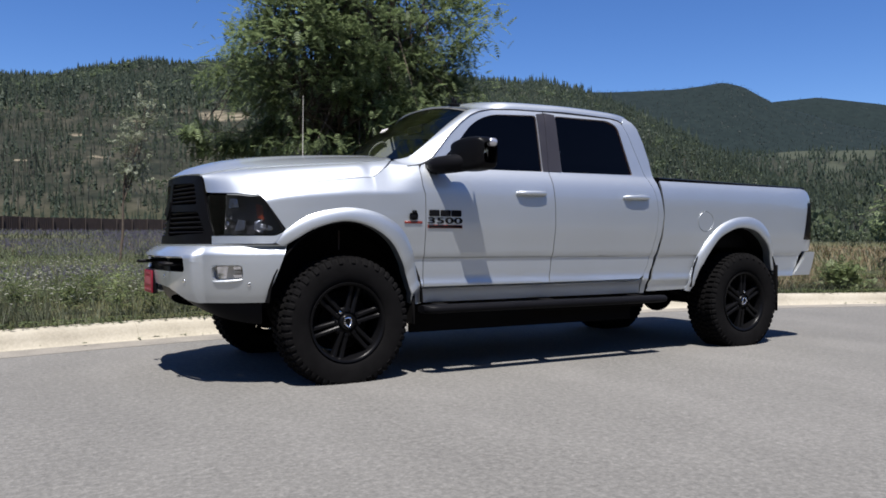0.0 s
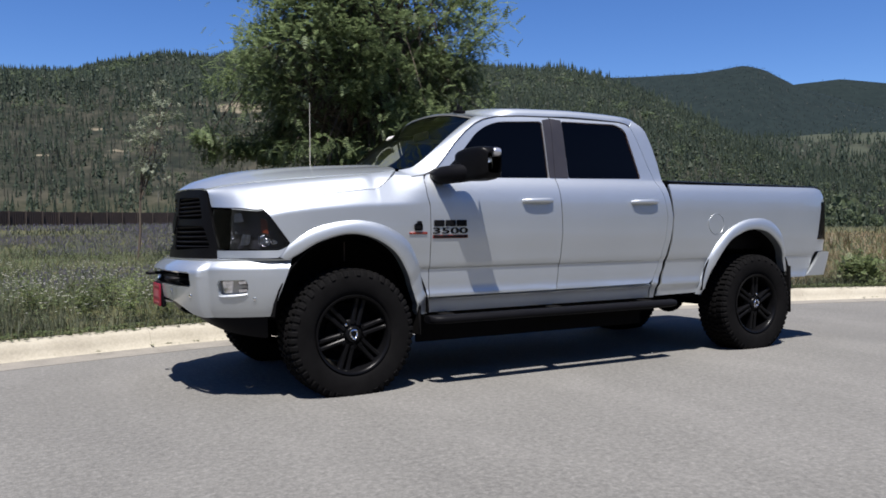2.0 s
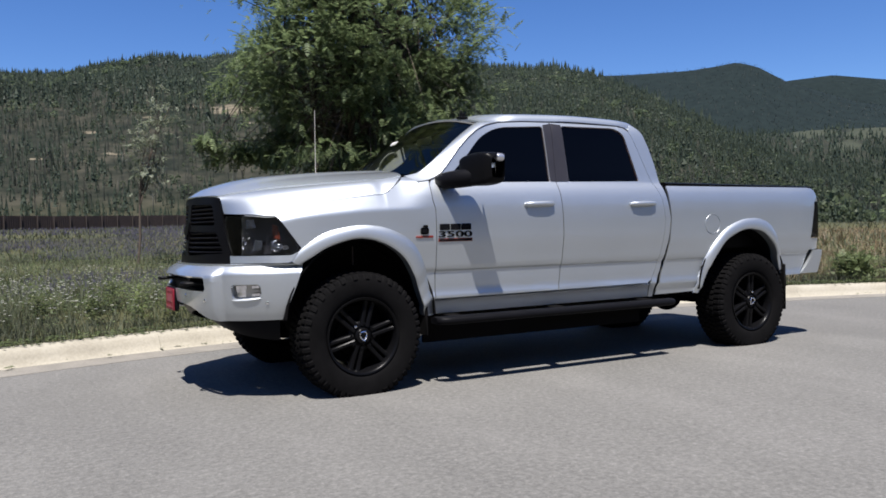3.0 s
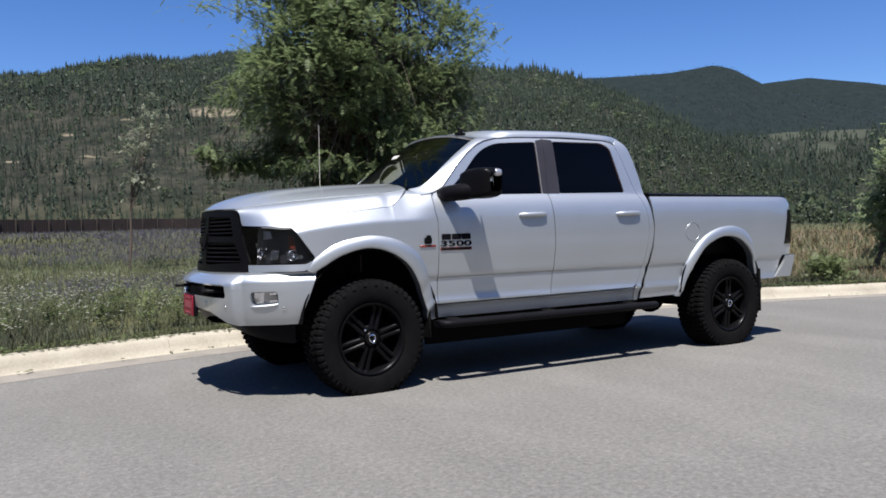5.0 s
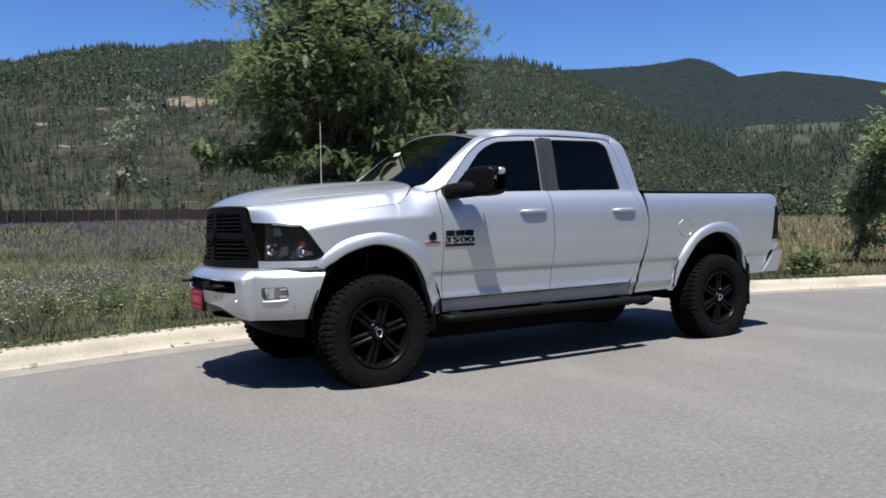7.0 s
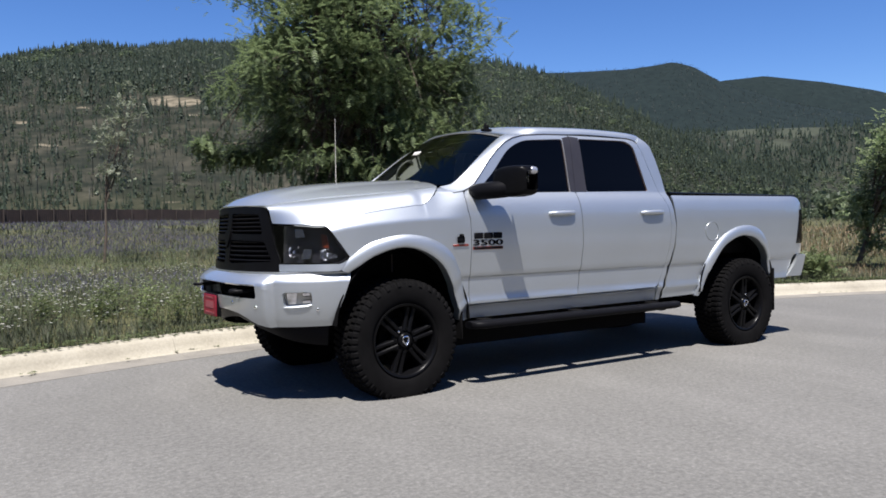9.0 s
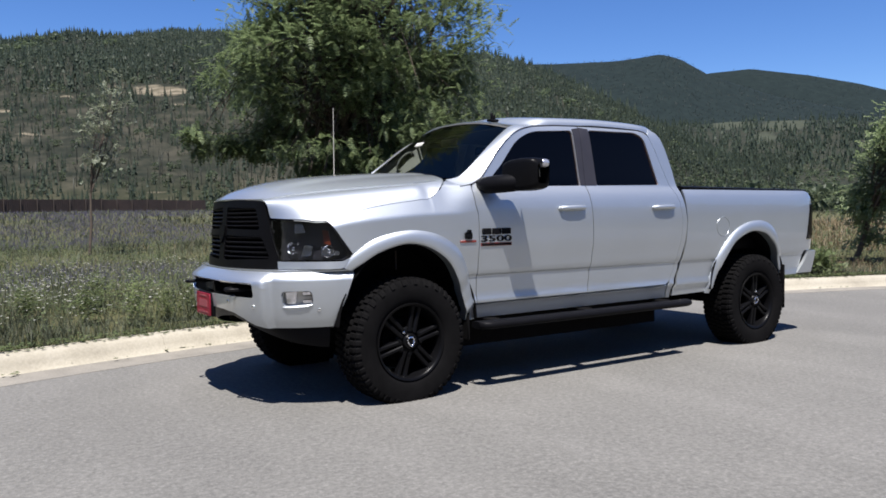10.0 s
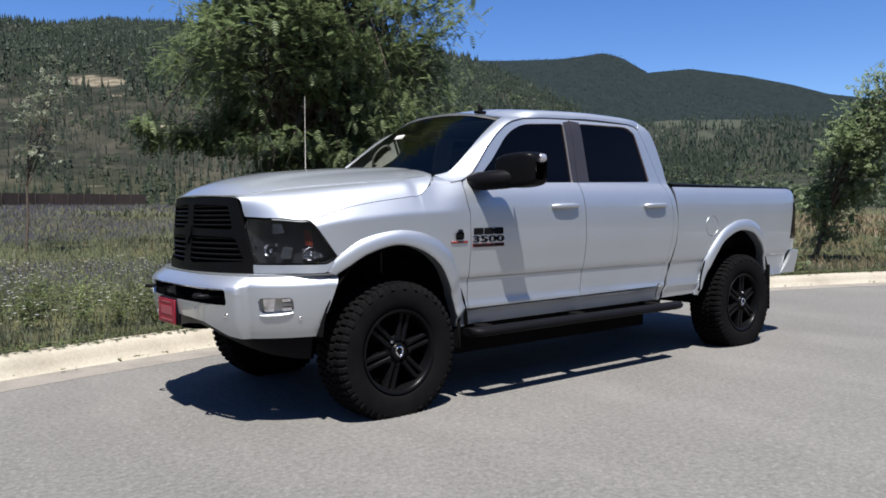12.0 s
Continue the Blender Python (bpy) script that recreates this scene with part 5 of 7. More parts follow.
# painted corners between hood, pillar and fender
for side in (-1, 1):
    def cowl_corner(u, v, s=side):
        a = Vector((0.33, 0.740, 1.450)).lerp(Vector((0.60, 0.785, 1.484)), u)
        b = Vector((0.33, 0.878, 1.402)).lerp(Vector((0.60, 0.872, 1.452)), u)
        p = a.lerp(b, v)
        return (p.x, s * p.y, p.z + 0.009 * math.sin(math.pi * v))
    grid_shell("cowl_corner", cowl_corner, 8, 5, PAINT, truck, thick=0.005, flip=side > 0)
# cowl
def cowl_fn(u, v):
    p = lerp_path(ws_base, 0.05 + 0.9 * u)
    return (p.x - 0.07 * (1 - v) + 0.03 * v, p.y, p.z - 0.040 - 0.012 * (1 - v) + 0.018 * v)


grid_shell("cowl", cowl_fn, 20, 3, BLACK_TRIM, truck, "black cowl under the windscreen", thick=0.01, flip=True)

# cabin: dashboard, wheel, seats, lining
cabin = part("cabin_floor", box_bm((2.15, 1.66, 0.05), (1.63, 0, 0.64)), INTERIOR, truck, "dark cabin")
part("dashboard", box_bm((0.42, 1.60, 0.42), (0.72, 0, 1.26), 0.08, 3), INTERIOR, cabin)
v, f = tube_vf([(1.06 + 0.07 * math.sin(a), -0.40 + 0.185 * math.cos(a), 1.37 + 0.17 * math.sin(a)) for a in np.linspace(0, 2 * math.pi, 25)], [0.015] * 25, 8, False)
link_mesh("steering_wheel", v, f, INTERIOR, cabin)
for x in (1.36, 2.2):
    for y in (-0.4, 0.4):
        part("seat_back", box_bm((0.17, 0.52, 0.66), (x + 0.18, y, 1.26), 0.06, 3, Matrix.Rotation(radians(12), 4, "Y")), INTERIOR, cabin)
        part("seat_cushion", box_bm((0.52, 0.52, 0.18), (x - 0.05, y, 0.95), 0.05, 3), INTERIOR, cabin)
        part("headrest", box_bm((0.09, 0.27, 0.17), (x + 0.27, y, 1.70), 0.04, 3), INTERIOR, cabin)
for side in (-1, 1):
    part("door_lining", box_bm((2.0, 0.02, 0.80), (1.62, side * 0.845, 1.02)), INTERIOR, cabin)
grid_shell("head_lining", lambda u, v: (1.22 + 1.36 * u, -0.70 + 1.40 * v, 1.905 + 0.03 * math.sin(math.pi * v)), 6, 8, CABIN_GREY, cabin, "pale grey head lining", thick=0.005)
for side in (-1, 1):
    inner = [(0.645, 0.812, 1.492), (0.80, 0.776, 1.620), (0.93, 0.748, 1.730), (1.04, 0.724, 1.822), (1.12, 0.70, 1.880)]
    outer = [(x + w * 1.2, y - w, z - w * 0.5) for (x, y, z), w in zip(inner, (0.03, 0.06, 0.085, 0.075, 0.03))]
    lining = grid_shell("pillar_lining", lambda u, v, s=side: (lambda a, b: (a.x + (b.x - a.x) * v + 0.012, s * (a.y + (b.y - a.y) * v - 0.045), a.z + (b.z - a.z) * v - 0.015))(lerp_path(inner, u), lerp_path(outer, u)), 10, 3, CABIN_GREY, cabin, "pale grey pillar lining", thick=0.006)
    if side > 0:
        c, d, w = Vector((0.965, 0.665, 1.715)), Vector((0.70, -0.10, 0.70)).normalized(), Vector((0.70, 0.10, -0.70)).normalized()
        pts = [c + d * 0.105 * math.cos(a) + w * 0.052 * math.sin(a) for a in np.linspace(0, 2 * math.pi, 25)]
        v, f = tube_vf(pts, [0.010] * 25, 8, False)
        link_mesh("grab_handle", v, f, CABIN_GREY, cabin, "oval grey grab handle")
        hole = [c + d * 0.095 * math.cos(a) + w * 0.042 * math.sin(a) + Vector((0.0, 0.010, 0.0)) for a in np.linspace(0, 2 * math.pi, 25)[:-1]]
        link_mesh("handle_recess", hole, [list(range(24))], INTERIOR, cabin)
part("inner_mirror", box_bm((0.03, 0.24, 0.065), (0.99, 0.0, 1.825), 0.012, 2), BLACK_TRIM, cabin)

# bed: floor, walls, tailgate, rear bumper
bed = part("bed_floor", box_bm((1.93, 1.40, 0.03), (3.80, 0, 0.88)), BLACK_TRIM, truck, "black-lined bed")
part("bed_front_wall", box_bm((0.04, 1.62, 0.86), (2.885, 0, 0.995), 0.008, 1), BLACK_TRIM, bed)
for side in (-1, 1):
    part("bed_inner_wall", box_bm((1.88, 0.025, 0.54), (3.80, side * 0.72, 1.155)), BLACK_TRIM, bed)
gate = part("tailgate", box_bm((0.06, 1.60, 0.56), (4.775, 0, 1.13), 0.02, 3), PAINT, truck, "closed silver tailgate")
part("tailgate_cap", box_bm((0.075, 1.60, 0.02), (4.765, 0, 1.424), 0.006, 1), BLACK_TRIM, gate)


def rear_bump_fn(u, v):
    s = u * 2 - 1
    a = abs(s)
    y = 0.93 * min(1.0, a / 0.78) if a < 0.78 else 0.93 - 0.005 * (a - 0.78)
    top = 4.93 - 0.06 * (y / 0.93) ** 4
    x = top if a < 0.70 else top - (top - 4.69) * ((a - 0.70) / 0.30) ** 1.1
    z = 0.825 - 0.215 * v
    x = x - (0.05 + 0.12 * max(0, (a - 0.8) / 0.2)) * v ** 1.5
    return (x, math.copysign(y - 0.02 * v, s), z)


rb = grid_shell("rear_bumper", rear_bump_fn, 60, 8, PAINT, truck, "silver rear bumper", thick=0.03, flip=True, angle=50)
part("bumper_step", box_bm((0.16, 1.5, 0.02), (4.85, 0, 0.83), 0.006, 1), BLACK_TRIM, rb)

def figures(parent, text, width, height, at, sd):
    """Raised figures on a body side, read from outside."""
    data = bpy.data.curves.new("badge_figures", "FONT")
    data.body = text
    data.extrude = 0.004
    data.offset = 0.008
    data.align_x, data.align_y = "CENTER", "CENTER"
    tmp = bpy.data.objects.new("tmp", data)
    me = bpy.data.meshes.new_from_object(tmp)
    bpy.data.objects.remove(tmp)
    co = np.empty(len(me.vertices) * 3, dtype=np.float32)
    me.vertices.foreach_get("co", co)
    co = co.reshape(-1, 3)
    lo, hi = co.min(axis=0), co.max(axis=0)
    mid = (lo + hi) / 2
    out = np.stack([at[0] - sd * (co[:, 0] - mid[0]) * width / (hi[0] - lo[0]), at[1] + sd * co[:, 2], at[2] + (co[:, 1] - mid[1]) * height / (hi[1] - lo[1])], axis=1)
    me.vertices.foreach_set("co", out.astype(np.float32).ravel())
    me.name = "badge_figures"
    me.materials.append(BLACK_TRIM)
    me.update()
    ob = new("badge_figures", me)
    ob.parent = parent
    return ob


# badges: plain dark blocks with red edging
for side in (-1, 1):
    yb = lambda x, z, p: (x, side * (fender_w(x, z) if x < 0.56 else w_door(z)) + side * p, z)
    bar = part("model_badge", box_bm((0.265, 0.007, 0.014), yb(0.716, 1.020, 0.004), 0.002, 1), BLACK_TRIM, truck, "dark block badge with red edging")
    part("badge_edge", box_bm((0.275, 0.004, 0.024), yb(0.716, 1.020, 0.0025)), RED_LINE, bar)
    for i in range(3):
        part("badge_block", box_bm((0.080, 0.010, 0.044), yb(0.628 + 0.088 * i, 1.112, 0.005), 0.004, 1), BLACK_TRIM, bar)
    figures(bar, "3500", 0.271, 0.042, yb(0.716, 1.061, 0.004), side)
    eb = part("engine_badge", box_bm((0.135, 0.007, 0.016), yb(0.468, 1.046, 0.004), 0.002, 1), RED_LINE, truck, "small dark round-topped badge over a red bar")
    part("badge_block", join_bm([box_bm((0.058, 0.009, 0.05), yb(0.468, 1.086, 0.005), 0.014, 3), box_bm((0.035, 0.009, 0.03), yb(0.476, 1.112, 0.005), 0.008, 2)]), BLACK_TRIM, eb)

# underbody
frame_rails = part("chassis", join_bm([box_bm((5.4, 0.09, 0.17), (1.95, s * 0.43, 0.55), 0.01, 1) for s in (-1, 1)] + [box_bm((0.10, 0.9, 0.12), (x, 0, 0.56), 0.01, 1) for x in (-0.62, 0.9, 2.3, 3.2, 4.5)]), UNDER, truck, "dusty dark chassis")
part("floor_pan", box_bm((2.2, 1.7, 0.03), (1.62, 0, 0.60)), UNDER, frame_rails)
part("bed_pan", box_bm((1.9, 1.1, 0.03), (3.80, 0, 0.80)), UNDER, frame_rails)
part("engine_block", box_bm((1.3, 0.8, 0.65), (-0.1, 0, 0.95), 0.05, 2), UNDER, frame_rails)
for ax in (0.0, 3.79):
    v, f = tube_vf([(ax, -0.78, 0.39), (ax, -0.12, 0.39), (ax, 0.12, 0.39), (ax, 0.78, 0.39)], [0.05, 0.055, 0.055, 0.05], 12)
    axle = link_mesh("axle", v, f, UNDER, frame_rails)
    bm = bmesh.new()
    bmesh.ops.create_uvsphere(bm, u_segments=16, v_segments=10, radius=0.16)
    bmesh.ops.scale(bm, vec=(1, 0.9, 1), verts=bm.verts[:])
    bmesh.ops.translate(bm, vec=(ax, 0.1 if ax else 0.25, 0.39), verts=bm.verts[:])
    part("differential", bm, UNDER, frame_rails)
for s in (-1, 1):
    v, f = tube_vf([(3.15, s * 0.52, 0.56), (3.5, s * 0.52, 0.44), (3.79, s * 0.52, 0.40), (4.1, s * 0.52, 0.45), (4.45, s * 0.52, 0.60)], [0.035] * 5, 6)
    link_mesh("leaf_spring", v, f, UNDER, frame_rails)
    v, f = tube_vf([(0.05, s * 0.58, 0.36), (0.02, s * 0.56, 0.85)], [0.035, 0.035], 10)
    link_mesh("shock_absorber", v, f, UNDER, frame_rails)
    v, f = tube_vf([(0.03, s * 0.72, 0.86), (0.03, s * 0.72, 0.99)], [0.006, 0.006], 6)
    link_mesh("brake_line", v, f, FENCE_POST, frame_rails)
v, f = tube_vf([(1.2, 0.3, 0.46), (2.6, 0.3, 0.46), (3.5, 0.42, 0.55), (4.7, 0.55, 0.52)], [0.05] * 4, 10)
link_mesh("exhaust_pipe", v, f, UNDER, frame_rails)
v, f = tube_vf([(1.4, 0.0, 0.47), (3.65, 0.02, 0.40)], [0.05, 0.05], 10)
link_mesh("drive_shaft", v, f, UNDER, frame_rails)
# dark panels added to hide the lit road beyond, where only shade shows
for s in (-1, 1):
    part("under_shade_panel", box_bm((2.1, 0.03, 0.36), (1.62, s * 0.70, 0.450), 0.006, 1), UNDER, frame_rails)
part("fuel_tank", box_bm((1.15, 0.42, 0.24), (2.2, -0.60, 0.50), 0.05, 3), UNDER, frame_rails)


# wheels
R_TYRE, R_RIM = 0.432, 0.257


def tyre_vf():
    """One skin turned round the axle: walls, shoulder lugs and tread blocks raised from it. y: 0 at the outer wall, negative inwards."""
    blocks, per = 56, 8
    seg = blocks * per
    rows = ((-0.004, -0.066, 0.0, 0.02, 0.72), (-0.072, -0.112, 0.3, -0.10, 0.66), (-0.117, -0.154, 0.05, 0.12, 0.66), (-0.159, -0.199, 0.7, -0.10, 0.66), (-0.204, -0.266, 0.5, -0.02, 0.72))
    wall = [(R_RIM - 0.004, -0.012), (R_RIM + 0.010, 0.004), (0.285, 0.012), (0.315, 0.017), (0.345, 0.020), (0.375, 0.018), (0.3845, 0.0165), (0.386, 0.016), (0.405, 0.008), (0.414, -0.001)]
    tread = []
    for y0, y1, *_ in rows:
        tread += [(0.417, y0), (0.4172, y0 - 0.003), (0.4175, (y0 + y1) / 2), (0.4172, y1 + 0.003), (0.417, y1)]
    inner = [(0.398, -0.280), (0.375, -0.288), (0.33, -0.284), (R_RIM + 0.01, -0.272), (R_RIM - 0.004, -0.258)]
    prof = wall + tread + inner
    r_ = random.Random(7)
    jit = [r_.uniform(-0.10, 0.10) for _ in range(blocks)]
    verts = []
    for j in range(seg):
        t = 2 * math.pi * j / seg
        for k, (r, y) in enumerate(prof):
            if 7 <= k < len(wall):
                # lugs that run down the shoulder, every other one longer
                b = j / per
                n = int(round(b)) % blocks
                d = abs(b - round(b) - jit[n] * 0.4)
                if d < 0.33 and (k > 7 or n % 2):
                    y += 0.007
                    r += 0.006 if k > 8 else 0.0
            elif len(wall) <= k < len(wall) + len(tread):
                q, m = divmod(k - len(wall), 5)
                y0, y1, shift, skew, fill = rows[q]
                b = j / per - shift - skew * 8 * (y - (y0 + y1) / 2) * (1 if int(round(j / per - shift)) % 2 else -0.7)
                if 0 < m < 4 and abs(b - round(b)) < fill / 2:
                    r = R_TYRE - (0.002 if q in (0, 4) else 0.0)
            verts.append((r * math.cos(t), y, r * math.sin(t)))
    n = len(prof)
    faces = [[j * n + i, j * n + i + 1, (j + 1) % seg * n + i + 1, (j + 1) % seg * n + i] for j in range(seg) for i in range(n - 1)]
    return verts, faces


def spoke_vf(a, fork):
    """One arm of a split spoke from the hub to the rim."""
    vs, fs = [], []
    stations = ((0.066, -0.010, 0.017, 0.05), (0.12, -0.016, 0.0165, 0.048), (0.18, -0.020, 0.0165, 0.044), (0.228, -0.020, 0.018, 0.038), (0.250, -0.014, 0.021, 0.03))
    for r, y, w, d in stations:
        tg = Vector((-math.sin(a), 0, math.cos(a)))
        c = Vector((r * math.cos(a), y, r * math.sin(a))) + tg * fork * (0.019 + 0.035 * (r - 0.07))
        for p in (c - tg * w + Vector((0, -d, 0)), c - tg * w * 0.85 + Vector((0, -0.006, 0)), c - tg * w * 0.45, c + tg * w * 0.45, c + tg * w * 0.85 + Vector((0, -0.006, 0)), c + tg * w + Vector((0, -d, 0))):
            vs.append(p)
    for i in range(len(stations) - 1):
        for j in range(6):
            j2 = (j + 1) % 6
            fs.append([i * 6 + j, i * 6 + j2, (i + 1) * 6 + j2, (i + 1) * 6 + j])
    return vs, fs


TYRE_V, TYRE_F = tyre_vf()
RIM_V, RIM_F = lathe_vf([(R_RIM + 0.004, 0.002), (R_RIM + 0.001, 0.010), (R_RIM - 0.010, 0.008), (R_RIM - 0.018, -0.006), (R_RIM - 0.026, -0.030), (R_RIM - 0.034, -0.10), (R_RIM - 0.05, -0.20), (R_RIM - 0.02, -0.25)], 64)
DRUM_V, DRUM_F = lathe_vf([(0.02, -0.125), (0.15, -0.12), (0.155, -0.15), (0.195, -0.16), (0.20, -0.22)], 32)
HUB_V, HUB_F = lathe_vf([(0.003, -0.002), (0.046, -0.003), (0.054, -0.010), (0.057, -0.024), (0.085, -0.028), (0.098, -0.040), (0.10, -0.085)], 40)


def make_wheel(ax, side, turn, steer):
    y0 = 0.955
    place = Matrix.Translation((ax, side * y0, 0.392)) @ Matrix.Rotation(steer, 4, "Z") @ Matrix.Diagonal((1, -1 if side < 0 else 1, 1, 1)) @ Matrix.Rotation(turn, 4, "Y")
    flip = side < 0

    def lay(vf, flat=False):
        v = [place @ Vector(p) for p in vf[0]]
        if flat:
            for p in v:
                if p.z < 0.045:
                    b = 0.045 - p.z
                    p.z = max(p.z, 0.001)
                    p.y += side * 0.10 * b
        return v, [f[::-1] for f in vf[1]] if flip else vf[1]
    v, f = lay((RIM_V, RIM_F))
    wheel = link_mesh("wheel", v, f, WHEEL_BLACK, truck, "gloss black split-spoke alloy wheel with chunky all-terrain tyre", angle=50)
    v, f = lay((TYRE_V, TYRE_F), True)
    link_mesh("tyre", v, f, RUBBER, wheel, "black all-terrain tyre with deep tread blocks", angle=32)
    for i in range(6):
        for k in (-1, 1):
            v, f = lay(spoke_vf(2 * math.pi * i / 6, k))
            link_mesh("spoke", v, f, WHEEL_BLACK, wheel, angle=30)
    v, f = lay((HUB_V, HUB_F))
    link_mesh("hub_cap", v, f, WHEEL_BLACK, wheel)
    v, f = lay((DRUM_V, DRUM_F))
    link_mesh("brake_disc", v, f, UNDER, wheel)
    # plain bright ring on the cap in place of a maker's mark
    ring = tube_vf([(0.022 * math.cos(a) + 0.006 * math.sin(2 * a), 0.0, 0.031 * math.sin(a)) for a in np.linspace(0.0, 2 * math.pi, 22)], [0.0035 + 0.0025 * abs(math.sin(1.5 * k)) for k in range(22)], 6)
    v, f = lay(ring)
    link_mesh("cap_mark", v, f, REFLECTOR, wheel, "plain bright ring on the hub cap")
    for i in range(8):
        a = 2 * math.pi * (i + 0.5) / 8
        v, f = lay(([(0.083 * math.cos(a) + p[0], p[1] - 0.030, 0.083 * math.sin(a) + p[2]) for p in lathe_vf([(0.002, 0.022), (0.009, 0.020), (0.011, 0.0)], 6)[0]], lathe_vf([(0.002, 0.022), (0.009, 0.020), (0.011, 0.0)], 6)[1]))
        # one nut in bright metal, set in for the sun's specks
        link_mesh("wheel_nut", v, f, REFLECTOR if i == 2 else WHEEL_BLACK, wheel)
    for i in range(6):
        a = 2 * math.pi * (i + 0.5) / 6
        v, f = lay(([(0.240 * math.cos(a) + p[0], p[1] - 0.016, 0.240 * math.sin(a) + p[2]) for p in lathe_vf([(0.002, 0.008), (0.006, 0.006), (0.007, 0.0)], 6)[0]], lathe_vf([(0.002, 0.008), (0.006, 0.006), (0.007, 0.0)], 6)[1]))
        link_mesh("rim_bolt", v, f, WHEEL_BLACK, wheel)


for ax in (0.0, 3.79):
    for side in (-1, 1):
        make_wheel(ax, side, -0.26 if ax == 0 else 0.6, 0.0)

# ---- plants and hillside woods ----
def rng(seed):
    return np.random.RandomState(seed)


def scatter(r_, n, az0, az1, d0, d1, power=1.0):
    """Places round the walk's middle; power 1 spreads them evenly in distance, 2 evenly over the ground."""
    az = np.radians(r_.uniform(az0, az1, n))
    d = (d0 ** power + (d1 ** power - d0 ** power) * r_.rand(n)) ** (1 / power)
    x, y = VC[0] + d * np.sin(az), VC[1] + d * np.cos(az)
    return x, y, d


def off_road(x, y, margin=0.30):
    return np.hypot(x - KC[0], y - KC[1]) > KR + margin


BLADE_V = [(-0.5, 0, 0), (0.5, 0, 0), (-0.38, 0.10, 0.5), (0.38, 0.10, 0.5), (0.0, 0.34, 1.0)]
BLADE_F = [(0, 1, 3), (0, 3, 2), (2, 3, 4)]


def blades(r_, x, y, h0, h1, w0, w1, lift=0.0):
    n = len(x)
    z = ground_z(x, y) - 0.01 + lift
    h = r_.uniform(h0, h1, n) * (0.75 + 0.8 * np.clip(fbm(x, y, 0.45, 2, 3) + 0.35, 0, 1))
    w = r_.uniform(w0, w1, n)
    sc = np.stack([w, h * r_.uniform(0.5, 3.6, n), h], axis=1)
    return stamp(BLADE_V, BLADE_F, np.stack([x, y, z], axis=1), r_.uniform(0, 6.28, n), sc)


def build_grass():
    r_ = rng(3)
    sets = []
    for n, d0, d1, pw, h0, h1, w0, w1 in ((22000, 5.5, 12.5, 2, 0.07, 0.22, 0.005, 0.011), (42000, 11, 24, 2, 0.08, 0.24, 0.009, 0.019),
                                           (34000, 22, 55, 1.3, 0.12, 0.28, 0.018, 0.04), (20000, 50, 135, 1.2, 0.2, 0.45, 0.05, 0.12)):
        x, y, d = scatter(r_, n, -22, 92, d0, d1, pw)
        az = np.degrees(np.arctan2(x - VC[0], y - VC[1]))
        ok = off_road(x, y, 0.27) & (r_.rand(n) < np.interp(az, [42, 54], [1.0, 0.35]))
        sets.append(blades(r_, x[ok], y[ok], h0, h1, w0, w1))
    # thick green fringe that stands along the back of the kerb
    n = 52000
    th, rad = np.radians(r_.uniform(62, 140, n)), KR + 0.25 + 2.6 * r_.rand(n) ** 1.4
    x, y = KC[0] + rad * np.cos(th), KC[1] + rad * np.sin(th)
    ok = fbm(x, y, 0.9, 1, 3) + 0.5 * (rad < KR + 0.5) > r_.uniform(-0.45, 0.25, n)
    sets.append(blades(r_, x[ok], y[ok], 0.06, 0.26, 0.004, 0.010))
    v, f = gather(sets)
    tagged(link_np("meadow_grass", v, f, GRASS), "tall uneven green and straw-coloured meadow grass behind the kerb", "grass", kind="stuff")
    # dry russet stalks, thick on the far side of the truck's tail
    sets = []
    for n, az0, az1, d0, d1, h0, h1, w0, w1 in ((34000, 45, 92, 9, 24, 0.12, 0.38, 0.006, 0.013), (20000, 45, 92, 22, 60, 0.16, 0.4, 0.02, 0.04), (5000, -22, 45, 10, 40, 0.14, 0.32, 0.005, 0.010)):
        x, y, d = scatter(r_, n, az0, az1, d0, d1, 1.5)
        ok = off_road(x, y) & (fbm(x, y, 0.3, 1, 3) > -0.08)
        sets.append(blades(r_, x[ok], y[ok], h0, h1, w0, w1))
    v, f = gather(sets)
    tagged(link_np("dry_stalks", v, f, DRY), "dry russet and straw weed stalks standing in the meadow", "grass", kind="stuff")


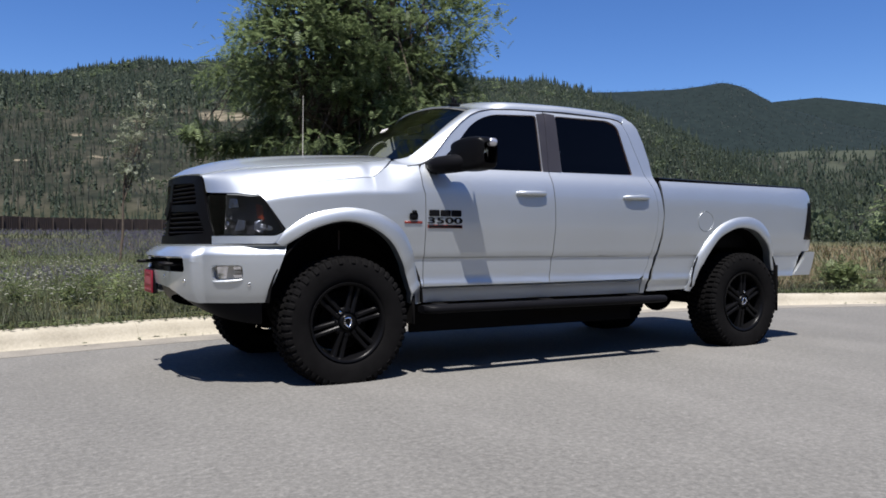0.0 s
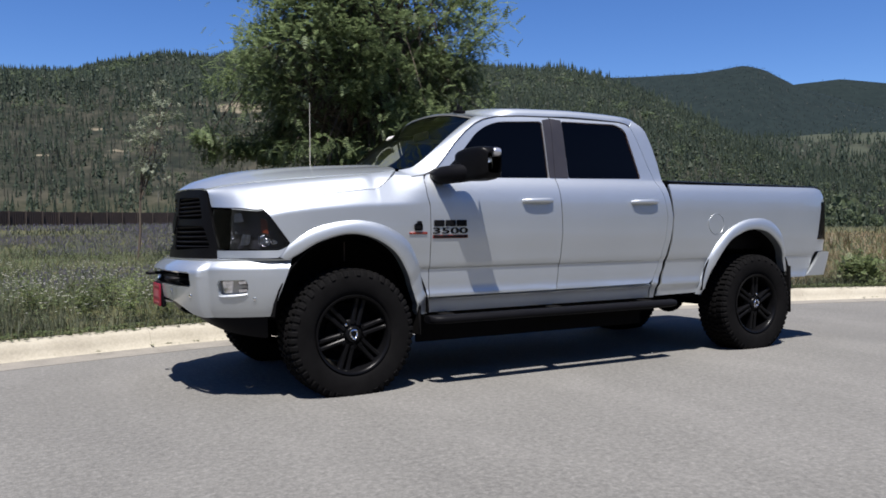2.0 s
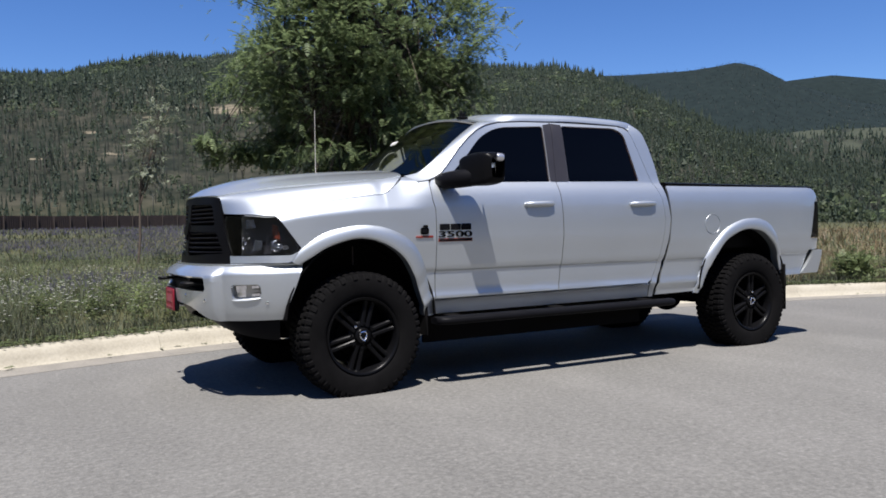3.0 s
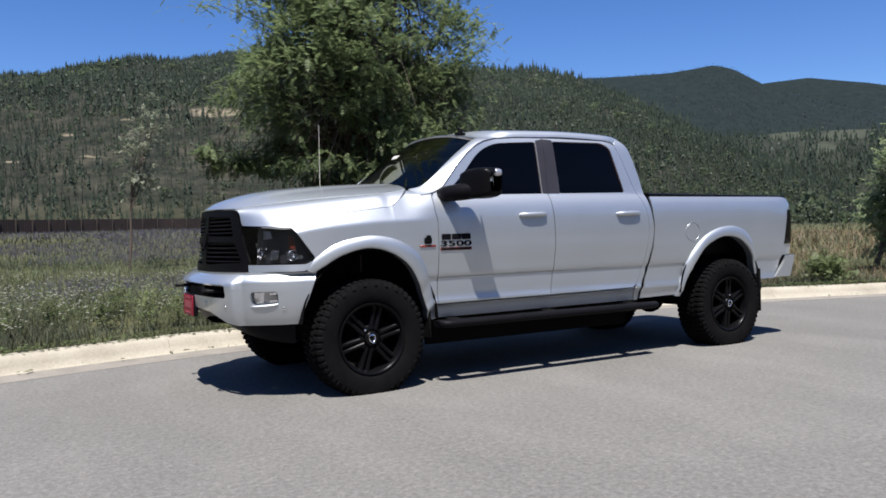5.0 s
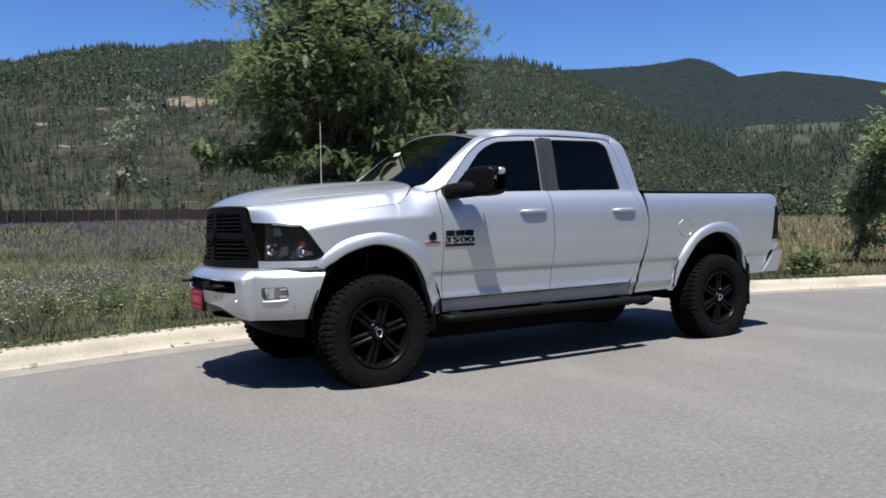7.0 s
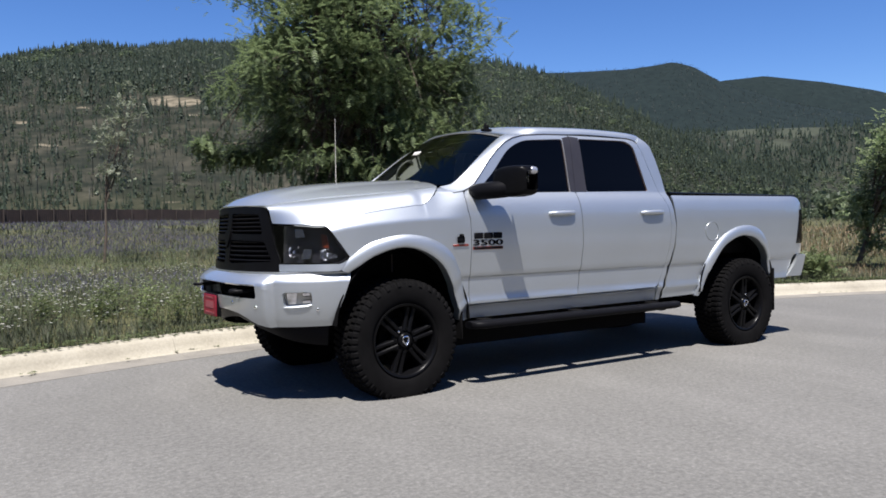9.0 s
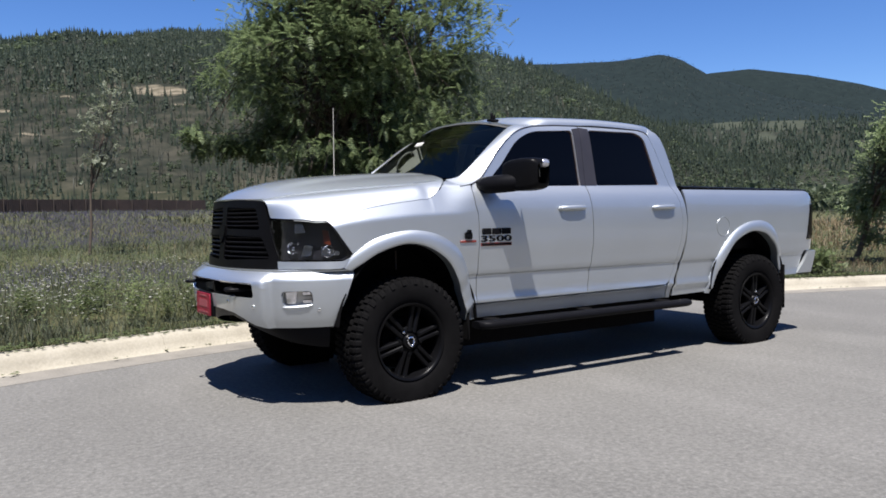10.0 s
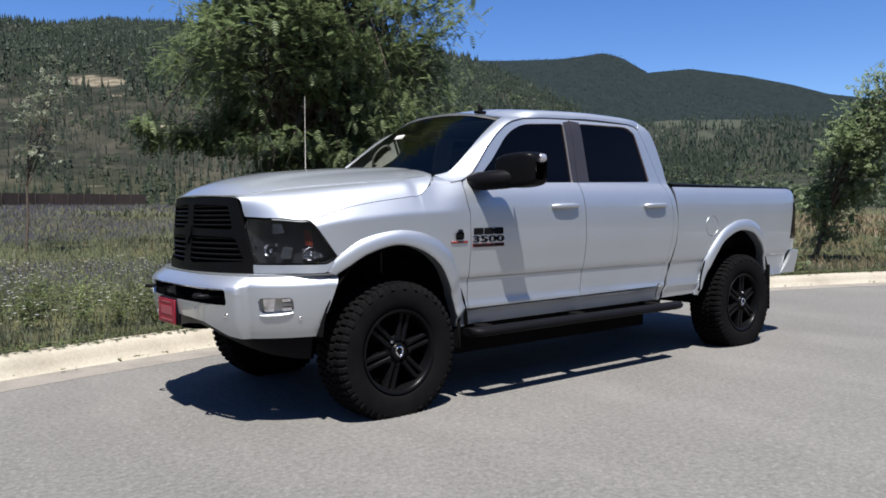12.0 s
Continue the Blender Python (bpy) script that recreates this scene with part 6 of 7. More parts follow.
def build_weeds():
    r_ = rng(5)
    # small broad leaves in clumps
    leaf_v = [(0, 0, 0), (0.5, 0.35, 0.15), (0, 1.0, 0.1), (-0.5, 0.35, 0.15)]
    leaf_f = [(0, 1, 2), (0, 2, 3)]
    cx, cy, d = scatter(r_, 4300, -22, 75, 6, 26, 1.7)
    ok = off_road(cx, cy, 0.28)
    cx, cy = cx[ok], cy[ok]
    per = 30
    n = len(cx) * per
    size = np.repeat(r_.uniform(0.10, 0.40, len(cx)) * (0.55 + 1.1 * np.clip(fbm(cx, cy, 0.5, 0, 3) + 0.4, 0, 1)), per)
    edge = np.hypot(cx - KC[0], cy - KC[1]) - KR - 0.27
    size = size * np.repeat(1 + 1.5 * np.clip(fbm(cx, cy, 0.7, 1, 3) + 0.12, 0, 0.7) * np.exp(-edge / 1.6), per)
    x = np.repeat(cx, per) + r_.normal(0, 0.45, n) * size
    y = np.repeat(cy, per) + r_.normal(0, 0.45, n) * size
    keep = np.hypot(x - KC[0], y - KC[1]) > KR + 0.12
    z = np.maximum(ground_z(x, y), 0.14) + r_.rand(n) ** 0.7 * 1.15 * size * np.clip(1.25 - np.hypot(x - np.repeat(cx, per), y - np.repeat(cy, per)) / (size * 1.1), 0.1, 1) + 0.012
    l = r_.uniform(0.016, 0.048, n)
    sc = np.stack([l * 0.6, l, l * r_.uniform(-2, 3, n)], axis=1)
    v, f = stamp(leaf_v, leaf_f, np.stack([x, y, z], axis=1)[keep], r_.uniform(0, 6.28, n)[keep], sc[keep])
    tagged(link_np("roadside_weeds", v, f, WEED), "low broad-leaved green weeds crowding the kerb", "weeds", kind="stuff")
    # leaf litter and sprigs lying over the kerb's back edge
    n = 7500
    th = np.radians(r_.uniform(60, 150, n))
    rad = KR + 0.28 - np.abs(r_.normal(0, 0.085, n)) * (0.35 + 2.1 * np.clip(fbm(th * 30, th * 0, 1.0, 2, 2) + 0.3, 0, 1))
    x, y = KC[0] + rad * np.cos(th), KC[1] + rad * np.sin(th)
    l = r_.uniform(0.016, 0.065, n)
    v, f = stamp(leaf_v, leaf_f, np.stack([x, y, np.where(rad > KR + 0.07, 0.160, 0.02) + r_.uniform(0, 0.05, n) * (rad > KR + 0.12)], axis=1), r_.uniform(0, 6.28, n), np.stack([l * 0.5, l, l * 1.2], axis=1))
    tagged(link_np("leaf_litter", v, f, WEED), "dark leaf litter and sprigs strewn over the kerb's edge", "leaf litter", kind="stuff")
    # tall branching weeds in clumps behind the kerb, some with small pale florets
    spots = [(-0.9, 2.85, 0.50), (-0.55, 3.0, 0.42), (-1.3, 3.1, 0.44), (-0.2, 2.95, 0.40), (-1.8, 3.6, 0.40), (-2.3, 3.0, 0.30), (-3.1, 2.6, 0.28), (0.3, 3.4, 0.4), (-1.0, 4.2, 0.42), (-2.7, 4.4, 0.34)]
    leaves, florets = [], []
    for x0, y0, h in spots:
        z0 = float(ground_z(x0, y0))
        for _ in range(16):
            ang, reach = r_.uniform(0, 6.28), r_.uniform(0.05, 0.55) * h
            top = np.array([x0 + reach * math.cos(ang), y0 + reach * math.sin(ang), z0 + h * r_.uniform(0.55, 1.1)])
            t = r_.rand(34) ** 0.7
            base = np.array([x0, y0, z0])
            pts = base + (top - base) * t[:, None] + r_.normal(0, 0.035, (34, 3))
            leaves.append(pts)
            if r_.rand() < 0.5:
                florets.append(top + r_.normal(0, 0.03, (5, 3)))
    pts = np.concatenate(leaves)
    n = len(pts)
    l = r_.uniform(0.018, 0.05, n)
    v, f = stamp(leaf_v, leaf_f, pts, r_.uniform(0, 6.28, n), np.stack([l * 0.45, l, l * r_.uniform(-2, 4, n)], axis=1))
    fp = np.concatenate(florets)
    q = r_.uniform(0.008, 0.014, len(fp))
    v2, f2 = stamp(leaf_v, leaf_f, fp, r_.uniform(0, 6.28, len(fp)), np.stack([q, q, q], axis=1))
    vv, ff = gather([(v, f), (v2, f2)])
    ob = link_np("tall_weeds", vv, ff, [TALL_WEED, FLOWER_WHITE], idx=np.concatenate([np.zeros(len(f)), np.ones(len(f2))]))
    tagged(ob, "tall branching yellow-green weeds with pale florets behind the kerb", "weeds", kind="stuff")
    # white daisies
    petal_v = [(0, 0, 0)] + [(math.cos(a) * (1.0 if i % 2 else 0.75), math.sin(a) * (1.0 if i % 2 else 0.75), 0.25) for i, a in enumerate(np.linspace(0, 2 * np.pi, 11)[:-1])]
    petal_f = [(0, i, i % 10 + 1) for i in range(1, 11)]
    cx, cy, d = scatter(r_, 300, -22, 92, 6.5, 12, 1.6)
    x = np.repeat(cx, 20) + r_.normal(0, 0.20, len(cx) * 20)
    y = np.repeat(cy, 20) + r_.normal(0, 0.22, len(cx) * 20)
    ok = off_road(x, y)
    x, y = x[ok], y[ok]
    n = len(x)
    z = ground_z(x, y) + r_.uniform(0.16, 0.42, n)
    s = r_.uniform(0.010, 0.021, n)
    v, f = stamp(petal_v, petal_f, np.stack([x, y, z], axis=1), r_.uniform(0, 6.28, n), np.stack([s, s, s], axis=1), r_.uniform(-0.2, 0.2, (n, 2)))
    v2, f2 = stamp([(-0.5, 0, -1), (0.5, 0, -1), (0, 0, 0)], [(0, 1, 2)], np.stack([x, y, z], axis=1), r_.uniform(0, 6.28, n), np.stack([np.full(n, 0.004), np.full(n, 0.004), np.full(n, 0.3)], axis=1))
    vv, ff = gather([(v, f), (v2, f2)])
    ob = link_np("daisies", vv, ff, [FLOWER_WHITE, WEED], idx=np.concatenate([np.zeros(len(f)), np.ones(len(f2))]))
    tagged(ob, "small white daisies scattered through the grass near the kerb", "flowers", kind="stuff")
    # violet flower spikes farther back
    spike_v = [(-0.5, 0.1, 0), (0.5, -0.1, 0), (0.05, 0, 1.0), (0.1, -0.5, 0.1), (-0.1, 0.5, 0.1)]
    spike_f = [(0, 1, 2), (3, 4, 2)]
    sets = []
    for n, d0, d1, s0, s1 in ((34000, 10, 24, 0.007, 0.014), (52000, 18, 70, 0.012, 0.028), (12000, 50, 110, 0.04, 0.08)):
        x, y, d = scatter(r_, n, -22, 44, d0, d1, 1.4)
        ok = off_road(x, y, 1.5) & (fbm(x, y, 0.16, 3, 3) > -0.05)
        x, y = x[ok], y[ok]
        k = len(x)
        s = r_.uniform(s0, s1, k)
        z = ground_z(x, y) + r_.uniform(0.10, 0.28, k)
        sets.append(stamp(spike_v, spike_f, np.stack([x, y, z], axis=1), r_.uniform(0, 6.28, k), np.stack([s, s, s * r_.uniform(2.5, 4.5, k)], axis=1), r_.uniform(-0.2, 0.2, (k, 2))))
    v, f = gather(sets)
    tagged(link_np("violet_wildflowers", v, f, FLOWER_BLUE), "hazy violet wildflower spikes massed across the meadow", "flowers", kind="stuff")


def spray_template(pairs, droop):
    """A feathery compound leaf: narrow leaflets in pairs along a drooping stalk, unit length along +y."""
    vs, fs = [], []

    def leaflet(p, ang, l, w):
        a = Vector((math.cos(ang), math.sin(ang), -0.12))
        b = Vector((-math.sin(ang), math.cos(ang), 0))
        k = len(vs)
        vs.extend(tuple(q) for q in (p + b * w * 0.5, p - b * w * 0.5, p + a * l))
        fs.append((k, k + 1, k + 2))
    for i in range(pairs):
        t = (i + 0.8) / pairs
        p = Vector((0, t, -droop * t * t))
        size = 0.75 + 0.45 * math.sin(math.pi * t)
        leaflet(p, 0.5, 0.30 * size, 0.16)
        leaflet(p, math.pi - 0.5, 0.30 * size, 0.16)
    leaflet(Vector((0, 1, -droop)), math.pi / 2, 0.28, 0.15)
    return vs, fs


def rot_stamp(tv, tf, place, fwd, scale):
    """Copies with +y turned to fwd and +z kept as high as it can be."""
    tv = np.asarray(tv, float)
    f = fwd / np.linalg.norm(fwd, axis=1, keepdims=True)
    up = np.tile([0.0, 0.0, 1.0], (len(f), 1))
    s = np.cross(f, up)
    s /= np.maximum(np.linalg.norm(s, axis=1, keepdims=True), 1e-6)
    u = np.cross(s, f)
    v = tv[None, :, 0:1] * s[:, None, :] + tv[None, :, 1:2] * f[:, None, :] + tv[None, :, 2:3] * u[:, None, :]
    v = v * scale[:, None, None] + place[:, None, :]
    tf = np.asarray(tf, int)
    fc = tf[None] + (np.arange(len(f)) * len(tv))[:, None, None]
    return v.reshape(-1, 3), fc.reshape(-1, tf.shape[1])


def limb_path(r_, a, b, sag, n=6):
    a, b = np.asarray(a, float), np.asarray(b, float)
    pts = []
    side = r_.normal(0, 1, 3)
    for i in range(n):
        t = i / (n - 1)
        p = a + (b - a) * t
        p = p + side * sag * math.sin(math.pi * t) * 0.5
        p[2] += sag * math.sin(math.pi * t)
        pts.append(tuple(p))
    return pts


def build_tree(name, base, lean, fork, centre, radii, tips, per, spray, size, bark, leaf, trunk_r, seed, label, hollow=0.35, spread=0.36, droop=0.35, low=0.0, flat=0.6, clumps=0, shear=(0.0, 0.0), foot=1.0, tufts=()):
    """Tapered trunk and limbs, and a crown of many small leaves hung about the twig ends."""
    r_ = rng(seed)
    root = new(name)
    root.location = base
    cx, cy, cz = centre
    fork_p = (lean[0] * fork, lean[1] * fork, fork)
    wood = [tube_vf([(0, 0, -0.15), (0.01, 0.0, 0.1), (fork_p[0] * 0.5 + 0.03, fork_p[1] * 0.5, fork * 0.5), fork_p], [trunk_r * 1.5, trunk_r * 1.1, trunk_r * 0.95, trunk_r * 0.8], 10)]
    mains = []
    for i in range(7):
        a = 2 * math.pi * i / 7 + r_.uniform(-0.3, 0.3)
        q = (cx + math.cos(a) * radii[0] * 0.45, cy + math.sin(a) * radii[1] * 0.45, cz + r_.uniform(-0.35, 0.75) * radii[2])
        q = (q[0] + shear[0] * q[2], q[1] + shear[1] * q[2], q[2])
        path = limb_path(r_, fork_p, q, 0.18)
        mains.append(path)
        wood.append(tube_vf(path, list(np.linspace(trunk_r * 0.55, trunk_r * 0.16, len(path))), 7))
    zt = cz + radii[2] * 0.7
    top = limb_path(r_, fork_p, (cx + shear[0] * zt, cy + shear[1] * zt, zt), 0.1)
    mains.append(top)
    wood.append(tube_vf(top, list(np.linspace(trunk_r * 0.75, trunk_r * 0.15, len(top))), 7))
    u = r_.normal(0, 1, (tips, 3))
    u /= np.linalg.norm(u, axis=1, keepdims=True)
    rad = (hollow + (1 - hollow) * r_.rand(tips) ** 0.55)
    warp = 0.86 + 0.3 * r_.rand(tips)
    rel = u * (rad * warp)[:, None]
    if clumps:
        # twig ends gathered into tufts, with gaps between them
        q = r_.normal(0, 1, (clumps, 3))
        q /= np.linalg.norm(q, axis=1, keepdims=True)
        q *= (hollow + (1 - hollow) * r_.rand(clumps) ** 0.5)[:, None]
        c = q[r_.randint(clumps, size=tips)]
        off = r_.normal(0, 1, (tips, 3)) * np.array([0.125, 0.125, 0.06])
        off[:, 2] -= 0.30 * (off[:, :2] * c[:, :2]).sum(axis=1) / np.maximum(np.linalg.norm(c[:, :2], axis=1), 0.1)
        loose = r_.rand(tips) < 0.38
        rel = np.where(loose[:, None], rel, c + off)
    ends = rel * np.array(radii)
    narrow = foot + (1 - foot) * np.clip((rel[:, 2:3] + 1.0) / 1.1, 0, 1)
    ends[:, :2] *= narrow
    ends = ends + np.array(centre)
    ends[:, 0] += shear[0] * ends[:, 2]
    ends[:, 1] += shear[1] * ends[:, 2]
    # single low branches that reach out of the crown
    tight = np.concatenate([np.ones(len(ends)), np.full(5 * len(tufts), 0.5)])
    ends = np.concatenate([ends] + [np.array(q[:3]) + r_.normal(0, 0.55, (5, 3)) * q[3] for q in tufts])
    ends, tight = ends[ends[:, 2] > low], tight[ends[:, 2] > low]
    for e in ends:
        m = mains[r_.randint(len(mains))]
        a = m[r_.randint(2, len(m))]
        pth = limb_path(r_, a, e, 0.06, 5)
        wood.append(tube_vf(pth, list(np.linspace(trunk_r * 0.12, trunk_r * 0.035, 5)), 5, False))
    v, f = merge_vf(wood)
    link_mesh("trunk", v, f, bark, root)
    n = len(ends) * per
    e = np.repeat(ends, per, axis=0)
    off = r_.normal(0, 1, (n, 3)) * np.array([spread, spread, spread * flat]) * np.repeat(r_.uniform(0.6, 1.3, len(ends)) * tight, per)[:, None]
    pos = e + off
    out = (pos - np.array([cx + shear[0] * cz, cy + shear[1] * cz, cz - 0.3]))
    fwd = out / np.maximum(np.linalg.norm(out, axis=1, keepdims=True), 1e-3) + r_.normal(0, 0.95, (n, 3))
    fwd[:, 2] -= droop
    ok = pos[:, 2] > low
    v, f = rot_stamp(*spray, pos[ok], fwd[ok], r_.uniform(size * 0.7, size * 1.25, n)[ok])
    link_np("crown", v, f, leaf, root)
    tagged(root, label, "tree")
    return root


def build_trees():
    locust = spray_template(5, 0.30)
    gz = float(ground_z(1.95, 3.45))
    build_tree("street_tree", (1.95, 3.45, gz), (0.02, 0.0), 1.5, (-0.07, 0.0, 2.98), (1.62, 1.58, 2.5), 470, 64, locust, 0.118, BARK, LEAF_TREE, 0.11, 11,
               "leafy green locust tree with drooping feathery leaves behind the kerb", low=0.75, spread=0.18, droop=0.05, hollow=0.28, flat=0.42, clumps=80, foot=0.70,
               tufts=((-1.66, 0.78, 1.98, 0.13), (-1.40, 0.68, 1.98, 0.16), (-1.15, 0.5, 1.9, 0.16)))
    single = ([(0, 0, 0), (0.32, 0.4, 0.04), (0, 1, -0.1), (-0.32, 0.4, 0.04)], [(0, 1, 2, 3)])
    tw = [(0.0, 0.0), (0.5, 0.35), (-0.6, 0.4), (0.35, 0.8), (-0.3, 0.9)]
    tv, tf = [], []
    for ox, oy in tw:
        k = len(tv)
        tv += [(p[0] * 0.6 + ox * 0.5, p[1] * 0.6 + oy, p[2]) for p in single[0]]
        tf += [tuple(i + k for i in single[1][0])]
    gz = float(ground_z(11.95, 2.48))
    build_tree("young_tree", (11.95, 2.48, gz), (0.10, -0.22), 0.9, (0.0, 0.0, 1.93), (0.68, 0.68, 1.72), 160, 26, (tv, tf), 0.095, BARK, LEAF_RIGHT, 0.05, 21,
               "wind-bent young broadleaf tree with pale-backed leaves in dry grass", low=0.12, spread=0.15, clumps=44, shear=(0.15, -0.34), foot=0.50, hollow=0.25)
    gz = float(ground_z(0.55, 13.8))
    build_tree("sapling", (0.55, 13.8, gz), (0.05, 0.0), 1.4, (0.0, 0.0, 2.85), (0.50, 0.5, 1.35), 58, 11, (tv, tf), 0.085, BARK, LEAF_SAP, 0.030, 31,
               "thin young sapling with sparse pale leaves in the meadow", low=1.65, spread=0.12, clumps=24, shear=(0.16, 0.0), foot=0.5)
    # bushy weeds beyond the truck's tail
    for x, y, s, seed in ((9.7, 1.95, 0.30, 41), (7.2, 3.3, 0.35, 42), (15.5, 2.4, 0.5, 43)):
        z = float(ground_z(x, y))
        build_tree("meadow_bush", (x, y, z), (0.0, 0.0), 0.06, (0, 0, s * 0.75), (s * 0.8, s * 0.7, s * 0.7), 26, 26, (tv, tf), 0.08, BARK, WEED, 0.014, seed,
                   "ragged grey-green bush among dry stalks", low=0.04, spread=0.12)


def conifer_template(seed, rows=8, sides=5):
    """Ragged conifer: rings of drooping branch blades round a thin stem."""
    r_ = rng(seed)
    vs, fs = [], []
    for t in range(rows):
        q = t / rows
        z0 = 0.08 + 0.86 * q
        rad = 0.155 * (1 - q) ** 0.85 + 0.012
        for s in range(sides):
            a = 2 * math.pi * (s + r_.uniform(-0.3, 0.3)) / sides + t * 0.9
            l = rad * r_.uniform(0.55, 1.2)
            h = 0.9 / rows
            k = len(vs)
            w = 0.75 * math.pi / sides
            vs += [(0, 0, z0 + h * 1.35), (l * math.cos(a - w), l * math.sin(a - w), z0 - h * r_.uniform(0.1, 0.5)), (l * math.cos(a + w) * 0.9, l * math.sin(a + w) * 0.9, z0 - h * r_.uniform(0.1, 0.5))]
            fs.append((k, k + 1, k + 2))
    k = len(vs)
    vs += [(-0.012, 0, -0.05), (0.012, 0, -0.05), (0, 0.012, -0.05), (0, 0, 1.0)]
    fs += [(k, k + 1, k + 3), (k + 1, k + 2, k + 3), (k + 2, k, k + 3)]
    return vs, fs


def bush_template(seed, count=30, size=0.125):
    """A ragged broadleaf crown of tilted leaf clumps."""
    r_ = rng(seed)
    vs, fs = [], []
    for i in range(count):
        u = r_.normal(0, 1, 3)
        u /= np.linalg.norm(u)
        c = u * np.array([0.38, 0.38, 0.42]) * r_.uniform(0.55, 1.0) + np.array([0, 0, 0.5])
        a = r_.normal(0, 1, 3)
        b = r_.normal(0, 1, 3)
        a, b = a / np.linalg.norm(a) * size, b / np.linalg.norm(b) * size
        k = len(vs)
        vs += [tuple(c + a), tuple(c + b), tuple(c - a), tuple(c - b)]
        fs += [(k, k + 1, k + 2), (k, k + 2, k + 3)]
    return vs, fs


def build_woods():
    r_ = rng(8)
    slope_cones = [conifer_template(s, 5, 3) for s in (1, 2, 3)]
    far_cones = [conifer_template(s, 3, 3) for s in (4, 5)]
    mid_cones = [conifer_template(s, 4, 3) for s in (14, 15, 16)]
    bushes = [bush_template(s) for s in (6, 7, 8)]
    fine = [bush_template(s, 46, 0.10) for s in (9, 10)]

    def put(name, n, az0, az1, d0, d1, h0, h1, temps, mat, label, keep, wide=1.0, power=1.0):
        x, y, d = scatter(r_, n, az0, az1, d0, d1, power)
        z = ground_z(x, y)
        bare, clear = bare_mask(x, y, z)
        az = np.degrees(np.arctan2(x - VC[0], y - VC[1]))
        above, _ = bare_mask(x, y, z + 0.0050 * d)
        ok = (bare < 0) & ((above < 0) | (r_.rand(n) < 0.25)) & ((clear < 0) | (r_.rand(n) < 0.12)) & keep(x, y, d, az)
        x, y, z = x[ok], y[ok], z[ok]
        k = len(x)
        which = r_.randint(len(temps), size=k)
        sets = []
        for w, (tv, tf) in enumerate(temps):
            s = which == w
            m = int(s.sum())
            h = r_.uniform(h0, h1, m) * (0.7 + 0.6 * r_.rand(m))
            sets.append(stamp(tv, tf, np.stack([x[s], y[s], z[s] - 0.2], axis=1), r_.uniform(0, 6.28, m),
                              np.stack([h * wide * r_.uniform(0.75, 1.25, m), h * wide * r_.uniform(0.75, 1.25, m), h], axis=1)))
        v, f = gather(sets)
        tagged(link_np(name, v, f, mat), label, "woods", kind="stuff")

    ridge = lambda x, y, d, az: RIDGE_NEAR(az) > 1.5
    # dark stands of conifers, thick towards the crest and in the gullies
    stands = lambda x, y, d, az: ridge(x, y, d, az) & (1.5 * fbm(x, y, 0.008, 1, 4) + 0.16 * (d > 560) + 0.16 * (az < 24) - 0.10 * (az > 25) > r_.uniform(-0.42, 0.34, len(x)))
    put("hillside_conifers", 26000, -25, 62, 250, 600, 3.5, 7.5, slope_cones, CONIFER, "dark green conifers in stands over the hillside", stands)
    put("upper_conifers", 16000, -25, 62, 600, 1110, 4.5, 9.5, mid_cones, CONIFER, "dark conifers in stands below the ridge", stands, 1.15)
    put("ridge_conifers", 5200, -25, 60, 1000, 1125, 2.8, 5.2, mid_cones, CONIFER, "row of small conifers along the near ridge",
        lambda x, y, d, az: ridge(x, y, d, az) & (fbm(x, y, 0.02, 2, 3) > -0.22), 1.5)
    put("foothill_conifers", 10500, -25, 62, 135, 420, 1.6, 4.0, slope_cones, CONIFER, "small dark conifers on the lower slope", lambda x, y, d, az: ridge(x, y, d, az) & (fbm(x, y, 0.03, 0, 3) > -0.40), 0.85)
    # rounded broadleaf stands between them, and low scrub
    put("hillside_broadleaf", 6500, -25, 66, 420, 1090, 3.0, 6.0, bushes, BROADLEAF, "green broadleaf stands between the conifers",
        lambda x, y, d, az: (-1.3 * fbm(x, y, 0.008, 1, 4) + np.clip((az - 26) / 40, -0.05, 0.3) > r_.uniform(-0.10, 0.35, len(x))), 1.35)
    put("hillside_scrub", 5200, -25, 66, 300, 1080, 1.2, 2.8, bushes, BROADLEAF, "pale green scrub over the open slope",
        lambda x, y, d, az: (fbm(x, y, 0.012, 3, 3) + np.clip((az - 22) / 40, -0.2, 0.35) > r_.uniform(-0.12, 0.5, len(x))), 1.7)
    put("lower_scrub", 1900, -25, 66, 142, 340, 0.9, 2.6, fine, BROADLEAF, "low pale green scrub along the bottom of the slope", lambda x, y, d, az: fbm(x, y, 0.03, 1, 3) > -0.12)
    put("valley_trees", 1700, 30, 92, 130, 420, 2.5, 5.5, fine, BROADLEAF, "green broadleaf trees at the foot of the slope",
        lambda x, y, d, az: fbm(x, y, 0.03, 0, 3) > -0.2, 0.9)
    stem = [(-0.016, 0, 0), (0.016, 0, 0), (0.009, 0.003, 0.6), (-0.009, 0.003, 0.6), (0, 0, 1.0), (0.10, 0.02, 0.84), (-0.09, -0.02, 0.76), (0.0, 0.008, 0.66), (0.0, 0.008, 0.58)], \
           [(0, 1, 2), (0, 2, 3), (3, 2, 4), (2, 5, 7), (3, 8, 6)]
    put("bare_stems", 9500, -25, 60, 160, 560, 2.2, 5.2, [stem], SNAG, "thin grey bare tree stems on the lower slope", lambda x, y, d, az: ridge(x, y, d, az) & (fbm(x, y, 0.02, 2, 3) > -0.45), 1.7)
    put("mid_range_conifers", 5200, 36, 95, 900, 1850, 10, 18, far_cones, CONIFER, "conifers on the hills across the valley", lambda x, y, d, az: np.ones(len(x), bool), 1.3)
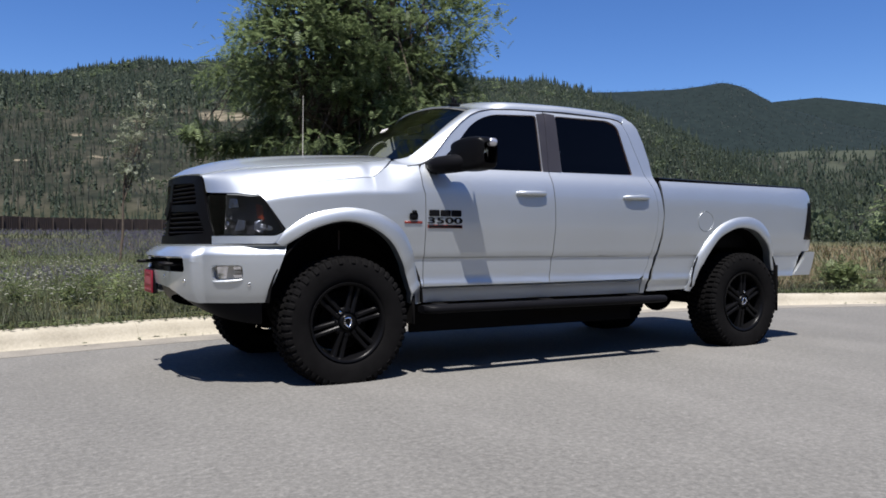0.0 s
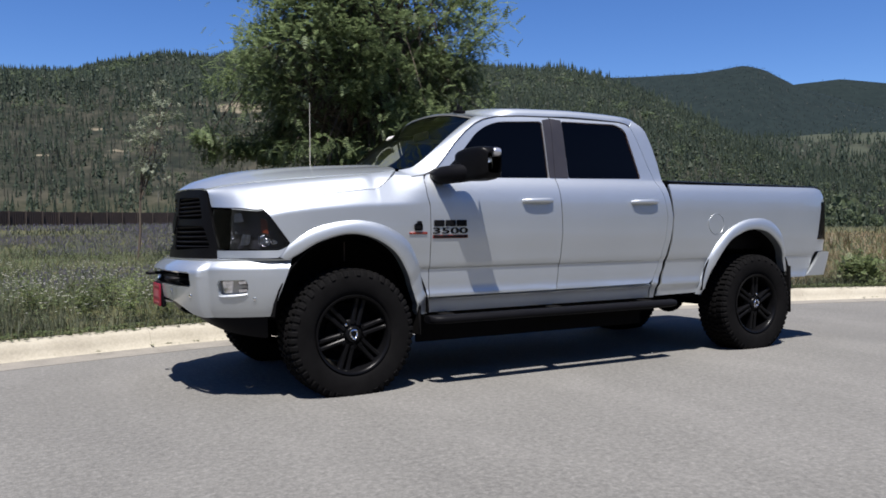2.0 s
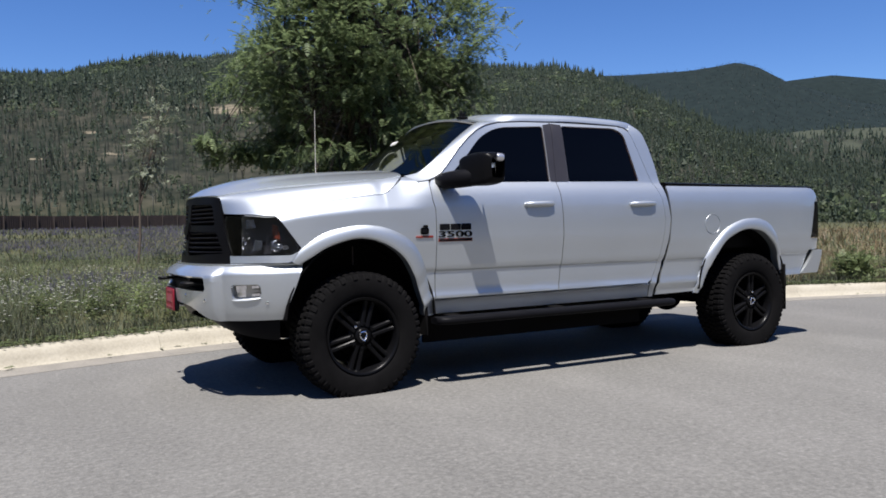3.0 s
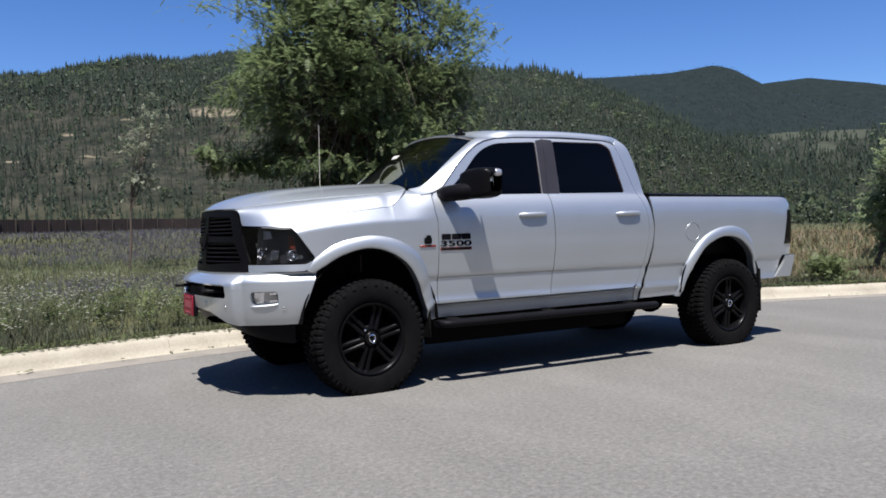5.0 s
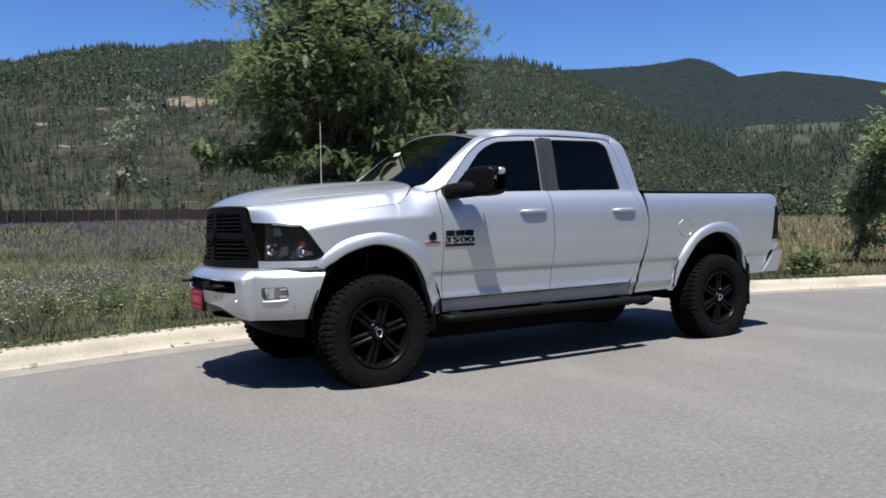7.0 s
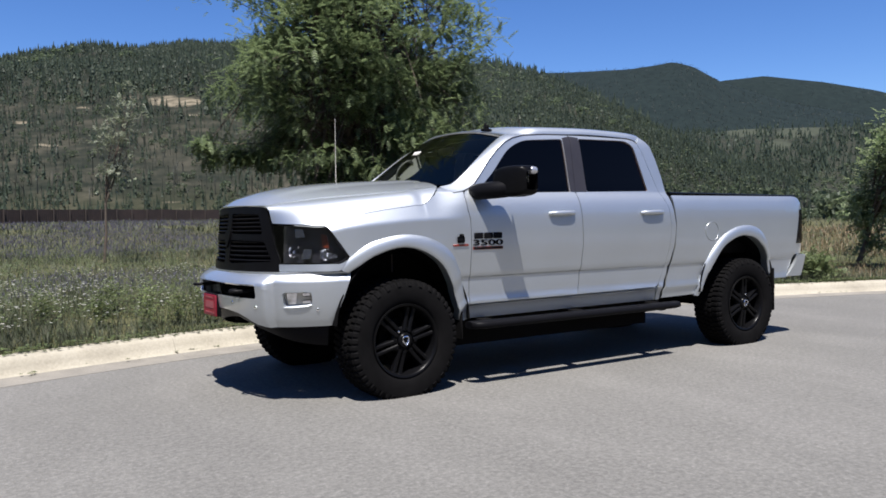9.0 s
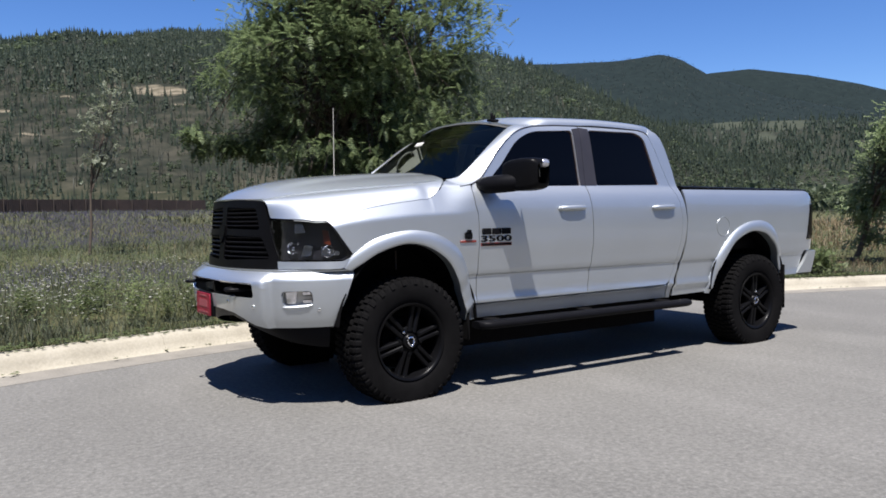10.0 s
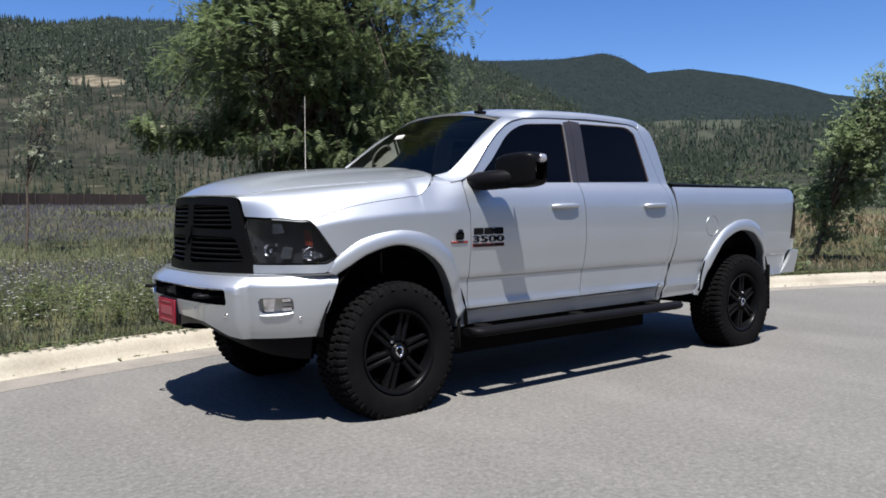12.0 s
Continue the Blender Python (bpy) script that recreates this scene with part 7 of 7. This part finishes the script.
    put("far_range_conifers", 9000, 30, 95, 1900, 3030, 3.2, 5.2, far_cones, HAZY_WOOD, "dense conifer forest on the far range", lambda x, y, d, az: np.ones(len(x), bool), 2.4)
    put("last_range_conifers", 3500, 45, 95, 3100, 4190, 3.2, 5.5, far_cones, HAZY_WOOD, "dense conifer forest on the farthest range", lambda x, y, d, az: np.ones(len(x), bool), 2.6)


def build_fence():
    root = new("boundary_fence")
    a0, a1 = -8.0, 17.0
    d0, d1 = 84.0, 132.0
    count = 26
    pts = []
    for i in range(count + 1):
        t = i / count
        az, d = radians(a0 + (a1 - a0) * t), d0 + (d1 - d0) * t
        x, y = VC[0] + d * math.sin(az), VC[1] + d * math.cos(az)
        pts.append(Vector((x, y, float(ground_z(x, y)))))
    root.location = pts[0]
    for i in range(count):
        a, b = pts[i] - pts[0], pts[i + 1] - pts[0]
        d = (b - a)
        L = d.length
        d.normalize()
        nrm = Vector((-d.y, d.x, 0)).normalized()
        # upright boards, alternately proud and set back
        n = int(L / 0.16)
        vs, fs = [], []
        for j in range(n):
            hgt = 1.62 + random.uniform(-0.03, 0.03)
            o = nrm * (0.012 if j % 2 else -0.012)
            for t in (j / n, (j + 1) / n):
                c = a + d * (L * t)
                vs += [c + o - nrm * 0.012 + Vector((0, 0, 0.16)), c + o - nrm * 0.012 + Vector((0, 0, 0.16 + hgt)), c + o + nrm * 0.012 + Vector((0, 0, 0.16 + hgt)), c + o + nrm * 0.012 + Vector((0, 0, 0.16))]
        for j in range(2 * n - 1):
            q = j * 4
            fs += [[q, q + 4, q + 5, q + 1], [q + 1, q + 5, q + 6, q + 2], [q + 2, q + 6, q + 7, q + 3]]
        link_mesh("fence_panel", vs, fs, FENCE_RUST, root, smooth=False)
        part("fence_post", box_bm((0.13, 0.13, 2.0), a - nrm * 0.09 + Vector((0, 0, 0.85)), 0.01, 1), FENCE_POST, root, "weathered timber post")
    tagged(root, "long dark rust-brown board fence across the meadow", "fence")


build_woods()
build_fence()
build_grass()
build_weeds()
build_trees()
